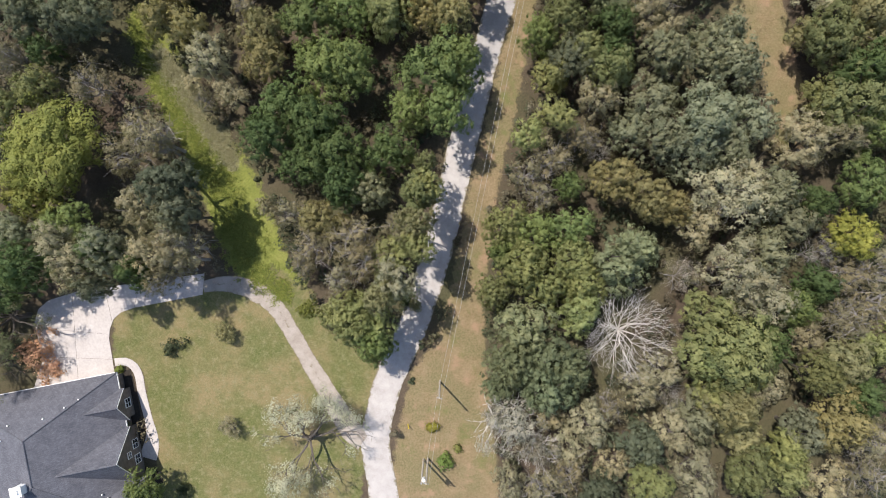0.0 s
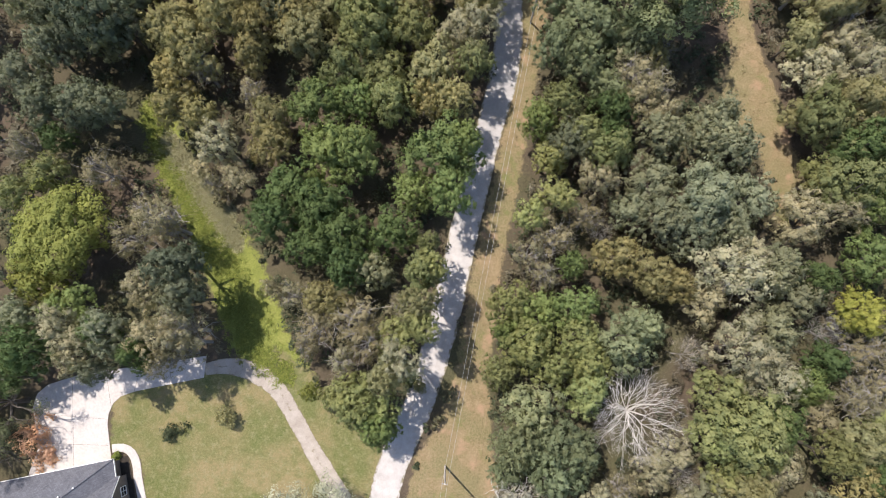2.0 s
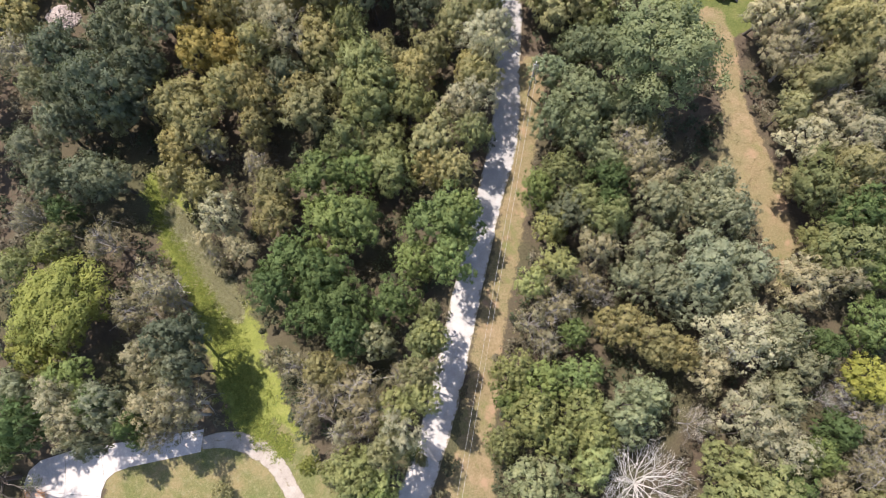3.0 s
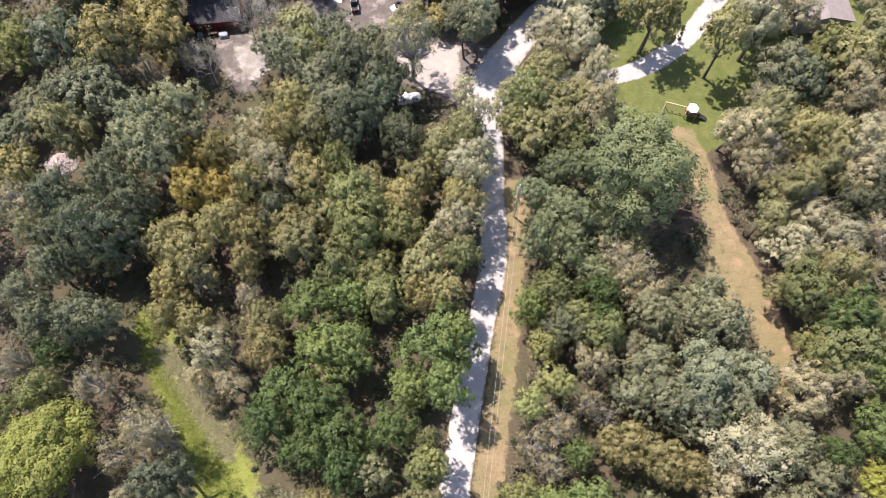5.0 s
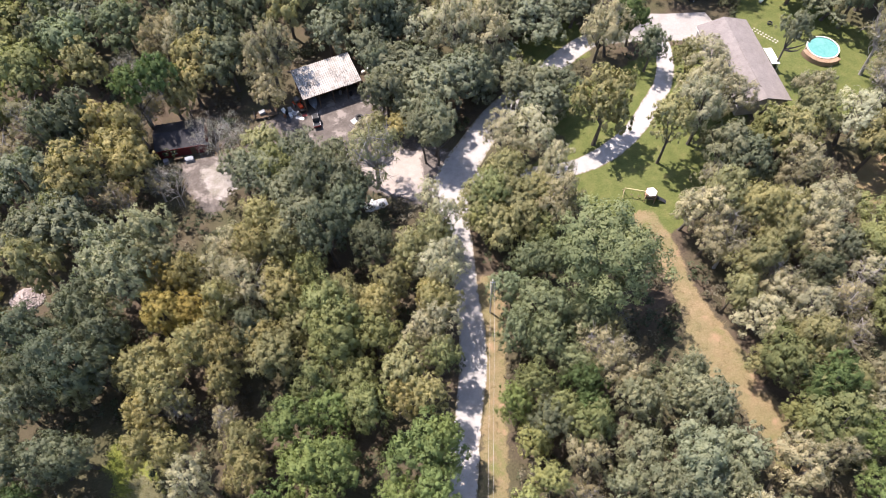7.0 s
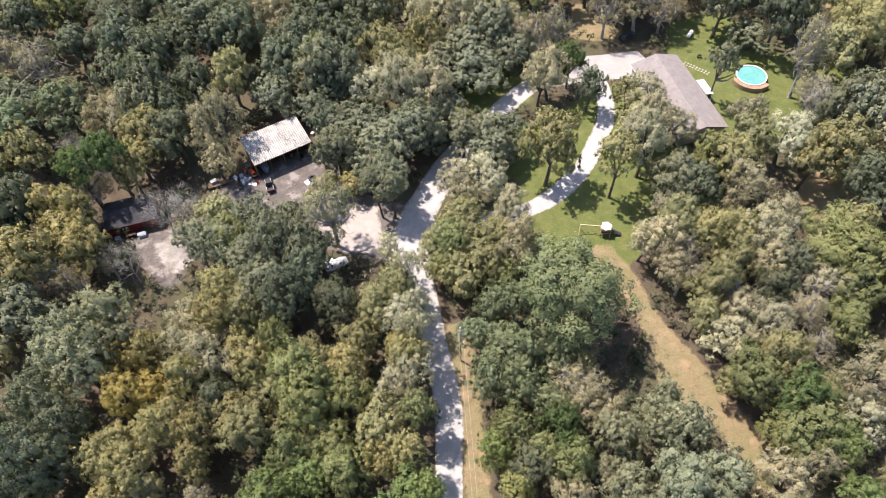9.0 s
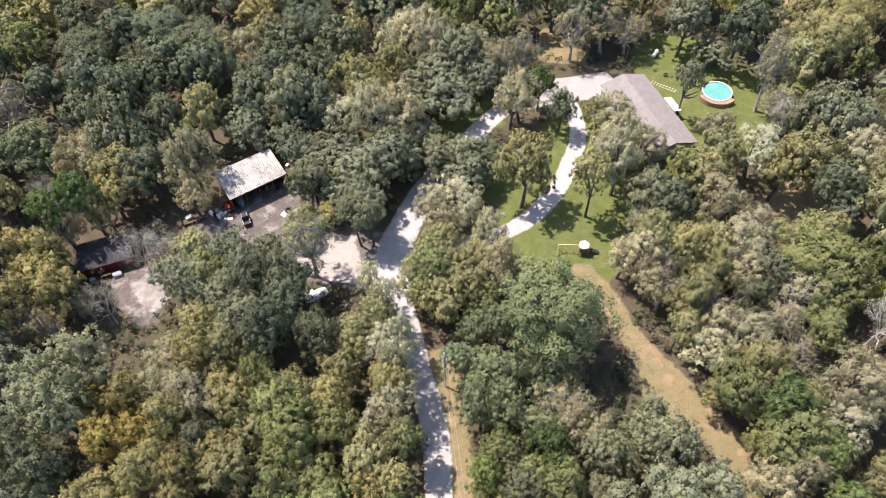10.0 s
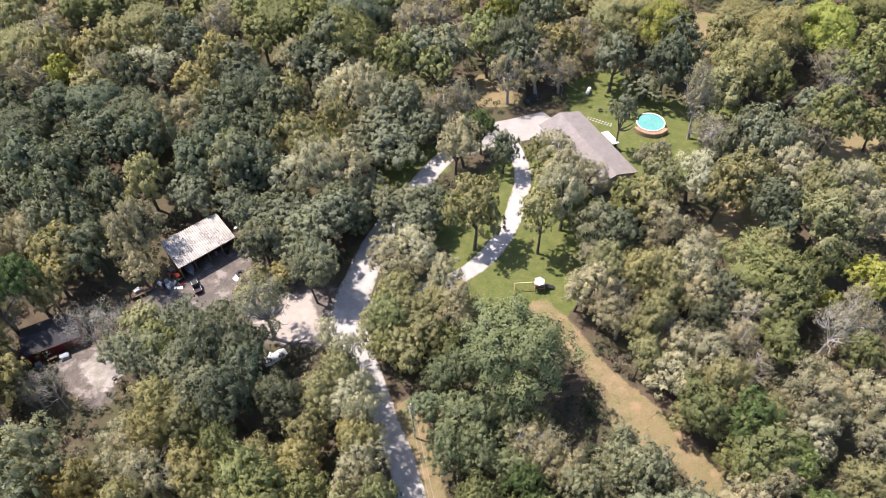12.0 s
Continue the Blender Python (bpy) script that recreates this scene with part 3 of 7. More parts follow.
def bare_mesh(rng, material, levels=4, first=9, thick=0.34):
    """Trunk and leafless limbs that fork again and again."""
    g = Geo()
    g.tube([(0, 0, -0.3), (0.05, 0, 1.2), (0.1, 0.1, 2.6)], [thick * 1.5, thick, thick * 0.85], 7)

    def grow(a, way, length, r, level):
        b = a + way * length
        pts = limb(g, rng, a, b, r, r * 0.55, 5 if level < 2 else 3, 0.07, 4 if level < 2 else 3)
        if level >= levels:
            return
        for k in range(3 if level < 3 else 2):
            w = way + rng.normal(0, 0.55, 3)
            w[2] = w[2] * 0.6 + 0.12
            grow(pts[-1] if k < 2 else pts[-2], w / np.linalg.norm(w), length * rng.uniform(0.55, 0.8), r * 0.55, level + 1)

    for k in range(first):
        a = 2 * math.pi * k / first + rng.normal(0, 0.2)
        up = rng.uniform(0.35, 1.3)
        w = np.array([math.cos(a), math.sin(a), up])
        grow(np.array([0.1, 0.1, rng.uniform(1.9, 2.7)]), w / np.linalg.norm(w), REF_R * 0.42, thick * 0.5, 1)
    me = g.mesh("trunk", material)
    co = np.array([v.co[:] for v in me.vertices])
    s = np.array([REF_R / np.percentile(np.abs(co[:, :2]), 98), REF_R / np.percentile(np.abs(co[:, :2]), 98), REF_H / co[:, 2].max()])
    me.vertices.foreach_set("co", (co * s).ravel())
    me.update()
    return me


def limb_mesh(seed):
    """A few pale half-dead limbs that show through a crown."""
    rng = np.random.default_rng(seed)
    g = Geo()
    for _ in range(7):
        a, q = rng.uniform(0, 6.28), rng.uniform(0.15, 0.6) * REF_R
        base = np.array([math.cos(a) * q * 0.5, math.sin(a) * q * 0.5, REF_H * rng.uniform(0.55, 0.68)])
        tip = np.array([math.cos(a + rng.normal(0, 0.5)) * q * 1.15, math.sin(a + rng.normal(0, 0.5)) * q * 1.15, REF_H * rng.uniform(0.74, 0.88)])
        pts = limb(g, rng, base, tip, 0.04, 0.012, 4, 0.1, 4)
        for _ in range(3):
            limb(g, rng, pts[rng.integers(1, 4)], tip + rng.normal(0, 0.5, 3), 0.02, 0.008, 3, 0.12, 3)
    return g.mesh("pale_limb", TWIG)


def tree_forms():
    forms = {}
    for i in range(10):
        rng = np.random.default_rng(100 + i)
        lobes = crown_lobes(rng, 32 + 4 * (i % 4), -0.55, 0.72, 0.27 + 0.02 * (i % 4))
        trunk = trunk_mesh(rng, lobes, BARK, 6)
        forms["full", i] = (trunk, leaf_mesh("crown", rng, lobes, 9600, 0.212, tufts=470))
        forms["distant", i] = (trunk, leaf_mesh("crown", rng, lobes, 3600, 0.37, tufts=250))
        forms["far", i] = (trunk, leaf_mesh("crown", rng, lobes, 6200, 0.285, tufts=330))
    for i in range(3):
        rng = np.random.default_rng(150 + i)
        lobes = [(c, r * 0.8) for c, r in crown_lobes(rng, 70, -0.45, 0.78, 0.30)]
        forms["great", i] = (trunk_mesh(rng, lobes, BARK, 9), leaf_mesh("crown", rng, lobes, 24000, 0.155, tufts=1250))
    for i in range(5):
        rng = np.random.default_rng(200 + i)
        lobes = crown_lobes(rng, 28 + 3 * (i % 3), -0.5, 0.74, 0.29)
        lobes = [(c, r * 0.9) for c, r in lobes]
        forms["airy", i] = (trunk_mesh(rng, lobes, BARK, 9, 7), leaf_mesh("crown", rng, lobes, 7600, 0.195, 0.25, 0.9, 0.16, 320))
    for i in range(4):
        rng = np.random.default_rng(300 + i)
        lobes = crown_lobes(rng, 24, -0.5, 0.74)
        forms["thin", i] = (trunk_mesh(rng, lobes, TWIG, 12, 12), leaf_mesh("crown", rng, [(c, r * 0.9) for c, r in lobes], 4200, 0.195, 0.35, 0.9, 0.12, 225))
    for i in range(3):
        rng = np.random.default_rng(400 + i)
        lobes = crown_lobes(rng, 16, -0.1, 0.72)
        boughs = bare_mesh(np.random.default_rng(450 + i), BARK, 5, 6, 0.26)
        co = np.array([v.co[:] for v in boughs.vertices])
        co = co[(np.hypot(co[:, 0], co[:, 1]) > 0.12 * REF_R) & (co[:, 2] > 0.5 * REF_H)]
        clumps = [(c, REF_R * rng.uniform(0.05, 0.15)) for c in co[rng.choice(len(co), 70, replace=False)]]
        forms["mossy", i] = (boughs, leaf_mesh("crown", rng, clumps, 9000, 0.10, 0.3, 0.8, 0.1, 300))
        forms["lace", i] = (bare_mesh(np.random.default_rng(470 + i), DEADWOOD, 5, 8, 0.22), leaf_mesh("crown", rng, lobes, 4200, 0.16, 0.3, 0.9, 0.1, 330))
        forms["dead", i] = (bare_mesh(np.random.default_rng(480 + i), DEADWOOD, 6, 24, 0.105), None)
        forms["twiggy", i] = (bare_mesh(np.random.default_rng(490 + i), TWIG, 6, 8, 0.15), leaf_mesh("crown", rng, lobes, 3200, 0.085, 0.4, 0.9, 0.0, 260))
        forms["bare", i] = (bare_mesh(rng, TWIG, 5, 7, 0.26), leaf_mesh("crown", rng, lobes, 900, 0.15, 0.4, 0.9, 0.0, 120))
    return forms


FORMS = tree_forms()
PALE_SET = [limb_mesh(900 + i) for i in range(5)]
# code: form, leaf colour, name, label
KINDS = {
    "D": ("full", (0.101, 0.142, 0.056), "oak_tree", "dark green evergreen oak with a dense lumpy crown"),
    "G": ("full", (0.166, 0.209, 0.078), "oak_tree", "mid-green broadleaf tree with a rounded crown"),
    "L": ("full", (0.215, 0.226, 0.064), "elm_tree", "bright green broadleaf tree in full leaf"),
    "LL": ("full", (0.284, 0.312, 0.088), "elm_tree", "lime green broadleaf tree in full leaf"),
    "P": ("full", (0.273, 0.301, 0.175), "elm_tree", "pale mint green broadleaf tree"),
    "C": ("full", (0.190, 0.202, 0.136), "live_oak_tree", "grey-green evergreen oak with a broad crown"),
    "B": ("full", (0.232, 0.242, 0.155), "live_oak_tree", "blue-grey green evergreen oak with a soft crown"),
    "Y": ("full", (0.262, 0.252, 0.132), "elm_tree", "olive yellow-green tree turning in autumn"),
    "YY": ("full", (0.290, 0.292, 0.075), "elm_tree", "bright yellow-green autumn tree"),
    "O": ("full", (0.275, 0.250, 0.121), "elm_tree", "golden olive tree in autumn leaf"),
    "OO": ("full", (0.299, 0.246, 0.088), "elm_tree", "ochre gold tree in autumn leaf"),
    "T": ("airy", (0.330, 0.304, 0.200), "pecan_tree", "tan and grey thin-leaved tree with showing twigs"),
    "TY": ("airy", (0.360, 0.342, 0.236), "pecan_tree", "pale straw yellow thin-leaved tree"),
    "TO": ("airy", (0.315, 0.285, 0.185), "pecan_tree", "tan orange thin-leaved autumn tree"),
    "R": ("thin", (0.254, 0.231, 0.148), "hackberry_tree", "brown-grey half-bare tree with sparse dry leaves"),
    "N": ("lace", (0.335, 0.315, 0.265), "mossy_tree", "pale grey moss-hung tree with few leaves"),
    "W": ("dead", (0.372, 0.357, 0.339), "dead_tree", "bleached white dead tree with spreading bare limbs"),
    "X": ("mossy", (0.315, 0.33, 0.265), "mossy_oak", "large half-bare oak hung with grey-green moss"),
    "YA": ("thin", (0.275, 0.269, 0.154), "pecan_tree", "slender olive thin-leaved tree over pale soil"),
    "DD": ("full", (0.128, 0.144, 0.094), "live_oak_tree", "dark olive evergreen oak with a dense crown"),
    "GG": ("full", (0.195, 0.208, 0.093), "oak_tree", "olive green broadleaf tree with a rounded crown"),
    "YG": ("full", (0.245, 0.255, 0.112), "elm_tree", "light yellow-green tree turning in autumn"),
    "CG": ("full", (0.158, 0.180, 0.094), "live_oak_tree", "very large spreading evergreen oak with a domed crown"),
    "CM": ("full", (0.182, 0.210, 0.120), "live_oak_tree", "blue-green evergreen oak with a soft dense crown"),
    "PG": ("full", (0.258, 0.282, 0.122), "elm_tree", "soft light green broadleaf tree"),
    "MB": ("mossy", (0.150, 0.160, 0.085), "oak_tree", "dark-limbed half-bare oak with sparse green leaves"),
    "M": ("twiggy", (0.44, 0.41, 0.38), "bare_tree", "leafless grey tree with fine twigs"),
}
RNG = np.random.default_rng(7)
PLANTED = []


def plant(name, trunk_me, crown_me, m, colour, label, slender=False):
    ob = thing(name, m, label, "tree", "trees of the woodland")
    part("trunk", trunk_me, None, ob)
    if crown_me is not None:
        crown = part("crown", crown_me, None, ob)
        crown.color = (*colour, 1)
        if slender:
            crown.matrix_basis = Matrix.Translation((0, 0, REF_H * 0.285)) @ Matrix.Diagonal((1, 1, 0.7, 1))
    return ob


def tree(kind, x, y, r, h):
    form, colour, name, label = KINDS[kind]
    if form == "full" and r > 7:
        form = "great"
    if form == "full" and math.hypot(x, y) > 92:
        form = "far" if math.hypot(x, y) < 140 else "distant"
    count = sum(1 for f in FORMS if f[0] == form)
    trunk_me, crown_me = FORMS[form, int(RNG.integers(count))]
    tint = RNG.uniform(0.82, 1.18)
    warm = RNG.uniform(0.96, 1.05)
    colour = (colour[0] * tint * warm, colour[1] * tint, colour[2] * tint / warm)
    s = r / REF_R * 1.01
    m = Matrix.LocRotScale((x, y, 0), Euler((RNG.normal(0, 0.04), RNG.normal(0, 0.04), RNG.uniform(0, 6.28))), (s * RNG.uniform(0.92, 1.08), s * RNG.uniform(0.92, 1.08), h / REF_H))
    PLANTED.append((x, y, r))
    ob = plant(name, trunk_me, crown_me, m, colour, label, h > 4.4 * r)
    if form in ("airy", "thin"):
        part("pale_limb", PALE_SET[int(RNG.integers(5))], None, ob, "pale bare limbs showing through the leaves")
    return ob


tree('DD', -61.6, 34.5, 4.0, 12.3)
tree('DD', -55.6, 33.6, 4.4, 12.8)
tree('DD', -51.7, 34.5, 4.0, 13.6)
tree('R', -63.9, 28.1, 3.1, 10.8)
tree('D', -60.1, 30.4, 2.8, 9.6)
tree('YG', -61.0, 24.5, 3.2, 11.8)
tree('R', -53.1, 24.8, 3.7, 10.2)
tree('YG', -64.7, 20.7, 2.7, 12.1)
tree('L', -58.1, 13.4, 7.5, 14.0)
tree('L', -61.1, 8.1, 4.0, 11.6)
tree('G', -55.8, 3.4, 4.1, 12.4)
tree('R', -45.6, 18.4, 3.6, 9.6)
tree('R', -47.0, 14.0, 3.7, 12.1)
tree('R', -42.0, 15.0, 2.7, 10.0)
tree('T', -44.4, 5.9, 4.0, 13.9)
tree('R', -37.7, 0.1, 3.4, 17.0)
tree('B', -63.2, 3.4, 3.2, 12.6)
tree('T', -55.8, 0.1, 3.6, 17.0)
tree('D', -49.3, 0.5, 3.0, 17.0)
tree('O', -41.9, 33.8, 3.0, 12.5)
tree('O', -37.6, 33.1, 2.7, 10.9)
tree('T', -33.6, 28.4, 3.6, 13.9)
tree('T', -31.4, 22.9, 2.5, 11.5)
tree('R', -36.5, 22.8, 1.8, 7.3)
tree('O', -27.7, 32.1, 3.6, 11.9)
tree('O', -26.3, 27.6, 3.6, 12.5)
tree('R', -30.3, 36.5, 2.7, 9.2)
tree('G', -20.4, 33.6, 4.6, 12.8)
tree('G', -13.9, 34.7, 3.7, 11.4)
tree('YG', -7.8, 34.0, 3.7, 14.6)
tree('O', -2.0, 35.2, 3.2, 13.1)
tree('O', 1.8, 33.6, 3.2, 15.0)
tree('G', -18.6, 26.6, 5.0, 14.6)
tree('G', -13.4, 25.8, 4.6, 14.0)
tree('G', -0.7, 26.3, 5.7, 16.0)
tree('G', -4.2, 21.7, 3.8, 10.9)
tree('G', 2.0, 27.0, 3.2, 16.0)
tree('G', 0.9, 19.8, 3.4, 17.0)
tree('D', -23.8, 20.2, 4.4, 13.0)
tree('D', -18.3, 18.0, 4.4, 15.8)
tree('D', -26.1, 15.9, 3.6, 13.8)
tree('D', -14.4, 13.8, 4.8, 14.3)
tree('D', -8.2, 13.8, 4.1, 14.4)
tree('D', -20.6, 12.8, 3.7, 11.3)
tree('D', -15.3, 9.2, 3.6, 14.3)
tree('B', -10.4, 7.6, 3.2, 13.1)
tree('GG', -4.5, 6.8, 2.8, 19.0)
tree('R', -7.1, 3.5, 2.7, 9.0)
tree('R', -22.7, 5.2, 2.7, 8.7)
tree('T', -26.6, 5.9, 2.0, 8.4)
tree('O', -18.1, 4.7, 3.2, 11.0)
tree('R', -13.9, 1.8, 4.0, 10.7)
tree('R', -11.7, -1.8, 3.6, 11.8)
tree('R', -19.0, 0.9, 3.6, 10.3)
tree('YG', -7.1, -1.6, 3.9, 8.5)
tree('R', -15.7, -5.0, 3.2, 9.9)
tree('R', -21.0, -1.8, 2.7, 8.1)
tree('PG', -12.1, -10.7, 4.1, 14.0)
tree('YG', -15.4, -10.1, 3.4, 13.2)
tree('L', -19.7, -8.8, 1.6, 10.3)
tree('G', -10.3, -14.5, 2.8, 11.3)
tree('D', -59.5, -2.4, 4.0, 16.0)
tree('D', -65.4, -6.9, 3.6, 11.1)
tree('T', -53.4, -2.5, 3.9, 17.0)
tree('C', -47.0, -1.4, 3.7, 18.0)
tree('T', -41.9, -1.5, 3.9, 18.0)
tree('R', -37.3, -1.7, 3.0, 16.0)
tree('R', -39.3, -3.3, 2.5, 18.0)
tree('D', -44.1, -4.0, 2.5, 18.0)
tree('C', -49.3, -4.7, 2.3, 17.0)
tree('G', 14.8, 32.1, 3.2, 11.6)
tree('GG', 18.1, 33.6, 3.6, 12.8)
tree('YG', 21.5, 29.8, 3.6, 12.7)
tree('D', 25.7, 32.8, 3.6, 12.5)
tree('T', 29.8, 34.4, 3.4, 13.1)
tree('T', 32.4, 32.3, 3.0, 13.2)
tree('YG', 14.9, 25.5, 3.0, 10.8)
tree('PG', 12.2, 17.6, 2.5, 13.2)
tree('YG', 16.4, 20.1, 3.0, 13.3)
tree('DD', 19.0, 27.8, 3.6, 12.4)
tree('GG', 23.7, 25.8, 3.7, 14.6)
tree('D', 25.2, 29.5, 2.7, 11.3)
tree('T', 22.5, 21.7, 3.4, 14.1)
tree('B', 32.9, 28.3, 4.0, 14.2)
tree('B', 39.7, 29.3, 4.4, 13.5)
tree('B', 42.3, 31.7, 3.2, 13.7)
tree('B', 43.1, 25.4, 4.0, 14.0)
tree('B', 31.5, 21.9, 4.3, 12.7)
tree('B', 37.2, 19.7, 5.1, 17.2)
tree('B', 43.9, 18.5, 4.3, 13.2)
tree('B', 37.3, 14.7, 4.6, 13.2)
tree('B', 42.6, 14.2, 3.6, 11.8)
tree('B', 32.0, 15.8, 3.9, 14.5)
tree('B', 27.5, 17.8, 3.2, 11.8)
tree('R', 21.0, 16.3, 3.2, 9.3)
tree('M', 23.9, 14.5, 2.2, 8.6)
tree('R', 15.8, 13.2, 3.6, 10.7)
tree('R', 12.4, 10.9, 3.0, 11.1)
tree('G', 18.5, 9.2, 2.5, 11.0)
tree('R', 14.2, 8.4, 3.0, 9.8)
tree('O', 26.5, 10.2, 3.6, 12.3)
tree('O', 30.6, 8.4, 3.6, 13.2)
tree('O', 34.0, 5.8, 3.4, 12.9)
tree('T', 39.8, 7.5, 5.9, 16.5)
tree('T', 37.7, 4.1, 3.9, 11.5)
tree('T', 44.0, 9.2, 3.9, 13.8)
tree('B', 49.2, 8.2, 4.3, 15.3)
tree('B', 51.6, 4.1, 3.9, 12.8)
tree('D', 54.7, 7.4, 3.4, 13.5)
tree('T', 52.7, 14.8, 4.4, 14.6)
tree('T', 57.7, 16.7, 3.6, 12.7)
tree('GG', 59.4, 20.8, 5.3, 14.3)
tree('G', 63.7, 17.6, 4.4, 12.3)
tree('G', 62.4, 10.0, 4.0, 12.9)
tree('YG', 56.5, 22.0, 3.4, 10.7)
tree('GG', 57.4, 31.2, 4.6, 15.4)
tree('Y', 62.0, 32.7, 4.4, 16.2)
tree('D', 61.5, 27.1, 4.3, 15.4)
tree('O', 55.8, 32.4, 3.2, 10.3)
tree('YY', 59.5, 2.2, 3.7, 13.0)
tree('M', 55.1, -0.8, 2.7, 12.2)
tree('B', 46.8, 0.1, 3.9, 14.9)
tree('PG', 9.7, 3.4, 3.4, 12.6)
tree('G', 14.0, 1.6, 4.0, 11.9)
tree('G', 19.0, 3.3, 3.4, 12.1)
tree('P', 25.1, -1.6, 4.4, 15.9)
tree('P', 28.6, 0.8, 3.4, 11.4)
tree('PG', 21.4, -4.9, 3.9, 13.1)
tree('PG', 19.7, -9.9, 3.9, 13.3)
tree('PG', 18.0, -2.4, 3.4, 13.8)
tree('PG', 11.3, -2.4, 3.9, 14.3)
tree('G', 8.9, 0.1, 2.5, 9.7)
tree('YG', 8.1, -6.7, 3.0, 11.4)
tree('PG', 14.7, -5.8, 3.2, 13.4)
tree('P', 12.1, -11.5, 4.4, 14.8)
tree('CM', 9.6, -15.7, 4.6, 15.5)
tree('CM', 16.3, -16.8, 4.6, 13.5)
tree('CM', 13.7, -20.1, 4.1, 15.5)
tree('CM', 19.1, -17.7, 3.4, 12.7)
tree('CM', 8.0, -21.1, 2.5, 11.2)
tree('W', 27.0, -12.3, 7.1, 14.6)
tree('M', 35.3, -4.1, 3.0, 11.5)
tree('T', 42.3, -3.2, 5.0, 16.3)
tree('T', 45.6, -9.2, 4.6, 13.9)
tree('T', 46.9, -5.1, 3.9, 12.3)
tree('YG', 39.6, -9.9, 3.9, 13.9)
tree('GG', 40.8, -13.8, 5.9, 18.8)
tree('PG', 38.6, -16.7, 3.9, 14.6)
tree('D', 46.8, -15.0, 3.9, 14.8)
tree('G', 52.2, -8.4, 3.0, 10.9)
tree('R', 59.6, -10.9, 4.3, 11.4)
tree('R', 63.8, -8.4, 3.6, 11.6)
tree('T', 55.1, -13.5, 3.6, 9.5)
tree('GG', 54.1, -17.7, 3.2, 14.9)
tree('Y', 58.9, -16.5, 3.9, 14.1)
tree('PG', 64.8, -14.5, 3.9, 11.2)
tree('D', 62.8, -21.0, 3.9, 11.9)
tree('R', 60.8, -3.5, 3.9, 10.5)
tree('R', 66.5, -3.5, 3.6, 9.1)
tree('D', 55.5, -5.2, 3.2, 11.2)
tree('N', 9.5, -25.4, 5.0, 15.6)
tree('N', 13.4, -29.2, 3.6, 13.8)
tree('N', 7.3, -25.1, 2.5, 11.4)
tree('T', 18.5, -29.2, 3.6, 9.1)
tree('T', 15.1, -24.6, 2.2, 10.5)
tree('T', 21.7, -25.3, 3.6, 12.3)
tree('T', 28.2, -20.2, 3.0, 12.6)
tree('T', 33.4, -18.7, 3.4, 11.5)
tree('M', 33.8, -21.3, 2.5, 10.7)
tree('C', 38.0, -24.3, 3.8, 10.5)
tree('O', 43.0, -23.4, 3.9, 15.6)
tree('YG', 39.9, -21.0, 3.6, 11.9)
tree('T', 34.5, -26.4, 3.6, 10.6)
tree('DD', 28.8, -29.2, 3.4, 13.8)
tree('T', 25.9, -33.1, 3.2, 8.5)
tree('PG', 30.6, -34.4, 3.2, 14.9)
tree('T', 37.5, -32.2, 3.9, 14.0)
tree('GG', 45.4, -32.5, 3.9, 13.8)
tree('Y', 44.7, -27.6, 3.6, 10.5)
tree('PG', 51.2, -29.8, 3.0, 12.3)
tree('C', 53.2, -26.9, 4.1, 11.6)
tree('O', 58.0, -25.9, 4.6, 13.7)
tree('YG', 51.6, -32.7, 3.2, 10.1)
tree('T', 57.4, -34.9, 3.9, 10.4)
tree('R', 62.9, -28.8, 3.9, 11.6)
tree('R', 63.7, -34.6, 3.6, 11.9)
tree('DD', 22.5, -36.4, 3.2, 13.1)
tree('R', 14.9, -35.6, 3.9, 11.4)
tree('R', 18.5, -33.1, 3.4, 10.9)
tree('T', 9.9, -34.1, 3.0, 10.1)
tree('R', 25.2, -23.7, 3.0, 10.1)
tree('T', 47.5, -20.9, 3.4, 11.1)
tree('G', -45.2, -35.7, 3.0, 10.6)
tree('DD', -39.4, 10.5, 4.0, 20.0)
tree('C', -37.0, 5.0, 3.2, 19.0)
tree('T', -35.5, 21.1, 1.6, 4.0)
tree('TY', -38.8, 26.3, 1.6, 4.0)
tree('GG', -2.7, 11.7, 2.4, 14.0)
tree('YG', -3.5, 8.0, 2.6, 19.0)
tree('Y', -4.5, 3.8, 3.0, 20.0)
tree('YG', -5.1, 0.5, 2.9, 20.0)
tree('TY', -6.3, -3.2, 3.0, 21.0)
tree('Y', -7.4, -6.7, 3.0, 20.0)
tree('PG', -9.4, -12.4, 2.7, 12.5)
tree('G', -10.4, -14.3, 2.7, 13.0)
tree('C', -64.2, 39.5, 3.6, 12.3)
tree('C', -61.8, 43.3, 3.4, 13.3)
tree('B', -66.2, 50.5, 2.9, 11.7)
tree('DD', -53.9, 48.9, 5.9, 18.6)
tree('DD', -59.6, 53.3, 5.0, 16.7)
tree('DD', -49.7, 51.9, 4.9, 15.5)
tree('DD', -49.0, 46.6, 3.9, 11.9)
tree('Y', -53.7, 45.2, 3.3, 11.3)
tree('DD', -56.6, 45.8, 3.8, 14.1)
tree('DD', -60.0, 48.5, 4.3, 13.1)
tree('DD', -52.7, 56.1, 4.6, 16.4)
tree('B', -45.1, 60.8, 5.7, 19.1)
tree('B', -48.7, 65.9, 5.0, 18.0)
tree('B', -41.4, 65.8, 4.6, 15.7)
tree('B', -42.6, 70.0, 5.1, 17.1)
tree('C', -56.1, 73.5, 6.0, 15.3)
tree('C', -62.6, 75.7, 5.1, 14.3)
tree('C', -70.3, 76.9, 4.7, 7.0)
tree('Y', -61.6, 68.9, 4.6, 16.2)
tree('C', -57.8, 78.1, 4.8, 14.8)
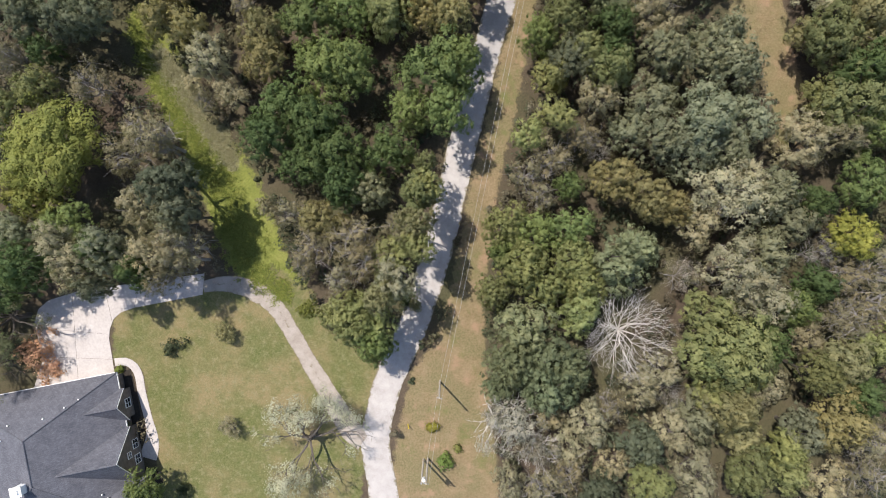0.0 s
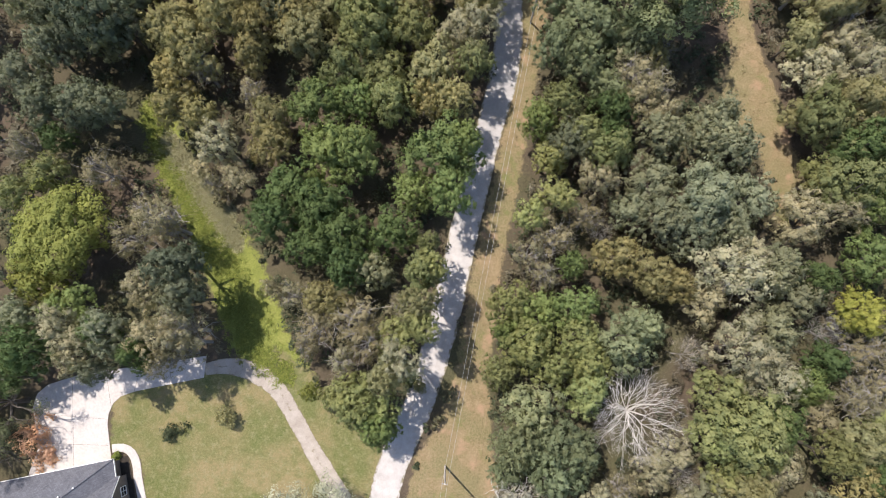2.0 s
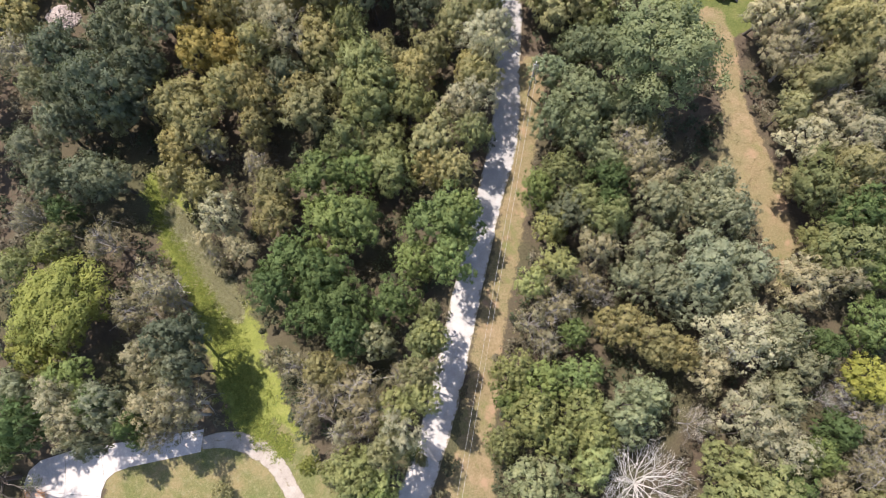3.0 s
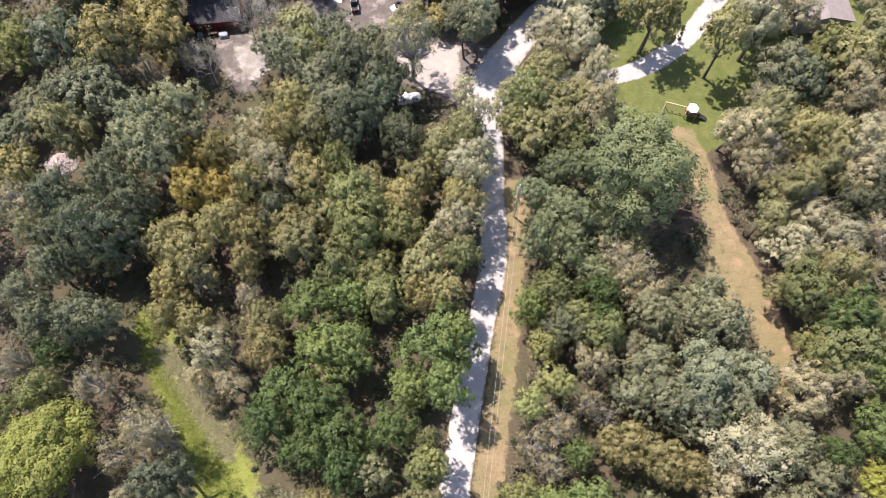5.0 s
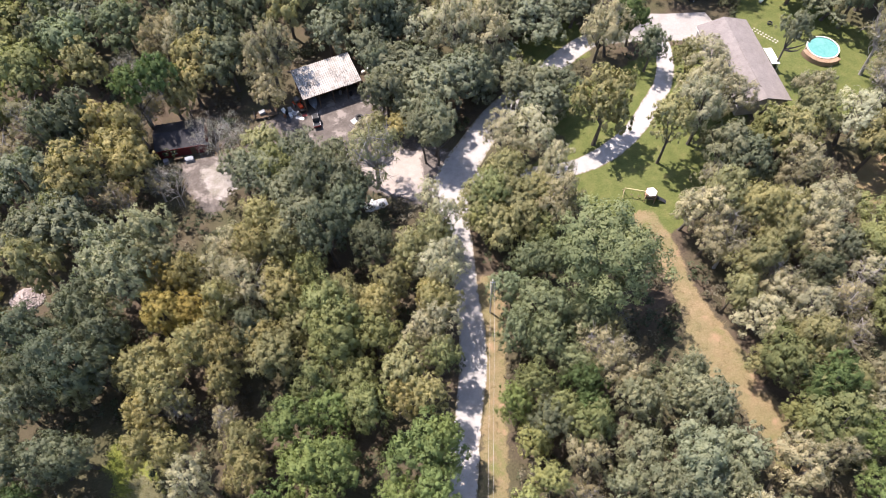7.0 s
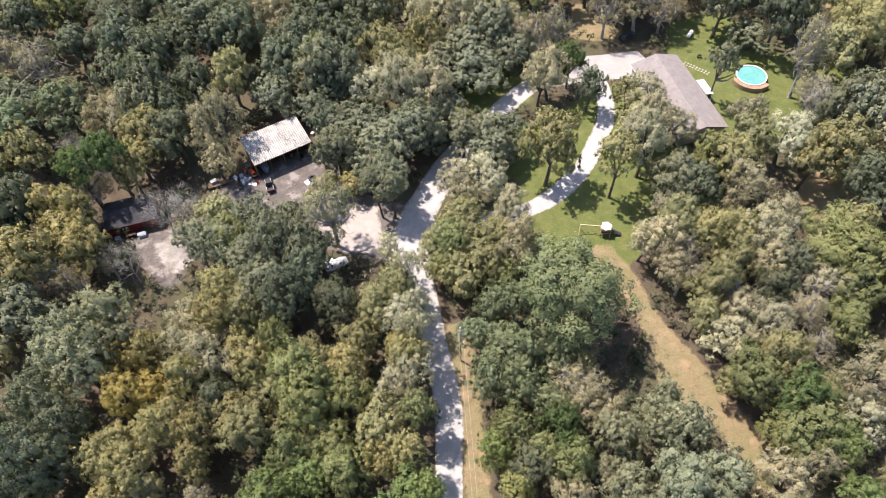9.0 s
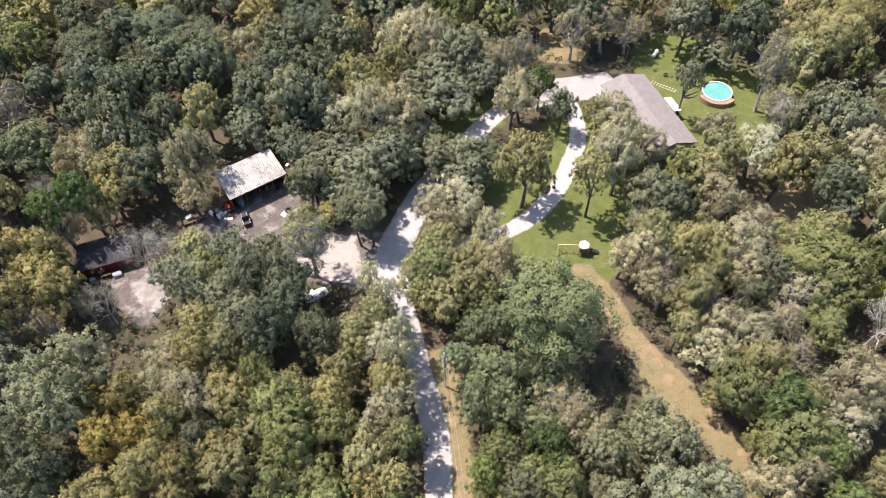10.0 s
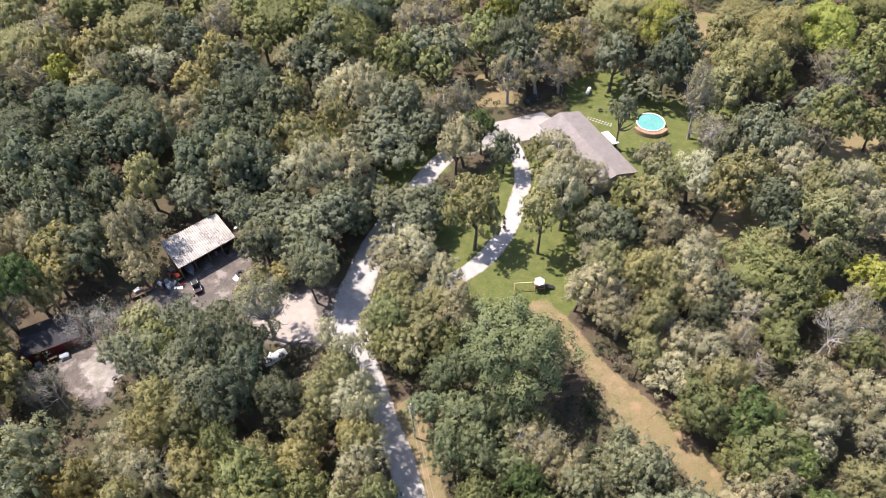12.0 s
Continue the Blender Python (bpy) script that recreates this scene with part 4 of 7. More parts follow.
tree('DD', -53.2, 60.2, 3.9, 13.1)
tree('DD', -74.1, 72.6, 4.2, 7.0)
tree('O', -69.0, 61.0, 4.1, 13.1)
tree('R', -70.1, 57.4, 4.4, 10.7)
tree('R', -67.6, 54.3, 3.0, 9.7)
tree('C', -64.7, 85.7, 5.3, 17.3)
tree('GG', -71.1, 86.2, 4.4, 15.0)
tree('R', -71.9, 96.2, 4.6, 11.2)
tree('Y', -75.9, 93.4, 4.5, 12.2)
tree('O', -53.7, 85.2, 6.3, 18.1)
tree('O', -50.2, 90.8, 5.7, 14.2)
tree('T', -59.5, 87.2, 4.5, 13.2)
tree('O', -46.4, 87.5, 4.3, 14.8)
tree('O', -52.2, 99.7, 4.2, 14.0)
tree('O', -47.5, 95.8, 3.9, 14.6)
tree('R', -46.7, 104.4, 4.0, 10.0)
tree('R', -53.0, 82.8, 3.9, 11.6)
tree('GG', -60.1, 82.5, 3.9, 12.5)
tree('R', -48.9, 80.6, 3.7, 11.4)
tree('GG', -74.9, 105.3, 4.7, 13.2)
tree('R', -68.2, 103.4, 4.7, 12.8)
tree('DD', -60.7, 97.2, 4.6, 16.9)
tree('DD', -57.6, 101.1, 4.7, 16.3)
tree('O', -38.2, 104.2, 3.3, 13.2)
tree('R', -47.3, 99.1, 3.5, 11.2)
tree('M', -27.4, 92.7, 4.1, 11.9)
tree('Y', -21.9, 89.4, 4.5, 12.0)
tree('GG', -19.1, 83.7, 5.3, 13.5)
tree('C', -27.1, 84.1, 4.2, 12.4)
tree('C', -23.8, 80.8, 4.8, 13.3)
tree('C', -15.2, 85.0, 4.9, 14.1)
tree('C', -13.0, 76.6, 5.2, 17.3)
tree('C', -17.6, 76.2, 4.8, 13.7)
tree('C', -9.4, 76.3, 4.1, 14.9)
tree('DD', -8.5, 70.2, 4.7, 14.3)
tree('C', -15.7, 68.6, 5.1, 14.1)
tree('DD', -11.4, 64.7, 5.0, 17.0)
tree('DD', -5.5, 75.8, 3.2, 12.5)
tree('DD', -3.8, 64.2, 4.3, 12.8)
tree('O', -23.8, 72.3, 4.3, 12.9)
tree('O', -25.2, 66.8, 4.2, 15.1)
tree('Y', -18.7, 68.6, 4.2, 11.9)
tree('T', -29.7, 67.1, 4.0, 12.5)
tree('Y', -19.8, 63.7, 3.7, 12.9)
tree('OO', -38.4, 63.7, 4.5, 12.2)
tree('OO', -39.1, 56.4, 4.0, 14.4)
tree('O', -34.2, 61.8, 3.5, 13.3)
tree('OO', -34.9, 55.5, 3.6, 12.0)
tree('T', -31.3, 62.5, 3.5, 13.5)
tree('O', -29.9, 57.6, 3.4, 14.0)
tree('T', -25.0, 58.9, 5.3, 15.3)
tree('T', -26.7, 64.6, 4.1, 12.2)
tree('O', -19.7, 56.6, 4.4, 14.1)
tree('O', -40.1, 47.7, 4.3, 12.1)
tree('O', -43.3, 45.8, 3.9, 12.9)
tree('O', -38.3, 43.1, 4.2, 14.0)
tree('O', -34.9, 48.5, 3.9, 14.9)
tree('O', -32.1, 49.7, 3.3, 13.8)
tree('O', -28.7, 46.2, 3.7, 13.6)
tree('O', -29.8, 42.9, 3.2, 11.6)
tree('O', -41.7, 40.4, 3.2, 10.7)
tree('R', -37.3, 40.2, 3.2, 9.5)
tree('DD', -25.5, 51.6, 3.4, 12.2)
tree('Y', -20.7, 45.6, 4.3, 13.3)
tree('O', -23.7, 49.0, 3.3, 11.8)
tree('YG', -13.6, 51.9, 4.8, 16.9)
tree('Y', -17.3, 51.1, 3.9, 10.6)
tree('Y', -9.4, 55.2, 4.0, 12.1)
tree('GG', -10.2, 47.6, 4.7, 16.6)
tree('O', -4.8, 52.6, 4.0, 12.3)
tree('Y', -2.5, 55.7, 3.4, 11.9)
tree('GG', -5.9, 46.2, 4.3, 13.2)
tree('GG', -12.3, 44.2, 4.3, 15.6)
tree('GG', -14.7, 57.1, 3.8, 14.4)
tree('GG', -18.5, 54.2, 3.6, 12.0)
tree('Y', -1.7, 39.6, 4.2, 14.2)
tree('GG', -9.0, 39.9, 4.2, 12.0)
tree('GG', 3.5, 38.9, 2.8, 14.5)
tree('GG', -14.5, 39.9, 3.4, 13.0)
tree('T', 4.0, 46.1, 4.3, 13.6)
tree('T', 2.1, 44.6, 3.7, 12.7)
tree('O', 6.2, 50.2, 3.0, 15.0)
tree('O', 4.8, 51.8, 3.0, 12.5)
tree('TY', 6.2, 56.9, 4.1, 12.9)
tree('TY', 8.3, 58.5, 3.1, 14.1)
tree('Y', 2.6, 62.0, 3.9, 11.5)
tree('Y', 5.9, 63.3, 3.5, 13.9)
tree('C', 5.8, 98.4, 5.8, 11.0)
tree('C', 2.4, 98.9, 4.5, 14.0)
tree('C', 12.0, 96.0, 5.5, 13.5)
tree('C', 9.5, 90.9, 4.1, 13.0)
tree('O', 4.5, 92.8, 3.4, 7.0)
tree('Y', -1.0, 93.5, 3.0, 7.0)
tree('C', 17.0, 98.7, 5.6, 13.5)
tree('DD', 20.9, 99.8, 5.1, 13.5)
tree('C', 10.7, 86.9, 4.0, 15.0)
tree('C', 10.6, 84.5, 3.2, 14.5)
tree('TY', 23.3, 84.1, 5.1, 12.4)
tree('TY', 28.4, 83.9, 5.3, 13.2)
tree('T', 30.7, 74.3, 3.7, 14.1)
tree('Y', 20.5, 74.3, 4.4, 12.9)
tree('Y', 17.1, 68.9, 5.1, 11.6)
tree('Y', 21.5, 68.9, 4.7, 13.1)
tree('Y', 26.5, 68.6, 4.2, 12.7)
tree('T', 29.9, 66.3, 4.6, 14.6)
tree('GG', 17.1, 69.3, 4.3, 14.2)
tree('GG', 16.4, 66.1, 3.4, 10.8)
tree('Y', 17.7, 63.6, 4.6, 12.7)
tree('Y', 23.8, 64.3, 4.0, 12.4)
tree('GG', 26.7, 62.4, 3.5, 10.6)
tree('C', 31.5, 91.2, 5.5, 11.0)
tree('C', 32.8, 94.6, 5.1, 11.0)
tree('DD', 37.7, 95.2, 5.1, 11.0)
tree('TY', 62.4, 88.3, 3.9, 14.0)
tree('T', 66.5, 88.7, 4.6, 14.0)
tree('C', 62.2, 71.5, 5.2, 14.8)
tree('DD', 66.3, 70.1, 4.7, 14.2)
tree('GG', 73.2, 76.0, 4.2, 13.9)
tree('R', 60.5, 67.8, 3.6, 9.8)
tree('O', 76.7, 73.9, 5.3, 14.6)
tree('Y', 83.3, 77.4, 4.9, 14.1)
tree('T', 86.5, 85.1, 3.9, 12.5)
tree('T', 75.6, 67.0, 4.7, 13.7)
tree('T', 72.6, 64.7, 3.6, 11.2)
tree('CG', 32.8, 52.4, 8.6, 23.0)
tree('CM', 26.0, 55.5, 3.9, 13.0)
tree('CM', 20.8, 55.6, 3.8, 12.0)
tree('CM', 18.3, 50.8, 3.6, 11.0)
tree('CM', 21.4, 47.4, 4.5, 13.0)
tree('CM', 17.8, 42.1, 3.7, 13.2)
tree('CM', 22.7, 41.2, 3.7, 14.3)
tree('CM', 25.2, 37.8, 3.6, 11.2)
tree('R', 29.3, 39.4, 4.2, 10.3)
tree('R', 32.3, 36.9, 3.6, 11.1)
tree('R', 33.9, 43.3, 2.9, 7.0)
tree('CM', 27.6, 45.4, 3.3, 9.0)
tree('CM', 24.5, 46.6, 3.3, 13.2)
tree('TY', 52.6, 61.5, 3.7, 11.0)
tree('TY', 55.7, 60.9, 4.6, 13.5)
tree('Y', 59.6, 61.9, 4.6, 15.2)
tree('T', 54.3, 55.7, 3.9, 11.0)
tree('R', 58.2, 56.3, 3.9, 12.5)
tree('R', 56.1, 52.7, 3.8, 10.6)
tree('O', 63.6, 59.2, 4.2, 15.3)
tree('O', 67.2, 57.1, 4.5, 14.0)
tree('T', 72.1, 55.1, 4.9, 15.1)
tree('T', 71.0, 51.8, 4.0, 12.0)
tree('Y', 64.6, 51.8, 4.0, 13.9)
tree('TY', 77.9, 57.8, 4.5, 12.5)
tree('C', 75.7, 50.6, 3.8, 11.2)
tree('Y', 58.5, 48.7, 4.0, 15.2)
tree('R', 61.7, 46.4, 4.1, 11.6)
tree('Y', 54.3, 44.2, 2.9, 12.7)
tree('TY', 57.0, 39.8, 4.4, 12.0)
tree('TY', 61.8, 42.2, 4.1, 12.4)
tree('TY', 64.7, 39.6, 4.6, 13.0)
tree('R', 71.3, 39.9, 4.3, 13.0)
tree('R', 71.3, 33.9, 3.6, 9.5)
tree('DD', 69.0, 45.1, 3.7, 14.1)
tree('Y', 66.9, 26.6, 3.7, 11.5)
tree('DD', -39.2, 156.6, 8.2, 15.2)
tree('DD', -31.0, 161.0, 7.0, 16.2)
tree('DD', -36.6, 139.1, 6.5, 19.3)
tree('DD', -27.8, 141.6, 6.5, 15.1)
tree('DD', -20.8, 155.2, 7.9, 16.8)
tree('Y', -21.8, 165.1, 6.0, 14.8)
tree('DD', -14.2, 151.4, 7.8, 14.6)
tree('DD', -13.8, 137.8, 6.7, 19.0)
tree('DD', -19.7, 141.6, 6.7, 18.0)
tree('DD', -42.0, 168.2, 5.9, 14.5)
tree('DD', -30.1, 133.6, 5.9, 19.1)
tree('DD', -41.4, 136.5, 5.7, 14.9)
tree('DD', -32.7, 126.8, 5.7, 19.8)
tree('DD', -23.8, 126.1, 4.9, 14.9)
tree('Y', -16.2, 126.2, 5.0, 17.4)
tree('TO', -7.3, 144.4, 4.8, 15.3)
tree('T', -1.8, 144.3, 4.9, 15.4)
tree('R', -5.6, 140.5, 4.7, 11.3)
tree('O', 0.5, 157.4, 5.1, 13.5)
tree('O', 2.0, 151.0, 4.4, 13.5)
tree('O', 8.5, 158.5, 6.2, 18.5)
tree('C', 12.4, 154.9, 6.8, 17.3)
tree('DD', 13.0, 149.5, 7.2, 14.4)
tree('DD', 16.1, 139.4, 6.4, 15.5)
tree('DD', 7.2, 142.9, 6.4, 14.5)
tree('TO', 25.3, 152.0, 5.2, 16.3)
tree('Y', 20.2, 140.2, 4.4, 15.0)
tree('GG', 28.1, 171.8, 8.9, 16.3)
tree('GG', 21.5, 169.6, 6.5, 15.8)
tree('GG', 34.6, 166.6, 6.6, 17.8)
tree('R', 12.9, 179.4, 7.3, 16.7)
tree('C', 4.0, 173.2, 5.4, 15.4)
tree('C', 1.0, 177.7, 4.9, 18.2)
tree('Y', -5.4, 191.3, 7.3, 14.1)
tree('Y', -13.0, 188.6, 6.2, 14.4)
tree('O', -20.6, 179.1, 7.0, 18.6)
tree('R', -19.2, 170.4, 5.9, 16.1)
tree('Y', -10.9, 177.0, 5.4, 17.7)
tree('TY', -7.2, 167.5, 6.8, 15.4)
tree('DD', -12.2, 163.0, 5.5, 17.2)
tree('YY', -28.8, 176.0, 5.2, 14.9)
tree('Y', -29.9, 183.7, 6.1, 18.9)
tree('Y', -38.9, 196.0, 7.1, 14.5)
tree('R', -35.1, 181.1, 6.9, 15.8)
tree('Y', -38.9, 209.3, 6.8, 17.3)
tree('R', -31.6, 199.6, 6.6, 13.9)
tree('GG', -23.5, 203.5, 4.1, 15.2)
tree('DD', 45.2, 163.7, 8.6, 18.2)
tree('GG', 55.0, 163.8, 6.7, 17.8)
tree('GG', 39.8, 152.9, 8.3, 18.9)
tree('DD', 34.6, 155.6, 7.0, 19.0)
tree('GG', 44.1, 149.4, 4.3, 12.1)
tree('R', 58.4, 156.3, 7.2, 15.9)
tree('R', 66.4, 155.5, 7.3, 15.6)
tree('C', 55.1, 141.1, 6.8, 17.2)
tree('GG', 48.7, 140.3, 5.9, 18.5)
tree('C', 60.4, 138.8, 6.8, 16.7)
tree('GG', 56.2, 133.9, 5.7, 14.9)
tree('M', 69.1, 144.5, 3.8, 13.2)
tree('L', 80.9, 147.7, 4.9, 15.8)
tree('GG', 75.0, 146.2, 6.1, 14.3)
tree('GG', 72.2, 136.8, 5.9, 15.5)
tree('DD', 78.5, 133.4, 7.5, 18.3)
tree('DD', 76.9, 127.5, 5.8, 16.7)
tree('DD', 91.5, 144.5, 6.3, 16.4)
tree('O', 88.4, 127.7, 6.8, 16.6)
tree('R', 80.1, 124.6, 6.7, 15.2)
tree('R', 98.6, 132.7, 5.4, 12.6)
tree('R', 85.5, 122.3, 5.1, 12.0)
tree('R', 71.7, 124.2, 5.1, 14.6)
tree('C', 32.1, 144.7, 6.7, 15.2)
tree('DD', 27.8, 150.1, 5.9, 16.8)
tree('TY', 33.1, 134.5, 6.5, 17.2)
tree('TY', 37.8, 131.6, 6.2, 17.6)
tree('O', 28.8, 126.8, 4.8, 14.9)
tree('TY', 28.3, 132.2, 4.3, 15.7)
tree('C', 42.0, 124.4, 6.3, 15.3)
tree('C', 35.8, 123.8, 6.7, 11.0)
tree('C', 37.1, 116.3, 7.0, 11.0)
tree('C', 31.0, 119.4, 5.2, 11.0)
tree('T', 46.4, 128.1, 4.4, 14.0)
tree('R', 52.0, 120.7, 5.4, 13.7)
tree('R', 58.4, 121.7, 4.9, 13.8)
tree('C', 46.4, 118.3, 5.3, 11.0)
tree('T', 51.4, 108.0, 5.2, 15.4)
tree('T', 48.7, 106.6, 4.6, 12.7)
tree('DD', 58.6, 102.0, 3.5, 12.5)
tree('TY', 25.2, 109.3, 5.8, 17.0)
tree('Y', 20.4, 118.2, 5.1, 16.5)
tree('Y', 18.2, 123.3, 5.2, 17.5)
tree('TY', 12.9, 115.7, 5.8, 14.0)
tree('TY', 18.1, 109.6, 5.8, 18.7)
tree('DD', 11.4, 128.6, 5.0, 14.7)
tree('DD', 1.1, 130.8, 6.6, 18.3)
tree('DD', 7.5, 132.3, 5.3, 15.3)
tree('DD', -3.9, 126.0, 5.9, 16.9)
tree('C', 1.2, 119.5, 5.8, 19.4)
tree('C', 6.1, 120.4, 5.9, 17.7)
tree('TO', -21.9, 104.7, 4.0, 11.4)
tree('TO', -23.1, 109.9, 4.1, 14.6)
tree('O', -33.9, 112.8, 5.7, 15.4)
tree('O', -36.9, 109.1, 4.9, 13.3)
tree('DD', -28.8, 112.1, 5.3, 15.0)
tree('DD', -29.2, 117.5, 4.7, 15.5)
tree('TO', -39.2, 121.5, 4.7, 13.7)
tree('TO', -43.5, 122.0, 4.6, 13.6)
tree('C', -33.9, 120.5, 5.5, 17.2)
tree('M', -41.7, 107.5, 5.1, 15.0)
tree('DD', 3.4, 118.7, 5.7, 11.0)
tree('DD', 1.3, 106.7, 3.4, 10.8)
tree('C', 6.2, 105.9, 5.9, 11.0)
tree('C', 10.4, 103.8, 5.9, 11.0)
tree('C', 20.4, 103.7, 5.5, 12.0)
tree('C', 21.6, 100.4, 4.4, 10.0)
tree('C', 27.2, 104.8, 4.8, 10.0)
tree('L', 116.4, 122.0, 7.7, 19.1)
tree('Y', 113.8, 127.8, 7.1, 17.8)
tree('Y', 107.0, 133.2, 7.1, 16.3)
tree('DD', 112.2, 111.9, 6.8, 19.7)
tree('DD', 105.7, 107.2, 5.7, 19.2)
tree('C', 103.0, 110.3, 5.5, 8.0)
tree('Y', 112.0, 94.1, 6.3, 16.4)
tree('R', 102.8, 85.8, 5.4, 12.8)
tree('O', 138.0, 116.1, 8.3, 14.3)
tree('O', 135.9, 106.2, 7.5, 18.7)
tree('O', 121.8, 100.0, 7.2, 18.5)
tree('O', 127.0, 97.8, 6.5, 17.5)
tree('O', 145.2, 109.7, 5.4, 16.6)
tree('GG', 127.4, 91.6, 3.4, 13.2)
tree('O', 126.1, 109.3, 5.9, 17.4)
tree('LL', 150.1, 102.1, 8.1, 18.3)
tree('DD', 152.3, 113.1, 6.1, 15.7)
tree('GG', 169.2, 106.2, 7.1, 14.0)
tree('GG', 156.4, 91.2, 6.1, 17.4)
tree('GG', 145.3, 85.6, 5.5, 15.6)
tree('R', 144.4, 92.9, 5.6, 13.5)
tree('M', 137.7, 82.7, 5.1, 13.6)
tree('C', 127.3, 82.2, 4.7, 13.5)
tree('GG', 127.4, 75.4, 6.3, 18.0)
tree('R', 122.1, 75.3, 5.1, 13.5)
tree('GG', 136.9, 71.1, 4.0, 12.2)
tree('C', 106.1, 74.9, 6.9, 18.8)
tree('C', 104.0, 77.8, 5.6, 19.0)
tree('C', 113.7, 75.0, 5.0, 14.0)
tree('TY', 89.8, 75.7, 5.9, 14.9)
tree('O', 90.9, 68.7, 5.2, 16.7)
tree('Y', 98.1, 69.9, 6.1, 15.2)
tree('TY', 107.2, 66.8, 5.6, 15.7)
tree('Y', 108.5, 60.4, 5.2, 15.9)
tree('DD', 97.6, 61.3, 5.4, 17.4)
tree('DD', 97.7, 57.3, 4.5, 12.9)
tree('Y', 101.3, 52.6, 6.4, 19.1)
tree('T', 114.0, 57.2, 5.2, 16.7)
tree('Y', 121.8, 57.5, 5.5, 13.8)
tree('T', 113.5, 51.7, 4.6, 14.6)
tree('GG', 82.6, 48.9, 7.4, 15.5)
tree('GG', 84.7, 45.0, 5.7, 15.3)
tree('R', 78.6, 44.4, 5.2, 11.5)
tree('GG', 84.0, 40.8, 5.1, 13.3)
tree('Y', 87.0, 52.5, 5.0, 16.0)
tree('GG', 97.4, 46.2, 3.8, 12.7)
tree('YY', 93.2, 39.7, 2.2, 9.3)
tree('YY', 101.5, 39.6, 4.6, 12.7)
tree('R', 95.2, 36.0, 4.1, 12.0)
tree('N', 87.2, 33.8, 4.0, 13.5)
tree('R', 92.8, 32.1, 3.5, 11.1)
tree('YG', 77.9, 36.7, 3.9, 11.4)
tree('T', 72.9, 26.6, 5.5, 18.2)
tree('T', 78.3, 25.3, 4.3, 11.8)
tree('GG', 88.9, 28.6, 4.1, 11.6)
tree('T', 81.6, 21.5, 4.5, 14.8)
tree('T', 78.5, 22.0, 4.0, 11.3)
tree('TY', 70.7, 20.7, 4.3, 13.5)
tree('T', 78.0, 16.9, 3.9, 11.1)
tree('Y', 71.3, 11.9, 4.1, 12.4)
tree('TY', 70.1, 97.4, 5.0, 11.0)
tree('T', 70.3, 87.1, 5.3, 12.0)
tree('Y', 63.6, 89.3, 4.8, 11.0)
tree('Y', 67.0, 99.6, 3.4, 9.0)
tree('C', -8.4, 85.3, 3.6, 11.0)
tree('TY', -3.4, 90.8, 3.0, 9.0)
tree('C', -11.3, 82.0, 3.3, 11.0)
tree('M', -47.1, 113.0, 3.7, 10.0)
tree('M', -44.0, 88.3, 2.7, 7.0)
tree('M', -49.8, 116.4, 3.7, 10.0)
tree('N', -39.7, -0.1, 3.0, 13.0)
tree('C', -39.2, 3.9, 2.8, 15.0)

tree("X", -20.6, -29.5, 8.6, 10.5)
tree("MB", -66.0, -10.5, 7.0, 13.0)
tree("MB", -69.0, -18.0, 5.0, 12.0)
tree("Y", -34.6, -13.0, 1.7, 3.4)
tree("T", -33.4, -27.8, 1.7, 3.6)
tree("Y", -4.2, -8.6, 1.2, 2.8)
tree('M', -32.4, 92.0, 4.3, 15.0)
tree("R", -43.4, 85.0, 3.2, 9.5)
tree("M", -39.5, 83.0, 3.6, 11.0)
tree('R', -41.2, 15.6, 3.4, 16.0)
tree('YA', -1.8, 81.0, 5.4, 18.0)
tree("C", -8.0, 118.5, 5.4, 12.0)
tree("C", -0.2, 111.5, 4.6, 12.0)
tree("TO", -20.2, 110.6, 5.2, 18.5)
tree('Y', 42.4, 84.2, 6.1, 19.0)
tree('Y', 53.6, 77.4, 3.9, 18.5)
tree("TY", 61.2, 81.0, 5.0, 19.0)
tree("D", 57.0, 110.2, 4.2, 12.9)
tree('R', 103.9, 92.9, 5.0, 20.0)
tree('C', 86.2, 97.4, 3.3, 17.0)
tree("C", 97.7, 117.1, 6.0, 16.0)
tree("M", 101.5, 83.4, 3.7, 14.0)
tree("TY", 7.4, 70.5, 2.9, 13.5)
tree('Y', 4.7, 41.0, 2.2, 15.0)
tree('TY', 6.9, 54.0, 2.5, 17.0)
tree('TY', 7.6, 65.5, 2.4, 16.0)
tree('D', -46.5, 103.5, 4.0, 18.0)
tree('D', -41.0, 106.0, 3.9, 19.0)
tree("O", -50.0, 99.0, 4.0, 12.5)
tree('C', 28.4, 96.4, 4.6, 12.0)
tree('C', 8.2, 85.4, 3.0, 14.5)
tree('CM', 30.2, 46.1, 4.6, 11.0)
tree('Y', 33.7, 42.1, 2.8, 8.0)
tree('D', -69.5, -9.5, 3.2, 7.0)
tree('G', -70.5, -15.0, 3.0, 6.0)


def shrub(x, y, r, h, colour, label):
    rng = np.random.default_rng(int(abs(x * 31 + y * 17)))
    lobes = [(np.array([rng.normal(0, 0.4) * r, rng.normal(0, 0.4) * r, h * rng.uniform(0.35, 0.65)]), r * rng.uniform(0.4, 0.65)) for _ in range(7)]
    ob = thing("shrub", pose(x, y, 0), label, "shrub", "garden shrubs")
    g = Geo()
    for c, _ in lobes[:4]:
        limb(g, rng, (0, 0, -0.1), c, 0.05, 0.015, 4)
    part("stem", g, BARK, ob)
    part("foliage", leaf_mesh("foliage", rng, lobes, int(700 * r), 0.20, 0.2, h / r * 0.6, 0.2, int(40 * r)), None, ob).color = (*colour, 1)


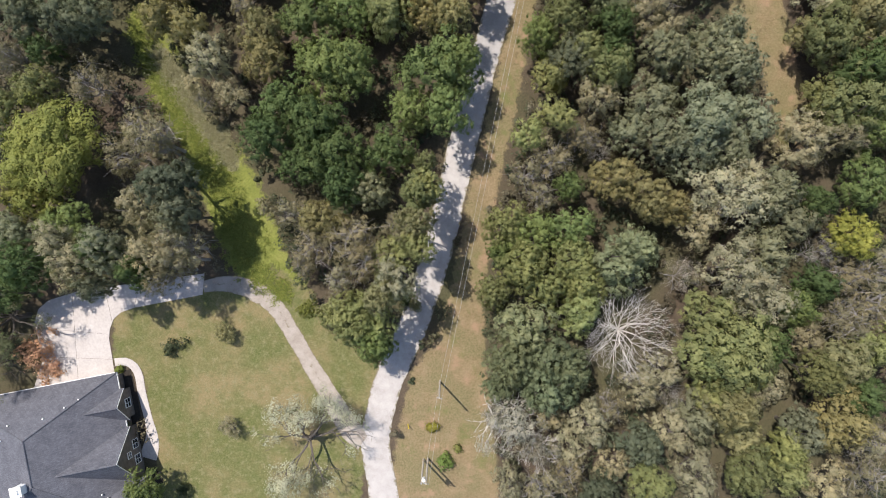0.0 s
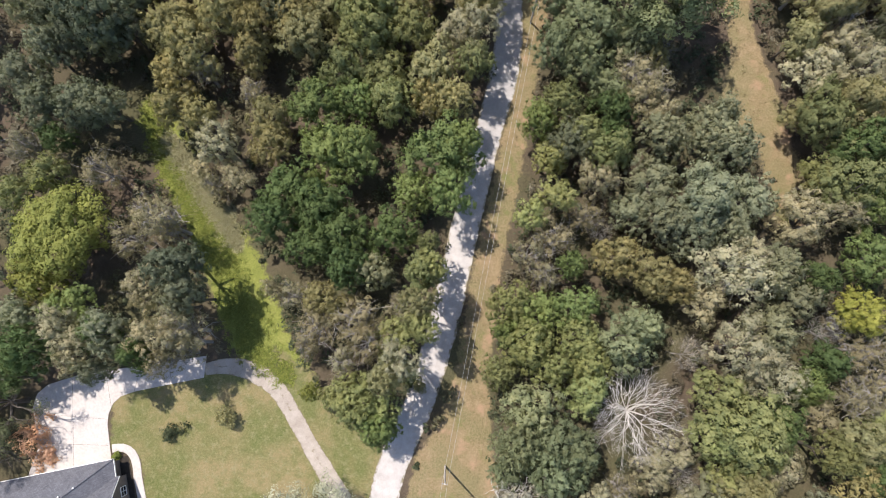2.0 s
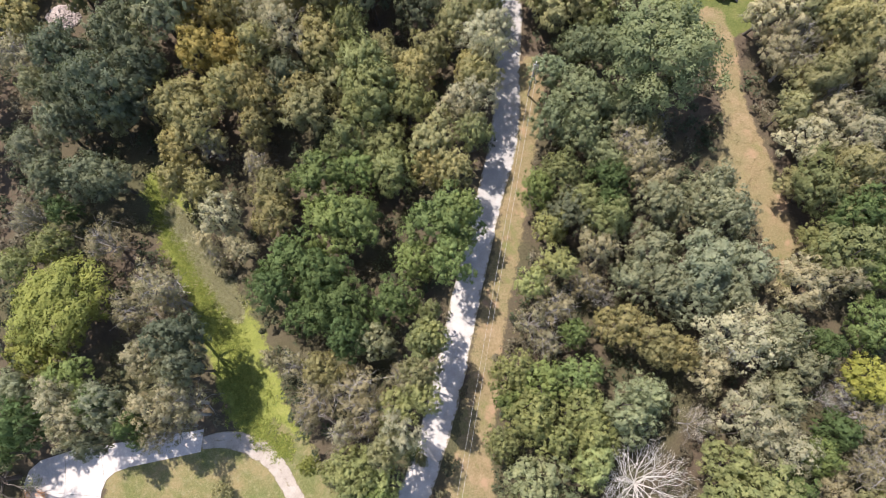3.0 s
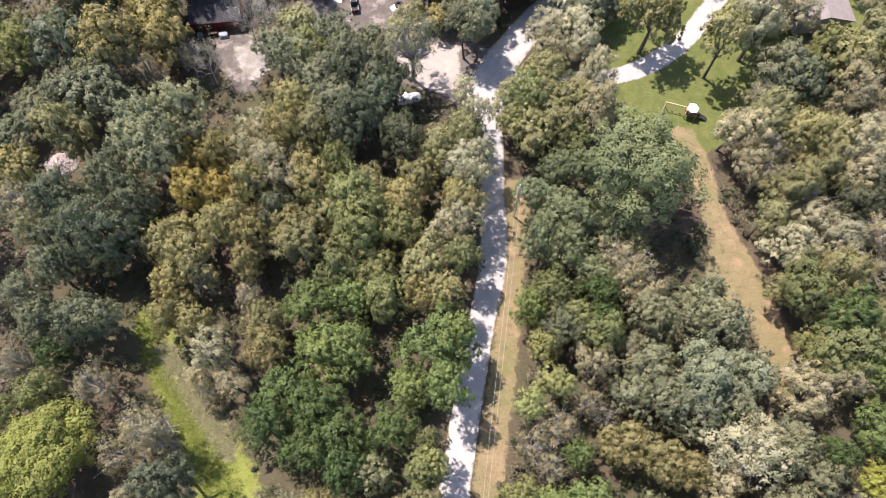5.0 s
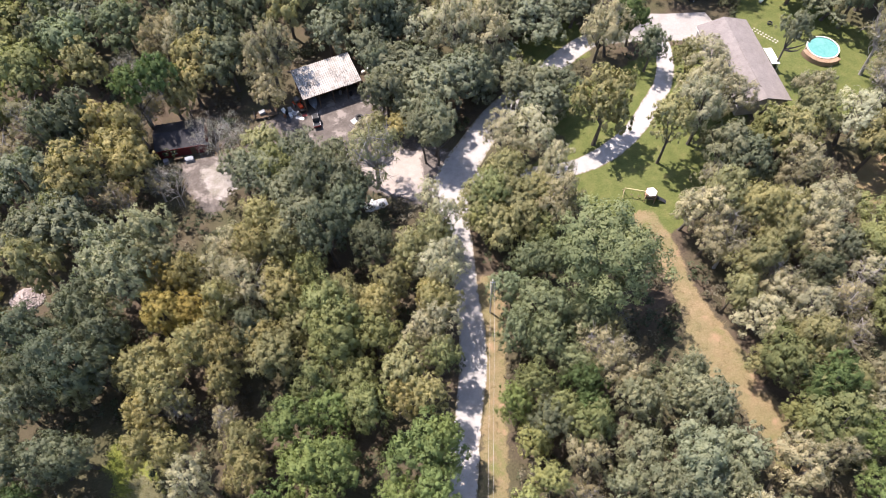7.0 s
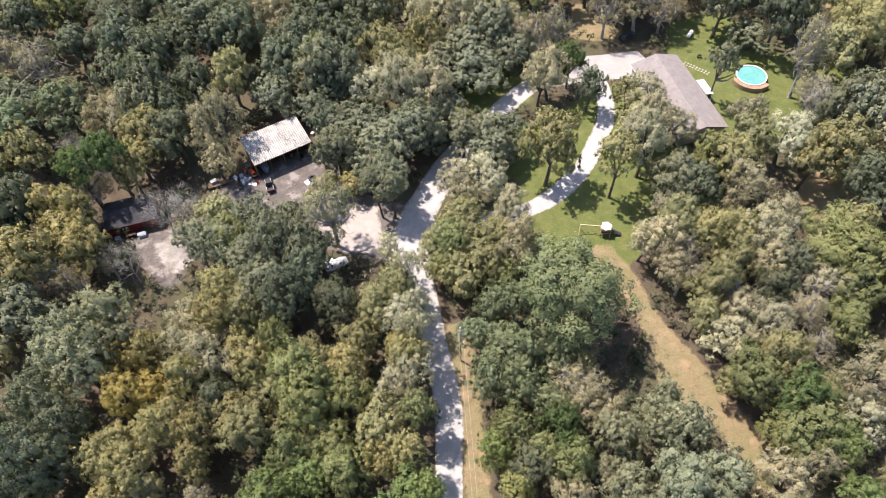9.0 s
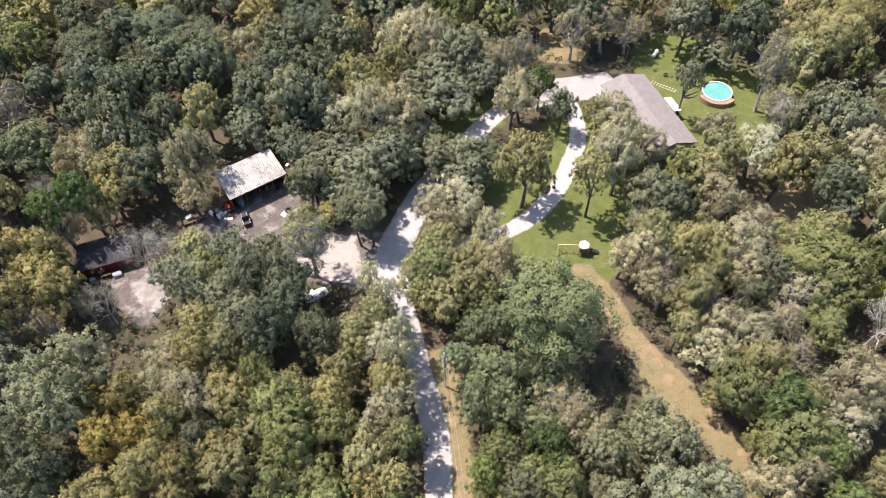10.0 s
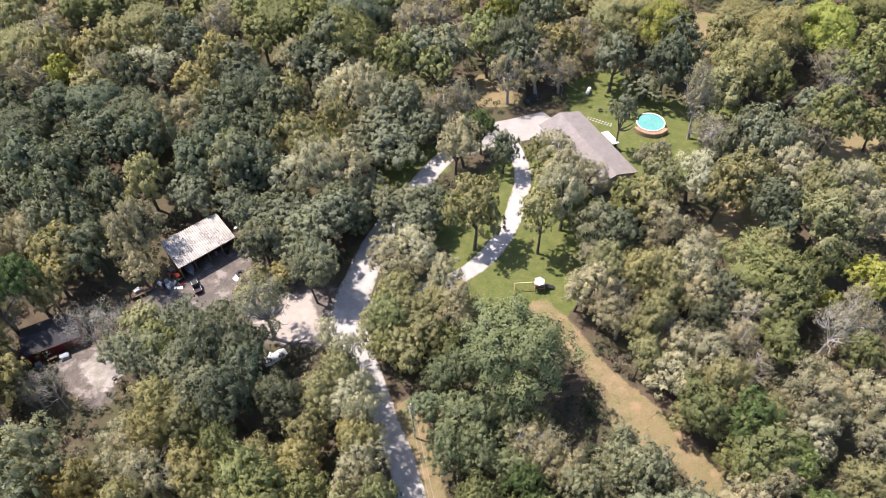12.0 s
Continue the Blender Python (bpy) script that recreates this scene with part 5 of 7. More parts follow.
shrub(-42.9, -15.3, 1.3, 1.8, (0.075, 0.09, 0.05), "dark round shrub on the mown lawn")
shrub(-1.9, -28.3, 0.8, 1.3, (0.26, 0.24, 0.05), "yellow-green shrub in dry grass")
shrub(0.5, -33.7, 1.1, 1.6, (0.15, 0.21, 0.06), "bright green shrub in dry grass")
shrub(-50.2, -28.1, 1.2, 3.4, (0.10, 0.115, 0.06), "clipped green shrub against the house wall")
shrub(-51.5, -19.0, 0.5, 0.8, (0.16, 0.19, 0.05), "low green planting by the garden walk")
shrub(-40.8, -38.6, 0.8, 1.2, (0.08, 0.095, 0.05), "small dark shrub on the lawn")
shrub(-63.8, -17.0, 3.0, 1.7, (0.56, 0.35, 0.24), "rust brown dead bush beside the driveway")
shrub(-62.0, -19.8, 2.0, 1.0, (0.56, 0.36, 0.26), "rust brown dead bush beside the driveway")
shrub(-5.5, -8.0, 1.0, 1.7, (0.09, 0.11, 0.05), "small green shrub by the gravel road")
shrub(2.4, -31.8, 0.5, 0.7, (0.20, 0.21, 0.07), "low yellow-green weeds in dry grass")


# ---- undergrowth and the woods beyond ----
WILD = None


def wild_material():
    m = Mat("mixed_wild_leaves")
    isl = m.node("ShaderNodeNewGeometry").outputs["Random Per Island"]
    vor = m.node("ShaderNodeTexVoronoi")
    vor.inputs["Scale"].default_value = 0.16
    m.link(m.coord, vor.inputs["Vector"])
    sep = m.node("ShaderNodeSeparateColor")
    m.link(vor.outputs["Color"], sep.inputs[0])
    col = m.ramp(sep.outputs[0], (0.0, (0.07, 0.088, 0.048)), (0.3, (0.10, 0.118, 0.066)), (0.5, (0.14, 0.136, 0.07)), (0.7, (0.13, 0.113, 0.08)), (0.85, (0.18, 0.158, 0.10)), (1.0, (0.22, 0.20, 0.145)))
    col = m.mix(1.0, col, m.ramp(isl, (0, (0.42, 0.42, 0.42)), (1, (1.0, 1.0, 0.97))), "MULTIPLY")
    m.finish(col, 0.6, spec=0.2)
    tr = m.node("ShaderNodeBsdfTranslucent")
    m.link(col, tr.inputs["Color"])
    mixer = m.node("ShaderNodeMixShader")
    mixer.inputs[0].default_value = 0.3
    m.link(m.bsdf.outputs[0], mixer.inputs[1])
    m.link(tr.outputs[0], mixer.inputs[2])
    m.link(mixer.outputs[0], m.t.nodes["Material Output"].inputs["Surface"])
    return m.m


# the stretch of woods that shows between the clearings and the skyline, and the trees that make it up
OUTLOOK = [(-110, 85), (-100, 200), (-58, 256), (84, 210), (210, 140), (160, 60), (84, 30), (60, 75), (-50, 75)]
FAR_MIX = (("DD", "DD", "C", "DD", "CM", "Y", "GG", "R"), ("Y", "GG", "R", "O", "DD", "R", "T", "GG", "YG"))


def build_wild():
    rng = np.random.default_rng(21)
    xs, ys = np.meshgrid(np.arange(-105, 215, 2.3), np.arange(-62, 258, 2.3))
    x = (xs + rng.uniform(-1.2, 1.2, xs.shape)).ravel()
    y = (ys + rng.uniform(-1.2, 1.2, ys.shape)).ravel()
    open_ground = np.max([strip_depth(p, x, y) for p in (ROAD, ROAD_UP, BRANCH, LANE, MEADOW, STRIP, TRACK)] + [poly_depth(p, x, y) for p in (LAWN, VERGE, BACK_LAWN, FRONT_LAWN, SIDE_LAWN, YARD, SHED_YARD, *BARE_GROUND, *BUILT)], axis=0)
    planted = np.array(PLANTED)
    gap = np.min(np.hypot(x[:, None] - planted[:, 0], y[:, None] - planted[:, 1]) - planted[:, 2], axis=1)
    beside = strip_depth(STRIP, x, y)
    edges = np.max([beside, strip_depth(TRACK, x, y), strip_depth(MEADOW, x, y)], axis=0)
    paved = np.max([strip_depth(p, x, y) for p in (ROAD, ROAD_UP, BRANCH, LANE)] + [poly_depth(p, x, y) for p in (LAWN, FRONT_LAWN)], axis=0)
    seen = poly_depth(OUTLOOK, x, y)
    low, high = [], []
    taken = []
    for i in rng.permutation(len(x)):
        if open_ground[i] > -0.3:
            if -0.3 < edges[i] < 1.1 and paved[i] < -0.9 and rng.random() < 0.07:
                low.append((x[i], y[i], rng.uniform(0.35, 0.8), rng.uniform(0.3, 0.9)))
            continue
        if gap[i] > 5.0 and open_ground[i] < -4.5 and math.hypot(x[i], y[i]) > 88:
            if all(math.hypot(x[i] - a, y[i] - b) > 7.4 for a, b in taken):
                taken.append((x[i], y[i]))
                if seen[i] > 0:
                    mix = FAR_MIX[0] if x[i] < -35 and y[i] < 168 else FAR_MIX[1]
                    tree(mix[int(rng.integers(len(mix)))], round(float(x[i]), 1), round(float(y[i]), 1), rng.uniform(4.8, 7.0), rng.uniform(12, 17))
                    continue
                high.append((x[i], y[i], rng.uniform(3.4, 5.4), rng.uniform(9, 14)))
        elif gap[i] > -1.4 or -3.5 < beside[i]:
            low.append((x[i], y[i], rng.uniform(0.9, 2.1), rng.uniform(1.2, 4.2)))
    for name, spots, lobes_n, leaves, size, label in (("undergrowth", low, 4, 84, 0.38, "brushy understory shrubs and saplings between the trees"), ("far_woods", high, 18, 420, 0.85, "mixed autumn woodland around the clearings")):
        tri = []
        for x0, y0, r, h in spots:
            c, rad = [], []
            for k in range(lobes_n):
                a, q = rng.uniform(0, 6.28), math.sqrt(rng.random()) * r * 0.72
                c.append((x0 + math.cos(a) * q, y0 + math.sin(a) * q, h * (0.82 - 0.42 * (q / r) ** 2) * rng.uniform(0.6, 1.05)))
                rad.append(r * rng.uniform(0.3, 0.5))
            pick = rng.integers(0, lobes_n, leaves)
            c, rad = np.array(c)[pick], np.array(rad)[pick]
            d = rng.normal(0, 1, (leaves, 3))
            d[:, 2] = np.abs(d[:, 2]) - 0.25
            d /= np.linalg.norm(d, axis=1)[:, None]
            p = c + d * (rad * rng.normal(0.95, 0.12, leaves))[:, None] * np.array([1, 1, 0.8])
            p[:, 2] = np.maximum(p[:, 2], 0.1)
            n = d + rng.normal(0, 0.45, (leaves, 3)) + np.array([0, 0, 0.4])
            t = np.cross(n, rng.normal(0, 1, (leaves, 3)))
            t /= np.linalg.norm(t, axis=1)[:, None]
            n /= np.linalg.norm(n, axis=1)[:, None]
            b = np.cross(n, t)
            s = (size * rng.uniform(0.6, 1.4, leaves))[:, None]
            tri.append(np.stack([p - t * s * 0.5 + b * s * 0.3, p - t * s * 0.45 - b * s * 0.36, p + t * s * 0.7 - n * s * 0.12], 1))
        v = np.concatenate(tri).reshape(-1, 3)
        me = bpy.data.meshes.new(name)
        me.from_pydata(v.tolist(), [], np.arange(len(v)).reshape(-1, 3).tolist())
        me.materials.append(WILD)
        tagged(new(name, me), label, "woodland", kind="stuff")


def tall_grass(name, line, count, spread, height, colours, label, blade, lean=0.45):
    """Tufts of upright blades along a line."""
    rng = np.random.default_rng(len(name) + count)
    tri = []
    seg = np.array(line, float)
    for _ in range(count):
        k = rng.integers(len(seg) - 1)
        u = rng.random()
        x, y, wd = seg[k] * (1 - u) + seg[k + 1] * u
        x, y = x + rng.normal(0, spread * wd), y + rng.normal(0, spread * wd)
        h = height * rng.uniform(0.5, 1.3)
        m = 14
        a = rng.uniform(0, 6.28, m)
        base = np.stack([x + rng.normal(0, 0.25, m), y + rng.normal(0, 0.25, m), np.zeros(m)], 1)
        tip = base + np.stack([np.cos(a) * h * lean, np.sin(a) * h * lean, h * rng.uniform(0.7, 1.1, m)], 1)
        side = np.stack([-np.sin(a), np.cos(a), np.zeros(m)], 1) * blade
        tri.append(np.stack([base - side, base + side, tip], 1))
    v = np.concatenate(tri).reshape(-1, 3)
    me = bpy.data.meshes.new(name)
    me.from_pydata(v.tolist(), [], np.arange(len(v)).reshape(-1, 3).tolist())
    m = Mat(name + "_blades")
    isl = m.node("ShaderNodeNewGeometry").outputs["Random Per Island"]
    me.materials.append(m.finish(m.ramp(isl, (0.0, colours[0]), (0.6, colours[1]), (1.0, colours[2])), 0.7, spec=0.2))
    tagged(new(name, me), label, "grass", kind="stuff")


tall_grass("meadow_grass", [(a, b, w * 1.3) for a, b, w in STRAW], 800, 0.22, 0.6, ((0.19, 0.18, 0.09), (0.27, 0.255, 0.14), (0.36, 0.34, 0.22)), "pale straw tall grass along the meadow edge", 0.045, 0.8)
tall_grass("meadow_weeds", [(a - 1.2, b - 0.6, w) for a, b, w in MEADOW], 1500, 0.19, 0.4, ((0.11, 0.14, 0.03), (0.175, 0.20, 0.042), (0.24, 0.255, 0.068)), "yellow-green weeds across the meadow strip", 0.06, 0.9)
tall_grass("verge_grass", STRIP, 500, 0.26, 0.10, ((0.13, 0.12, 0.055), (0.21, 0.17, 0.09), (0.28, 0.23, 0.14)), "dry brown grass on the roadside strip", 0.05)
tall_grass("track_grass", TRACK, 350, 0.26, 0.12, ((0.15, 0.135, 0.06), (0.23, 0.19, 0.10), (0.30, 0.25, 0.15)), "dry tan grass on the cleared track", 0.05)


# ---- buildings ----
BUILT = [[(-78, -19), (-49, -19), (-45, -48), (-78, -48)], [(72, 85.5), (86, 85.5), (86, 111), (72, 111)], [(-20, 100), (-2, 103), (-3, 115), (-20, 113)], [(-46, 95), (-34, 95), (-34, 104), (-46, 104)], [(55, 109), (82, 109), (80, 121), (55, 121)],
         [(-66, -6), (-38, -3), (-38, -9), (-52, -11), (-52, -23), (-66, -23)], [(-72, 63), (-62, 63), (-62, 71), (-72, 71)], [(-28, 100), (-18, 100), (-18, 109), (-28, 109)]]


def slope(g, a, b, c, d=None, thick=0.16):
    """A roof plane of some thickness over three or four corners."""
    top = [Vector(p) for p in (a, b, c, d) if p is not None]
    n = len(top)
    low = [p - Vector((0, 0, thick)) for p in top]
    g.add(top + low, [tuple(range(n)), tuple(range(2 * n - 1, n - 1, -1))] + [(i, n + i, n + (i + 1) % n, (i + 1) % n) for i in range(n)])


def window_part(parent, m, w, h, cols=2, label="white-framed window"):
    """A framed window, facing local +x at the pose m."""
    win = part("window", Geo().box(-0.04, -w / 2, -h / 2, 0.02, w / 2, h / 2), GLASS, parent, label)
    win.matrix_basis = m
    g = Geo()
    for y0, y1, z0, z1 in ((-w / 2 - 0.08, w / 2 + 0.08, h / 2, h / 2 + 0.1), (-w / 2 - 0.08, w / 2 + 0.08, -h / 2 - 0.1, -h / 2), (-w / 2 - 0.08, -w / 2, -h / 2, h / 2), (w / 2, w / 2 + 0.08, -h / 2, h / 2)):
        g.box(-0.02, y0, z0, 0.07, y1, z1)
    for k in range(1, cols):
        g.box(0.022, -w / 2 + w * k / cols - 0.025, -h / 2, 0.05, -w / 2 + w * k / cols + 0.025, h / 2)
    g.box(0.022, -w / 2, -0.025, 0.05, w / 2, 0.025)
    part("frame", g, WHITE, win)


def big_house():
    """Hip-roofed house; local x runs along the drive side, local y away from it."""
    ang = math.degrees(math.atan2(0.19, 0.982))
    ob = thing("house", pose(-50.8, -19.2, 0, 0, 0, ang), "large grey-shingled hip-roofed house with brown stone gables", "house")
    W, D, E, R = 24.8, 24.0, 3.0, 11.0
    over = 0.5
    wall = Geo().box(-W + over, -D + over, -0.1, -over, -over, E - 0.05)
    part("wall", wall, BROWN_STONE, ob, "brown stone outer walls")
    corners = [(0, 0, E), (-W, 0, E), (-W, -D, E), (0, -D, E)]
    a, b = (-11.1, -6.5, R), (-11.1, -13.3, R)
    for p in ((corners[0], a, b, corners[3]), (corners[0], corners[1], a, None), (corners[1], corners[2], b, a), (corners[2], corners[3], b, None)):
        g = Geo()
        slope(g, *p)
        part("roof", g, SHINGLE, ob, "charcoal shingle roof slope")
    # ridge and hip caps
    for p, q in ((a, b), (a, corners[0]), (a, corners[1]), (b, corners[2]), (b, corners[3])):
        part("ridge_cap", Geo().tube([Vector(p) + Vector((0, 0, 0.03)), Vector(q) + Vector((0, 0, 0.03))], [0.11, 0.11], 5), SHINGLE, ob)
    # fascia round the eaves
    for x0, y0, x1, y1 in ((-W, -0.02, 0.02, 0.08), (-0.02, -D, 0.08, 0)):
        part("fascia", Geo().box(x0, y0, E - 0.3, x1, y1, E - 0.02), WHITE, ob, "pale painted eave board")
    # gabled wings towards the lawn
    for yc, half, x_in, x_out, top, eave in ((-5.1, 2.5, -4.5, 0.6, 6.2, 3.0), (-12.8, 4.2, -8.7, 0.5, 9.2, 3.1), (-19.6, 3.0, -5.9, 1.4, 7.2, 3.0)):
        wing = part("wing", Geo().add([(x_out - 0.35, yc - half + 0.3, -0.1), (x_out - 0.35, yc + half - 0.3, -0.1), (x_out - 0.35, yc + half - 0.3, eave), (x_out - 0.35, yc, top - 0.25), (x_out - 0.35, yc - half + 0.3, eave),
                                      (-2, yc - half + 0.3, -0.1), (-2, yc + half - 0.3, -0.1), (-2, yc + half - 0.3, eave), (-2, yc, top - 0.25), (-2, yc - half + 0.3, eave)],
                                     [(0, 1, 2, 3, 4), (9, 8, 7, 6, 5), (0, 5, 6, 1), (1, 6, 7, 2), (4, 9, 5, 0), (2, 7, 8, 3), (3, 8, 9, 4)]), BROWN_STONE, ob, "brown stone gable")
        g = Geo()
        slope(g, (x_out, yc + half, eave), (x_in, yc + half * 0.02, top), (x_out, yc, top))
        slope(g, (x_out, yc + half, eave), (-1.5, yc + half, eave), (x_in, yc, top))
        part("roof", g, SHINGLE, ob)
        g = Geo()
        slope(g, (x_out, yc, top), (x_in, yc, top), (x_out, yc - half, eave))
        slope(g, (x_in, yc, top), (-1.5, yc - half, eave), (x_out, yc - half, eave))
        part("roof", g, SHINGLE, ob)
        part("ridge_cap", Geo().tube([(x_in, yc, top + 0.03), (x_out, yc, top + 0.03)], [0.1, 0.1], 5), SHINGLE, ob)
        for s in (-1, 1):
            part("verge_board", Geo().add([(x_out, yc, top - 0.02), (x_out + 0.05, yc, top - 0.02), (x_out + 0.05, yc + s * half, eave - 0.02), (x_out, yc + s * half, eave - 0.02), (x_out, yc, top - 0.25), (x_out + 0.05, yc, top - 0.25), (x_out + 0.05, yc + s * half, eave - 0.25), (x_out, yc + s * half, eave - 0.25)],
                                            [(0, 1, 2, 3), (7, 6, 5, 4), (1, 5, 6, 2), (0, 3, 7, 4), (0, 4, 5, 1), (3, 2, 6, 7)]), WHITE, ob, "pale gable edge board")
        for dy in ((0,) if half < 3 else (-1.2, 1.2)):
            window_part(ob, pose(x_out - 0.33, yc + dy, 1.7), 1.3, 1.6)
        if half > 2.5:
            window_part(ob, pose(x_out - 0.33, yc, 4.1), 0.9, 1.1)
    # chimney, vents and pipes
    cx, cy = -12.8, -13.3
    part("chimney", Geo().box(cx - 0.7, cy - 0.6, 6, cx + 0.7, cy + 0.6, 11.8).box(cx - 0.85, cy - 0.75, 11.8, cx + 0.85, cy + 0.75, 12.1).box(cx - 0.4, cy - 0.3, 12.1, cx + 0.4, cy + 0.3, 12.4), WHITE, ob, "white painted chimney with a stepped cap", bevel=0.02)
    for x0, y0 in ((-4.6, -2.6), (-6.4, -3.3), (-9.2, -4.2), (-14.5, -4.2), (-16.0, -6.2), (-18.0, -4.0), (-4.0, -17.4), (-3.4, -18.2)):
        z0 = min(E - x0 * (R - E) / 11.1, E - y0 * (R - E) / 6.5, E + (W + x0) * (R - E) / 13.7) if y0 > -17 else E - x0 * (R - E) / 11.1
        pipe = part("vent_pipe", Geo().tube([(x0, y0, z0 - 0.6), (x0, y0, z0 + 0.35)], [0.07, 0.07], 7), GREY, ob, "small grey roof vent pipe")
        part("collar", Geo().tube([(x0, y0, z0 + 0.28), (x0, y0, z0 + 0.42)], [0.13, 0.11], 7), WHITE, pipe)
    # garage doors on the drive side
    for k in range(3):
        x0 = -4.4 - k * 4.1
        door = part("garage_door", Geo().box(x0 - 1.3, -over + 0.0, 0.0, x0 + 1.3, -over + 0.06, 2.3), WHITE, ob, "white panelled garage door")
        for r in range(4):
            part("panel", Geo().box(x0 - 1.22, -over + 0.062, 0.08 + r * 0.56, x0 + 1.22, -over + 0.09, 0.56 + r * 0.56), WHITE, door)


def long_house():
    """Low gabled house at the end of the drive; the ridge runs along y."""
    ob = thing("house", pose(78.4, 98.2, 0), "long low house with a weathered grey shingle roof", "house")
    hw, hl, e, r = 5.8, 12.2, 3.0, 4.7
    part("wall", Geo().box(-hw + 0.5, -hl + 0.4, -0.1, hw - 0.5, hl - 0.4, e - 0.1), STONE, ob, "pale brick walls")
    for s in (1, -1):
        g = Geo()
        p = [(s * hw, -hl, e), (s * hw, hl, e), (0, hl, r), (0, -hl, r)]
        slope(g, *(p if s > 0 else p[::-1]))
        part("roof", g, SHINGLE_TAN, ob, "weathered grey shingle slope")
        part("fascia", Geo().box(s * hw - 0.03, -hl, e - 0.3, s * hw + 0.04, hl, e - 0.05), WHITE, ob)
    for s in (1, -1):
        part("gable", Geo().add([(-hw + 0.5, s * (hl - 0.4), e - 0.1), (hw - 0.5, s * (hl - 0.4), e - 0.1), (0, s * (hl - 0.4), r - 0.2), (-hw + 0.5, s * (hl - 0.6), e - 0.1), (hw - 0.5, s * (hl - 0.6), e - 0.1), (0, s * (hl - 0.6), r - 0.2)], [(0, 1, 2), (5, 4, 3), (0, 3, 4, 1), (1, 4, 5, 2), (2, 5, 3, 0)]), STONE, ob)
    vent = part("ridge_vent", Geo().box(-0.16, -9.0, r - 0.02, 0.16, 4.0, r + 0.07), SHINGLE_TAN, ob, "raised ridge vent strip", bevel=0.02)
    for y0 in (-8.5, -5.0, -1.0, 3.0, 7.0):
        window_part(ob, pose(hw - 0.48, y0, 1.6), 1.2, 1.3)
    part("rear_door", Geo().box(hw - 0.52, 4.6, 0.0, hw - 0.44, 5.5, 2.05), WHITE, ob, "white rear door")
    aw = thing("awning", pose(85.6, 99.1, 0), "white metal patio awning on slim posts", "awning")
    g = Geo()
    slope(g, (-1.0, -2.4, 2.75), (0.95, -2.4, 2.45), (0.95, 2.4, 2.45), (-1.0, 2.4, 2.75), 0.07)
    part("canopy", g, WHITE, aw)
    for y0 in (-2.2, 0.0, 2.2):
        part("post", Geo().box(0.78, y0 - 0.04, -0.1, 0.86, y0 + 0.04, 2.45), WHITE, aw)
    # stepping stones
    path = thing("stepping_stones", pose(0, 0, 0), "double row of small pale stepping stones in grass", "path")
    for k in range(9):
        for s in (-0.38, 0.38):
            t = k / 8
            x0, y0 = 86.9 + 3.5 * t + s * 0.8, 110.2 - 4.8 * t + s * 0.58
            part("stone", Geo().box(x0 - 0.17, y0 - 0.15, -0.05, x0 + 0.17, y0 + 0.15, 0.06), CONCRETE, path, bevel=0.02)


def barn():
    """Open-fronted tin barn; local x along the front, local -y the open side."""
    ob = thing("barn", pose(-9.6, 108.5, 0, 0, 0, 15), "open-fronted barn with a dappled white corrugated roof", "barn")
    L, D, f, b = 12.9, 8.2, 4.1, 5.0
    n = 14
    for k in range(n):
        x0, x1 = -L / 2 + L * k / n, -L / 2 + L * (k + 1) / n
        g = Geo()
        m = 10
        vs = []
        for i in range(m + 1):
            x = x0 + (x1 - x0) * i / m
            h = 0.08 * math.sin(i / m * 2 * math.pi * 2)
            vs += [(x, -D / 2, f + h + 0.01 * (k % 2)), (x, D / 2, b + h + 0.01 * (k % 2)), (x, -D / 2, f + h - 0.02), (x, D / 2, b + h - 0.02)]
        fs = []
        for i in range(m):
            q = i * 4
            fs += [(q, q + 4, q + 5, q + 1), (q + 2, q + 3, q + 7, q + 6), (q, q + 2, q + 6, q + 4), (q + 1, q + 5, q + 7, q + 3)]
        g.add(vs, fs)
        part("roof_sheet", g, TIN, ob, "white corrugated sheet")
    part("back_wall", Geo().box(-L / 2 + 0.3, D / 2 - 0.35, -0.1, L / 2 - 0.3, D / 2 - 0.25, b - 0.1), RUST, ob, "rusty sheet wall")
    for s in (-1, 1):
        x = s * (L / 2 - 0.3)
        part("side_wall", Geo().add([(x - 0.05, -D / 2 + 0.3, -0.1), (x + 0.05, -D / 2 + 0.3, -0.1), (x + 0.05, D / 2 - 0.36, -0.1), (x - 0.05, D / 2 - 0.36, -0.1), (x - 0.05, -D / 2 + 0.3, f - 0.15), (x + 0.05, -D / 2 + 0.3, f - 0.15), (x + 0.05, D / 2 - 0.36, b - 0.1), (x - 0.05, D / 2 - 0.36, b - 0.1)],
                                    [(3, 2, 1, 0), (4, 5, 6, 7), (0, 1, 5, 4), (1, 2, 6, 5), (2, 3, 7, 6), (3, 0, 4, 7)]), RUST, ob)
    for k in range(5):
        x = -L / 2 + 0.3 + (L - 0.6) * k / 4
        part("post", Geo().box(x - 0.09, -D / 2 + 0.1, -0.1, x + 0.09, -D / 2 + 0.28, f - 0.18), DARKWOOD, ob)
    part("beam", Geo().box(-L / 2, -D / 2 + 0.08, f - 0.34, L / 2, -D / 2 + 0.3, f - 0.12), DARKWOOD, ob)


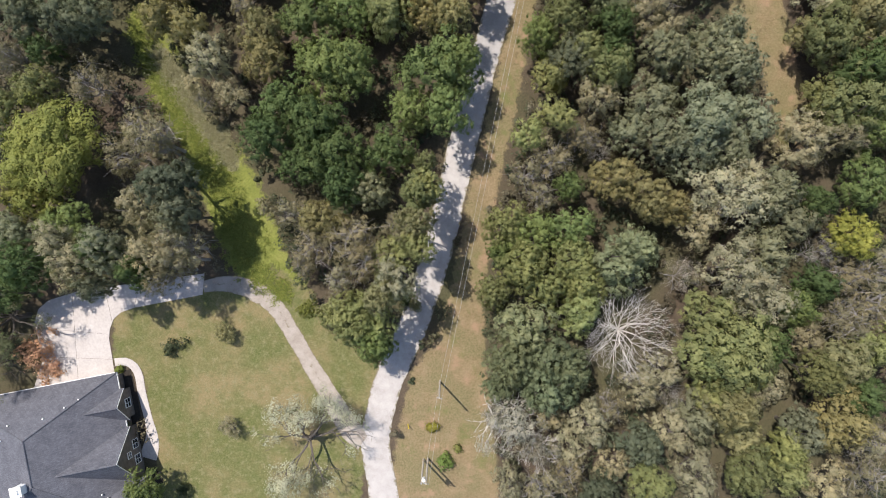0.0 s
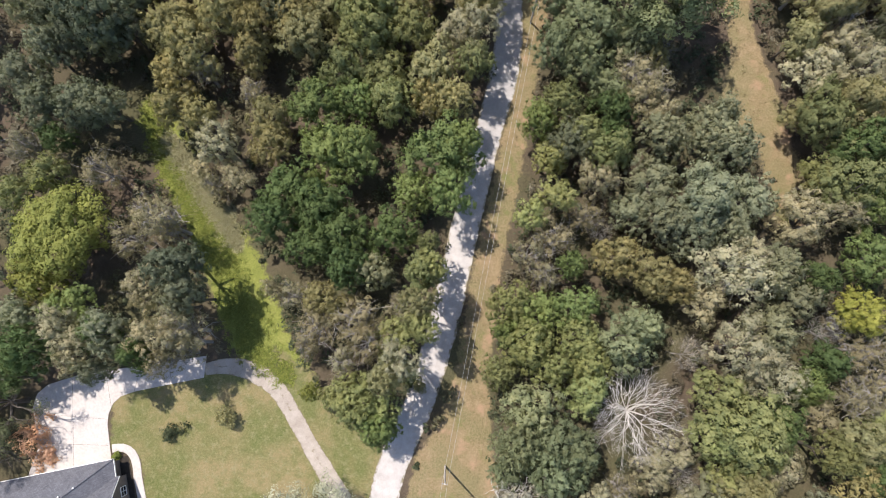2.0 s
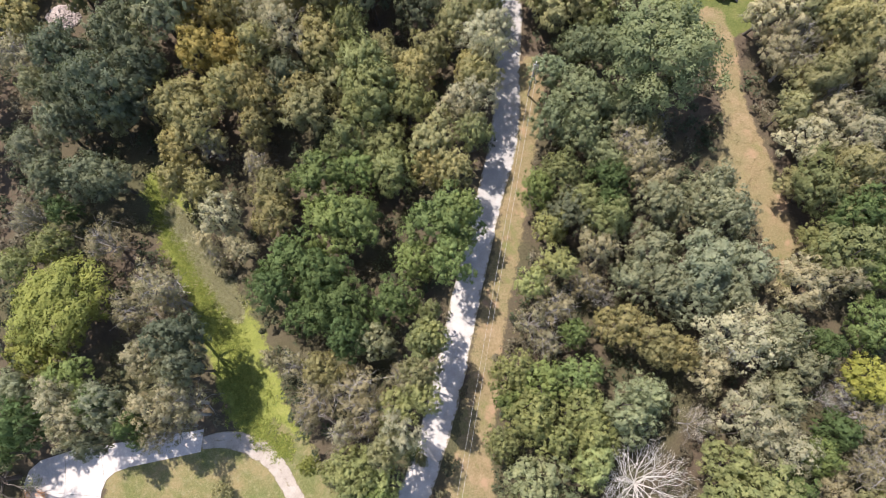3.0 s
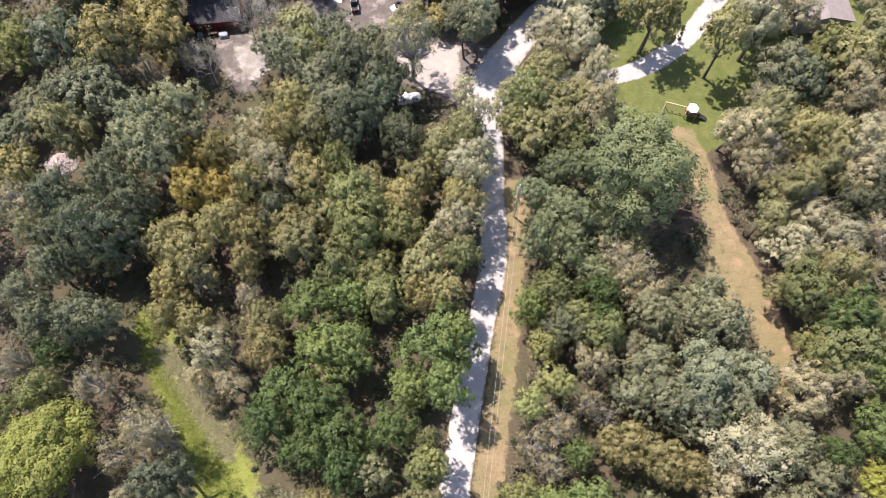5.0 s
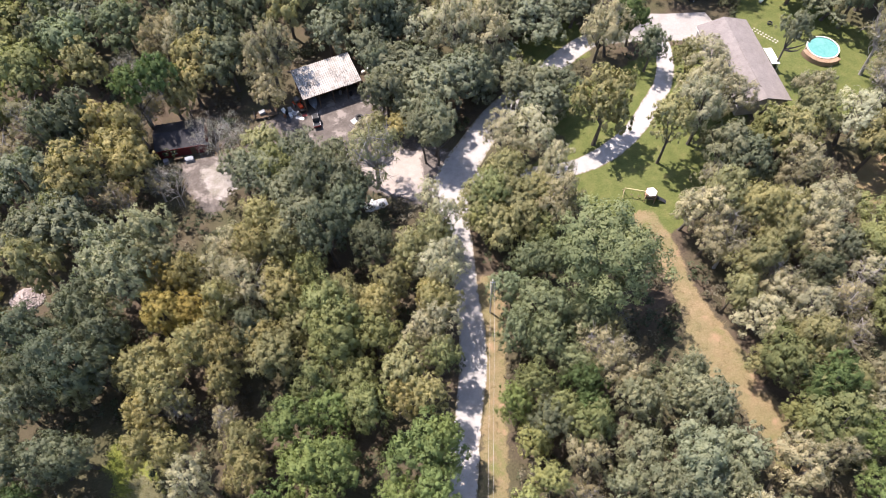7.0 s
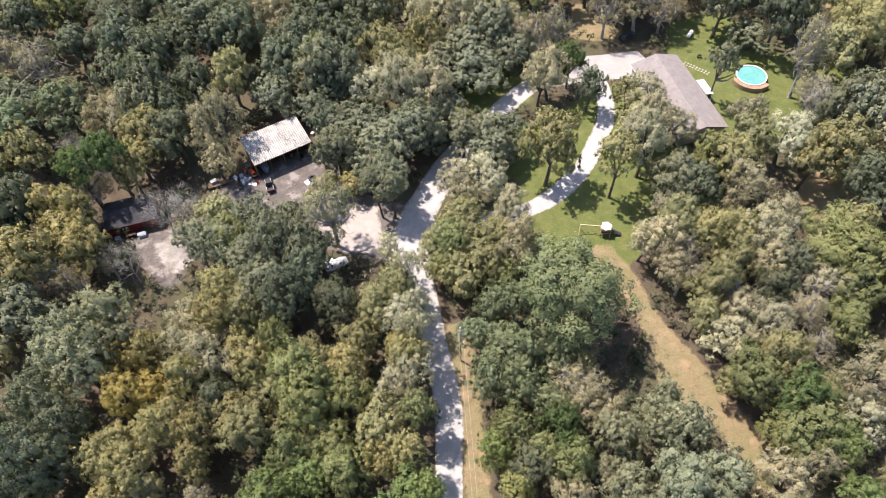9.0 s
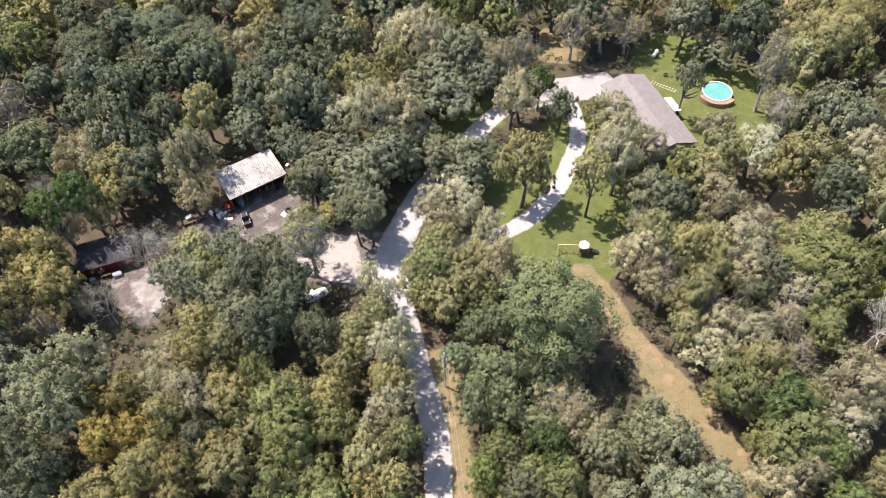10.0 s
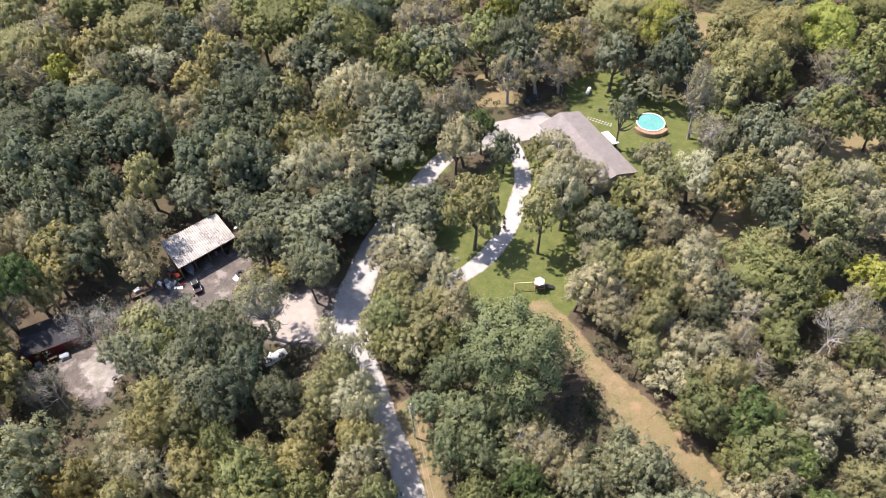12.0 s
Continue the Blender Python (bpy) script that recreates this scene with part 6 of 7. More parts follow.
def red_shed():
    ob = thing("shed", pose(-40.2, 99.2, 0, 0, 0, 2), "red plank shed with tree shade in its roof colour", "shed")
    w, d = 9.6, 6.4
    part("wall", Geo().box(-w / 2, -d / 2, -0.1, w / 2, d / 2, 2.7), RED, ob, "red plank walls with shade in their colour")
    for k in range(32):
        x = -w / 2 + w * (k + 0.5) / 32
        part("plank", Geo().box(x - 0.13, -d / 2 - 0.03, 0.0, x + 0.13, -d / 2 - 0.002, 2.66), RED, ob)
    for s in (-1, 1):
        g = Geo()
        p = [(-w / 2 - 0.3, s * (d / 2 + 0.4), 2.75), (w / 2 + 0.3, s * (d / 2 + 0.4), 2.75), (w / 2 + 0.3, 0, 4.0), (-w / 2 - 0.3, 0, 4.0)]
        slope(g, *(p if s < 0 else p[::-1]))
        part("roof", g, SHADED_ROOF, ob, "roof slope with tree shade in its colour")
    part("eave_board", Geo().box(-w / 2 - 0.3, -d / 2 - 0.44, 2.5, w / 2 + 0.3, -d / 2 - 0.38, 2.72), RED, ob)
    part("door", Geo().box(1.6, -d / 2 - 0.07, 0, 2.6, -d / 2 - 0.035, 2.05), DARKWOOD, ob, "dark timber door")
    win = part("window", Geo().box(-2.2, -d / 2 - 0.06, 1.0, -1.2, -d / 2 - 0.035, 1.8), GLASS, ob)
    part("frame", Geo().box(-2.3, -d / 2 - 0.075, 0.9, -1.1, -d / 2 - 0.062, 1.0).box(-2.3, -d / 2 - 0.075, 1.8, -1.1, -d / 2 - 0.062, 1.9), WHITE, win)
    for x, y, m, nm, lb in ((-43.6, 94.6, GREY, "storage_bin", "grey plastic storage bin beside the red shed"), (-41.0, 94.8, DARKWOOD, "workbench", "dark timber workbench by the red shed"), (-38.9, 94.4, TARP, "covered_pile", "tarp-covered pile by the shed")):
        o = thing(nm, pose(x, y, 0, 0, 0, 8), lb, nm.replace("_", " "))
        if nm == "workbench":
            part("top", Geo().box(-0.9, -0.35, 0.82, 0.9, 0.35, 0.88), m, o, bevel=0.01)
            for a, c in ((-0.8, -0.28), (0.8, -0.28), (-0.8, 0.28), (0.8, 0.28)):
                part("leg", Geo().box(a - 0.04, c - 0.04, 0, a + 0.04, c + 0.04, 0.82), m, o)
        elif nm == "storage_bin":
            part("bin", Geo().box(-0.45, -0.45, 0, 0.45, 0.45, 0.8), m, o, bevel=0.05)
            part("lid", Geo().box(-0.49, -0.49, 0.8, 0.49, 0.49, 0.88), m, o, bevel=0.03)
        else:
            rng = np.random.default_rng(3)
            g = Geo()
            for k in range(6):
                g.box(-0.6 + rng.uniform(-0.3, 0.3), -0.5 + rng.uniform(-0.2, 0.2), 0, 0.4 + rng.uniform(0, 0.5), 0.4 + rng.uniform(0, 0.3), rng.uniform(0.4, 0.9))
            part("cover", g, m, o, bevel=0.06)


# ---- pool, play set and garden things ----
def ring(g, r0, r1, z0, z1, n=48, a0=0.0, a1=2 * math.pi, cx=0.0, cy=0.0):
    for k in range(n):
        a, b = a0 + (a1 - a0) * k / n, a0 + (a1 - a0) * (k + 1) / n
        c = [(cx + r * math.cos(q), cy + r * math.sin(q)) for q in (a, b) for r in (r0, r1)]
        vs = [(*p, z) for z in (z0, z1) for p in c]
        g.add(vs, [(0, 1, 3, 2), (4, 6, 7, 5), (0, 4, 5, 1), (2, 3, 7, 6), (0, 2, 6, 4), (1, 5, 7, 3)])


def pool():
    ob = thing("swimming_pool", pose(98.6, 100.8, 0), "round above-ground pool with turquoise water", "pool")
    R = 3.35
    g = Geo()
    ring(g, R - 0.06, R, -0.05, 1.25)
    part("wall", g, WOOD, ob, "brown pool wall")
    g = Geo()
    ring(g, R - 0.10, R + 0.12, 1.25, 1.31)
    part("rim", g, WHITE, ob, "pale top rail")
    g = Geo()
    g.prism([(math.cos(2 * math.pi * k / 48) * (R - 0.07), math.sin(2 * math.pi * k / 48) * (R - 0.07)) for k in range(48)], 0.0, 1.12)
    part("water", g, WATER, ob, "turquoise water surface")
    for k in range(16):
        a = 2 * math.pi * k / 16
        part("upright", Geo().box(R + 0.002, -0.07, -0.05, R + 0.08, 0.07, 1.25, Matrix.Rotation(a, 4, "Z")), WHITE, ob)
    deck = thing("pool_deck", pose(98.6, 100.8, 0), "weathered timber deck wrapped round the pool", "deck")
    a0, a1 = radians(178), radians(300)
    for k in range(26):
        a = a0 + (a1 - a0) * (k + 0.5) / 26
        m = Matrix.Rotation(a, 4, "Z")
        part("board", Geo().box(R + 0.13, -0.165, 1.12, R + 1.25, 0.165, 1.17, m), WOOD, deck)
    for k in range(13):
        a = a0 + (a1 - a0) * k / 12
        m = Matrix.Rotation(a, 4, "Z")
        part("post", Geo().box(R + 1.1, -0.05, -0.1, R + 1.2, 0.05, 1.12, m), DARKWOOD, deck)
    g = Geo()
    ring(g, R + 1.2, R + 1.23, 0.06, 1.08, 24, a0, a1)
    part("skirt", g, WOOD, deck, "brown timber skirt")


def play_set():
    ob = thing("play_set", pose(49.2, 69.2, 0, 0, 0, 158), "timber play tower with white roof and swing beam", "play set")
    for x in (-0.9, 0.9):
        for y in (-0.9, 0.9):
            part("post", Geo().box(x - 0.06, y - 0.06, -0.1, x + 0.06, y + 0.06, 2.6), WOOD, ob)
    part("platform", Geo().box(-1, -1, 1.3, 1, 1, 1.38), WOOD, ob)
    for y in (-0.95, 0.95):
        part("rail", Geo().box(-0.9, y - 0.03, 1.9, 0.9, y + 0.03, 2.0), WOOD, ob)
    for k in range(6):
        g = Geo()
        p, q = (Vector((1.12 * math.cos(math.pi / 3 * j + 0.3), 1.12 * math.sin(math.pi / 3 * j + 0.3), 2.5)) for j in (k, k + 1))
        slope(g, p, q, Vector((0, 0, 3.35)), None, 0.05)
        part("roof", g, WHITE, ob, "white canopy panel")
    part("wall_panel", Geo().box(-0.95, 0.84, 1.38, 0.95, 0.9, 2.1), DARKPAINT, ob, "dark side panel")
    part("wall_panel", Geo().box(-0.9, -0.95, 1.38, -0.84, 0.95, 2.1), DARKPAINT, ob, "dark side panel")
    part("swing_beam", Geo().box(0.9, -0.08, 2.2, 5.0, 0.08, 2.36), PINE, ob, "pale pine swing beam")
    for s in (-1, 1):
        part("leg", Geo().tube([(4.9, 0, 2.3), (5.1, s * 1.3, -0.1)], [0.075, 0.075], 6), PINE, ob)
    part("brace", Geo().tube([(5.0, -0.75, 0.95), (5.0, 0.75, 0.95)], [0.04, 0.04], 6), WOOD, ob)
    for x in (2.0, 3.4):
        sw = part("swing", Geo().box(x - 0.22, -0.1, 0.5, x + 0.22, 0.1, 0.54), DARKWOOD, ob, "dark swing seat")
        for dx in (-0.2, 0.2):
            part("chain", Geo().tube([(x + dx, 0, 0.5), (x + dx, 0, 2.2)], [0.012, 0.012], 4), GREY, sw)
    g = Geo()
    slope(g, (-1.0, -0.4, 1.35), (-3.2, -0.4, 0.2), (-3.2, 0.4, 0.2), (-1.0, 0.4, 1.35), 0.05)
    part("slide", g, DARKPAINT, ob, "dark plastic slide")


def gas_tank():
    ob = thing("gas_tank", pose(92.4, 118.8, 0, 0, 0, 40), "white domed-end gas tank on short legs", "gas tank")
    pts = [(-1.35, 0, 0.75), (-1.28, 0, 0.75), (-1.05, 0, 0.75), (1.05, 0, 0.75), (1.28, 0, 0.75), (1.35, 0, 0.75)]
    part("tank", Geo().tube(pts, [0.05, 0.33, 0.47, 0.47, 0.33, 0.05], 16), WHITE, ob, smooth=True)
    part("hood", Geo().tube([(0, 0, 1.2), (0, 0, 1.36)], [0.2, 0.18], 10), WHITE, ob)
    for x in (-0.8, 0.8):
        part("foot", Geo().box(x - 0.08, -0.35, -0.05, x + 0.08, 0.35, 0.36), GREY, ob)


def fire_pit():
    ob = thing("fire_pit", pose(91.0, 111.0, 0), "dark metal fire bowl on the grass", "fire pit")
    g = Geo()
    ring(g, 0.42, 0.55, 0.25, 0.6, 18)
    part("bowl", g, DARKPAINT, ob)
    for k in range(3):
        a = k * 2.094
        part("leg", Geo().tube([(0.45 * math.cos(a), 0.45 * math.sin(a), 0.3), (0.55 * math.cos(a), 0.55 * math.sin(a), -0.05)], [0.03, 0.03], 5), DARKPAINT, ob)


# ---- vehicles and clutter by the barn ----
def wheel_part(parent, x, y, r, w):
    tyre = part("wheel", Geo().tube([(x, y - w / 2, r), (x, y - w / 2 + 0.04, r), (x, y + w / 2 - 0.04, r), (x, y + w / 2, r)], [r * 0.85, r, r, r * 0.85], 16), BLACK, parent, "black tyre")
    part("rim", Geo().tube([(x, y - w / 2 - 0.006, r), (x, y + w / 2 + 0.006, r)], [r * 0.55, r * 0.55], 12), SILVER, tyre)


def profile(g, outline, half, taper=0.0):
    """A body from a side outline (x, z), across 2*half, drawn in towards the top."""
    zs = [p[1] for p in outline]
    lo, hi = min(zs), max(zs)
    n = len(outline)
    vs = [(x, s * half * (1 - taper * (z - lo) / (hi - lo)), z) for s in (-1, 1) for x, z in outline]
    g.add(vs, [tuple(range(n)), tuple(range(2 * n - 1, n - 1, -1))] + [(i, n + i, n + (i + 1) % n, (i + 1) % n) for i in range(n)])
    return g


def utility_truck():
    ob = thing("utility_vehicle", pose(-12.85, 100.1, 0, 0, 0, 95), "silver and black open-bed utility vehicle", "vehicle")
    part("chassis", Geo().box(-1.85, -0.62, 0.32, 1.85, 0.62, 0.55), DARKPAINT, ob, bevel=0.05)
    part("bonnet", profile(Geo(), [(0.7, 0.5), (1.9, 0.5), (1.9, 0.85), (0.75, 1.05)], 0.7, 0.1), DARKPAINT, ob, bevel=0.05)
    part("cab", profile(Geo(), [(-0.55, 0.55), (0.75, 0.55), (0.75, 1.05), (0.45, 1.72), (-0.5, 1.75)], 0.72, 0.12), GLASS, ob, "dark glazed cab")
    part("roof", Geo().box(-0.55, -0.66, 1.74, 0.48, 0.66, 1.80), BLACK, ob, bevel=0.02)
    part("bed", Geo().box(-2.0, -0.74, 0.6, -0.6, 0.74, 0.68), DARKPAINT, ob, "black load bed")
    for y in (-0.74, 0.68):
        part("bed_side", Geo().box(-2.0, y, 0.68, -0.6, y + 0.06, 1.05), SILVER, ob, "silver bed side")
    part("tailgate", Geo().box(-2.05, -0.74, 0.62, -2.0, 0.74, 1.05), RED, ob, "dull red tailgate")
    for y in (-0.62, 0.56):
        part("roof_rail", Geo().box(-0.55, y, 1.80, 0.48, y + 0.06, 1.86), SILVER, ob, "silver roof rail", bevel=0.01)
    part("windscreen_frame", Geo().box(0.44, -0.66, 1.68, 0.52, 0.66, 1.74), SILVER, ob, "silver screen frame")
    for x in (-1.3, 1.25):
        for y in (-0.66, 0.66):
            wheel_part(ob, x, y, 0.36, 0.24)
    for y in (-0.5, 0.5):
        part("headlight", Geo().box(1.9, y - 0.1, 0.66, 1.93, y + 0.1, 0.78), WHITE, ob)


def tractor():
    ob = thing("tractor", pose(-16.2, 105.0, 0, 0, 0, -60), "orange compact tractor with black tyres", "tractor")
    part("hood", profile(Geo(), [(0.1, 0.6), (1.5, 0.6), (1.5, 1.2), (0.1, 1.35)], 0.4, 0.15), ORANGE, ob, bevel=0.05)
    part("seat", Geo().box(-0.75, -0.25, 1.0, -0.3, 0.25, 1.1).box(-0.8, -0.25, 1.1, -0.7, 0.25, 1.5), BLACK, ob, bevel=0.03)
    part("canopy", Geo().box(-1.0, -0.6, 2.1, 0.3, 0.6, 2.18), DARKPAINT, ob, "dark sun canopy", bevel=0.03)
    for y in (-0.5, 0.5):
        part("canopy_post", Geo().box(-0.95, y - 0.03, 0.9, -0.89, y + 0.03, 2.1), BLACK, ob)
        part("fender", Geo().box(-1.1, y * 1.5 - 0.15, 1.15, -0.2, y * 1.5 + 0.15, 1.22), ORANGE, ob, bevel=0.02)
    part("frame", Geo().box(-0.9, -0.25, 0.4, 1.45, 0.25, 0.6), DARKPAINT, ob)
    for x, r, w in ((-0.65, 0.62, 0.3), (1.15, 0.4, 0.22)):
        for y in (-0.72, 0.72):
            wheel_part(ob, x, y, r, w)


def boat():
    ob = thing("boat", pose(-13.1, 104.9, 0, 0, 0, -78), "small grey boat under a blue-grey cover on a trailer", "boat")
    hull, top = [], []
    for x, w in ((-1.6, 0.75), (-0.6, 0.85), (0.6, 0.75), (1.4, 0.42), (1.9, 0.04)):
        hull.append((x, w))
    g = Geo()
    vs = [(x, s * w * k, z) for x, w in hull for s, k, z in ((-1, 1, 1.15), (-1, 0.6, 0.6), (1, 0.6, 0.6), (1, 1, 1.15))]
    n = len(hull)
    g.add(vs, [(i * 4 + k, i * 4 + k + 1, i * 4 + 5 + k, i * 4 + 4 + k) for i in range(n - 1) for k in range(3)] + [(3, 2, 1, 0)])
    part("hull", g, GREY, ob, "grey boat hull")
    g = Geo()
    vs = [p for x, w in hull for p in ((x, -w - 0.03, 1.14), (x, 0, 1.45 - 0.06 * abs(x)), (x, w + 0.03, 1.14))]
    g.add(vs, [(i * 3 + k, i * 3 + 3 + k, i * 3 + 4 + k, i * 3 + 1 + k) for i in range(n - 1) for k in range(2)] + [(0, 1, 2)])
    part("cover", g, TARP, ob, "blue-grey boat cover")
    part("trailer_frame", Geo().box(-1.5, -0.4, 0.45, 2.6, -0.32, 0.55).box(-1.5, 0.32, 0.45, 2.6, 0.4, 0.55), DARKPAINT, ob)
    for y in (-0.8, 0.8):
        wheel_part(ob, -0.5, y, 0.3, 0.18)


def flat_trailer():
    ob = thing("trailer", pose(-23.2, 103.8, 0, 0, 0, 8), "dark low flatbed trailer loaded with gear", "trailer")
    part("frame", Geo().box(-2.4, -1.0, 0.5, 2.4, 1.0, 0.62), DARKPAINT, ob, bevel=0.02)
    for k in range(9):
        y = -0.9 + k * 0.225
        part("deck_board", Geo().box(-2.35, y - 0.1, 0.62, 2.35, y + 0.1, 0.66), DARKWOOD, ob)
    part("tongue", Geo().tube([(2.4, -0.5, 0.55), (3.6, 0, 0.5), (2.4, 0.5, 0.55)], [0.05, 0.05, 0.05], 6), DARKPAINT, ob)
    part("headboard", Geo().box(-2.4, -1.0, 0.66, -2.32, 1.0, 1.3), DARKPAINT, ob)
    for x in (-0.5, 0.4):
        for y in (-1.12, 1.12):
            wheel_part(ob, x, y, 0.34, 0.2)
    box = thing("tool_crate", pose(-23.9, 103.9, 0.66, 0, 0, 20), "blue-grey tool crate on the flatbed", "crate")
    part("body", Geo().box(-0.6, -0.4, 0, 0.6, 0.4, 0.6), TARP, box, bevel=0.03)
    part("lid", Geo().box(-0.63, -0.43, 0.6, 0.63, 0.43, 0.68), GREY, box, bevel=0.02)


def clutter():
    rng = np.random.default_rng(5)
    ob = thing("rubber_ring", pose(-3.9, 99.6, 0), "old dark tractor tyre lying on pale dirt", "tyre")
    g = Geo()
    ring(g, 0.45, 0.85, 0.05, 0.42, 24)
    part("tread", g, BLACK, ob)
    g = Geo()
    ring(g, 0.40, 0.5, 0.0, 0.46, 24)
    part("bead", g, BLACK, ob)
    for x, y, a, m, lb in ((-18.2, 104.3, 10, GREY, "grey discarded appliance in the yard"), (-18.0, 102.4, 30, WHITE, "white narrow discarded appliance in the yard"), (-16.6, 103.3, 60, SILVER, "dented silver appliance in the yard"), (-17.2, 102.9, 15, GREY, "grey metal drum box in the yard"), (-15.4, 103.4, 110, BLACK, "black plastic box in the yard"),
                           (-0.6, 113.6, 20, WHITE, "white discarded appliance behind the barn"), (-1.8, 112.4, 50, WHITE, "white box behind the barn"), (-5.1, 78.0, 12, WHITE, "white covered box under the trees"), (-3.4, 77.6, 40, WHITE, "white covered box under the trees"), (-2.2, 77.2, 75, SILVER, "pale metal box under the trees")):
        o = thing("discarded_box", pose(x, y, 0, 0, 0, a), lb, "junk", "scattered junk")
        w, d, h = rng.uniform(0.22, 0.42), rng.uniform(0.25, 0.6), rng.uniform(0.3, 0.8)
        part("body", Geo().box(-w, -d, 0, w, d, h), m, o, bevel=0.04)
        part("top", Geo().box(-w * 1.02, -d * 1.02, h, w * 1.02, d * 1.02, h + 0.05), m, o, bevel=0.015)
    # scrap by the barn corner: drums, bent sheets and boards
    def drum(x, y, turn, material, label):
        o = thing("drum", pose(x, y, 0, 0, 0, turn), label, "drum", "scattered junk")
        part("barrel", Geo().tube([(0, 0, 0), (0, 0, 0.03), (0, 0, 0.45), (0, 0, 0.86), (0, 0, 0.88)], [0.28, 0.29, 0.30, 0.29, 0.28], 14), material, o, smooth=False)
        for z in (0.28, 0.58):
            part("hoop", Geo().tube([(0, 0, z), (0, 0, z + 0.04)], [0.315, 0.315], 14), material, o)

    def sheet(x, y, turn, tilt, w, d, material, label):
        o = thing("scrap_sheet", pose(x, y, 0.0, tilt, 0, turn), label, "junk", "scattered junk")
        part("panel", Geo().box(-w, -d, 0.02, w, d, 0.06), material, o, bevel=0.01)
        part("folded_edge", Geo().box(-w, d - 0.05, 0.06, w, d, 0.18), material, o)

    drum(-18.9, 103.4, 0, BLACK, "black steel drum in the barn yard")
    drum(-19.3, 102.6, 30, RUST, "rusty steel drum in the barn yard")
    drum(-7.2, 107.2, 0, GREY, "grey steel drum under the barn roof")
    drum(-5.0, 106.4, 0, BLACK, "black steel drum under the barn roof")
    sheet(-17.9, 103.6, 40, 12, 0.7, 0.45, WHITE, "bent white metal sheet on the dirt")
    sheet(-16.3, 101.8, -25, 8, 0.9, 0.3, SILVER, "dented silver metal sheet on the dirt")
    sheet(-18.6, 101.7, 80, 6, 0.8, 0.5, DARKPAINT, "dark metal panel on the dirt")
    sheet(-15.2, 102.4, 15, 10, 0.5, 0.35, RED, "dull red metal panel on the dirt")
    sheet(-19.6, 104.4, -60, 14, 0.8, 0.5, WHITE, "white roofing offcut leaning in the yard")
    sheet(-4.9, 99.0, 35, 5, 0.7, 0.6, WHITE, "white board lying beside the old tyre")
    # rubble heap
    heap = Geo()
    for k in range(700):
        a, q = rng.uniform(0, 6.28), math.sqrt(rng.random())
        x, y = math.cos(a) * q * 3.0, math.sin(a) * q * 2.4
        z = 1.3 * (1 - q ** 1.5) * rng.uniform(0.75, 1)
        s = rng.uniform(0.10, 0.30)
        m = Matrix.Translation((x, y, z)) @ Euler(rng.uniform(0, 6, 3)).to_matrix().to_4x4()
        heap.box(-s, -s * 0.7, -s * 0.5, s, s * 0.7, s * 0.5, m)
    ob = part("rubble_heap", heap, RUBBLE)
    ob.matrix_basis = pose(-67.2, 67.2, 0)
    tagged(ob, "heap of pale pinkish broken stone in the woods", "rubble", kind="stuff")
    # marker post and fallen limbs
    ob = thing("marker_post", pose(-5.6, -28.0, 0, 12, 8, 0), "yellow plastic cable marker post in dry grass", "post")
    part("shaft", Geo().box(-0.06, -0.04, -0.2, 0.06, 0.04, 1.5), YELLOW, ob, bevel=0.01)
    part("cap", Geo().box(-0.07, -0.05, 1.5, 0.07, 0.05, 1.56), YELLOW, ob)


def covered_pile(x, y, turn):
    """A long heap under a creased white sheet."""
    ob = thing("covered_pile", pose(x, y, 0, 0, 0, turn), "white sheet drawn over a long pile under oaks", "pile")
    g, nx, ny = Geo(), 19, 9
    vs = []
    for i in range(nx):
        for j in range(ny):
            u, v = i / (nx - 1) * 2 - 1, j / (ny - 1) * 2 - 1
            z = 1.25 * max(0.0, 1 - abs(u) ** 5) * max(0.0, 1 - abs(v) ** 3) * (1 + 0.18 * jitter(u * 3, v * 3)) + 0.05 * jitter(u * 9 + 5, v * 9)
            vs.append((u * 2.3, v * 1.0, max(z, -0.02)))
    g.add(vs, [(i * ny + j, (i + 1) * ny + j, (i + 1) * ny + j + 1, i * ny + j + 1) for i in range(nx - 1) for j in range(ny - 1)])
    part("sheet", g, WHITE, ob, "creased white sheet", smooth=True)
    for k in range(4):
        part("weight", Geo().box(-1.9 + k * 1.25, -1.12, -0.02, -1.6 + k * 1.25, -0.92, 0.16), DARKWOOD, ob, "timber offcut holding the sheet down")


def car():
    ob = thing("car", pose(77.7, 122.6, 0, 0, 0, 20), "dark parked estate car in tree shade", "car")
    part("body", profile(Geo(), [(-2.2, 0.35), (2.2, 0.35), (2.25, 0.75), (1.2, 0.95), (-2.2, 0.98)], 0.9, 0.08), DARKPAINT, ob, bevel=0.06)
    part("cabin", profile(Geo(), [(-2.0, 0.95), (1.1, 0.95), (0.4, 1.45), (-1.7, 1.48)], 0.8, 0.2), GLASS, ob, bevel=0.05)
    part("roof", Geo().box(-1.6, -0.6, 1.46, 0.35, 0.6, 1.5), DARKPAINT, ob, bevel=0.015)
    for x in (-1.35, 1.4):
        for y in (-0.82, 0.82):
            wheel_part(ob, x, y, 0.33, 0.22)


# ---- power line ----
POLES = [(-2.4, -33.4, 12.2), (-0.5, -21.1, 12.6), (14.4, 50.8, 12.0)]


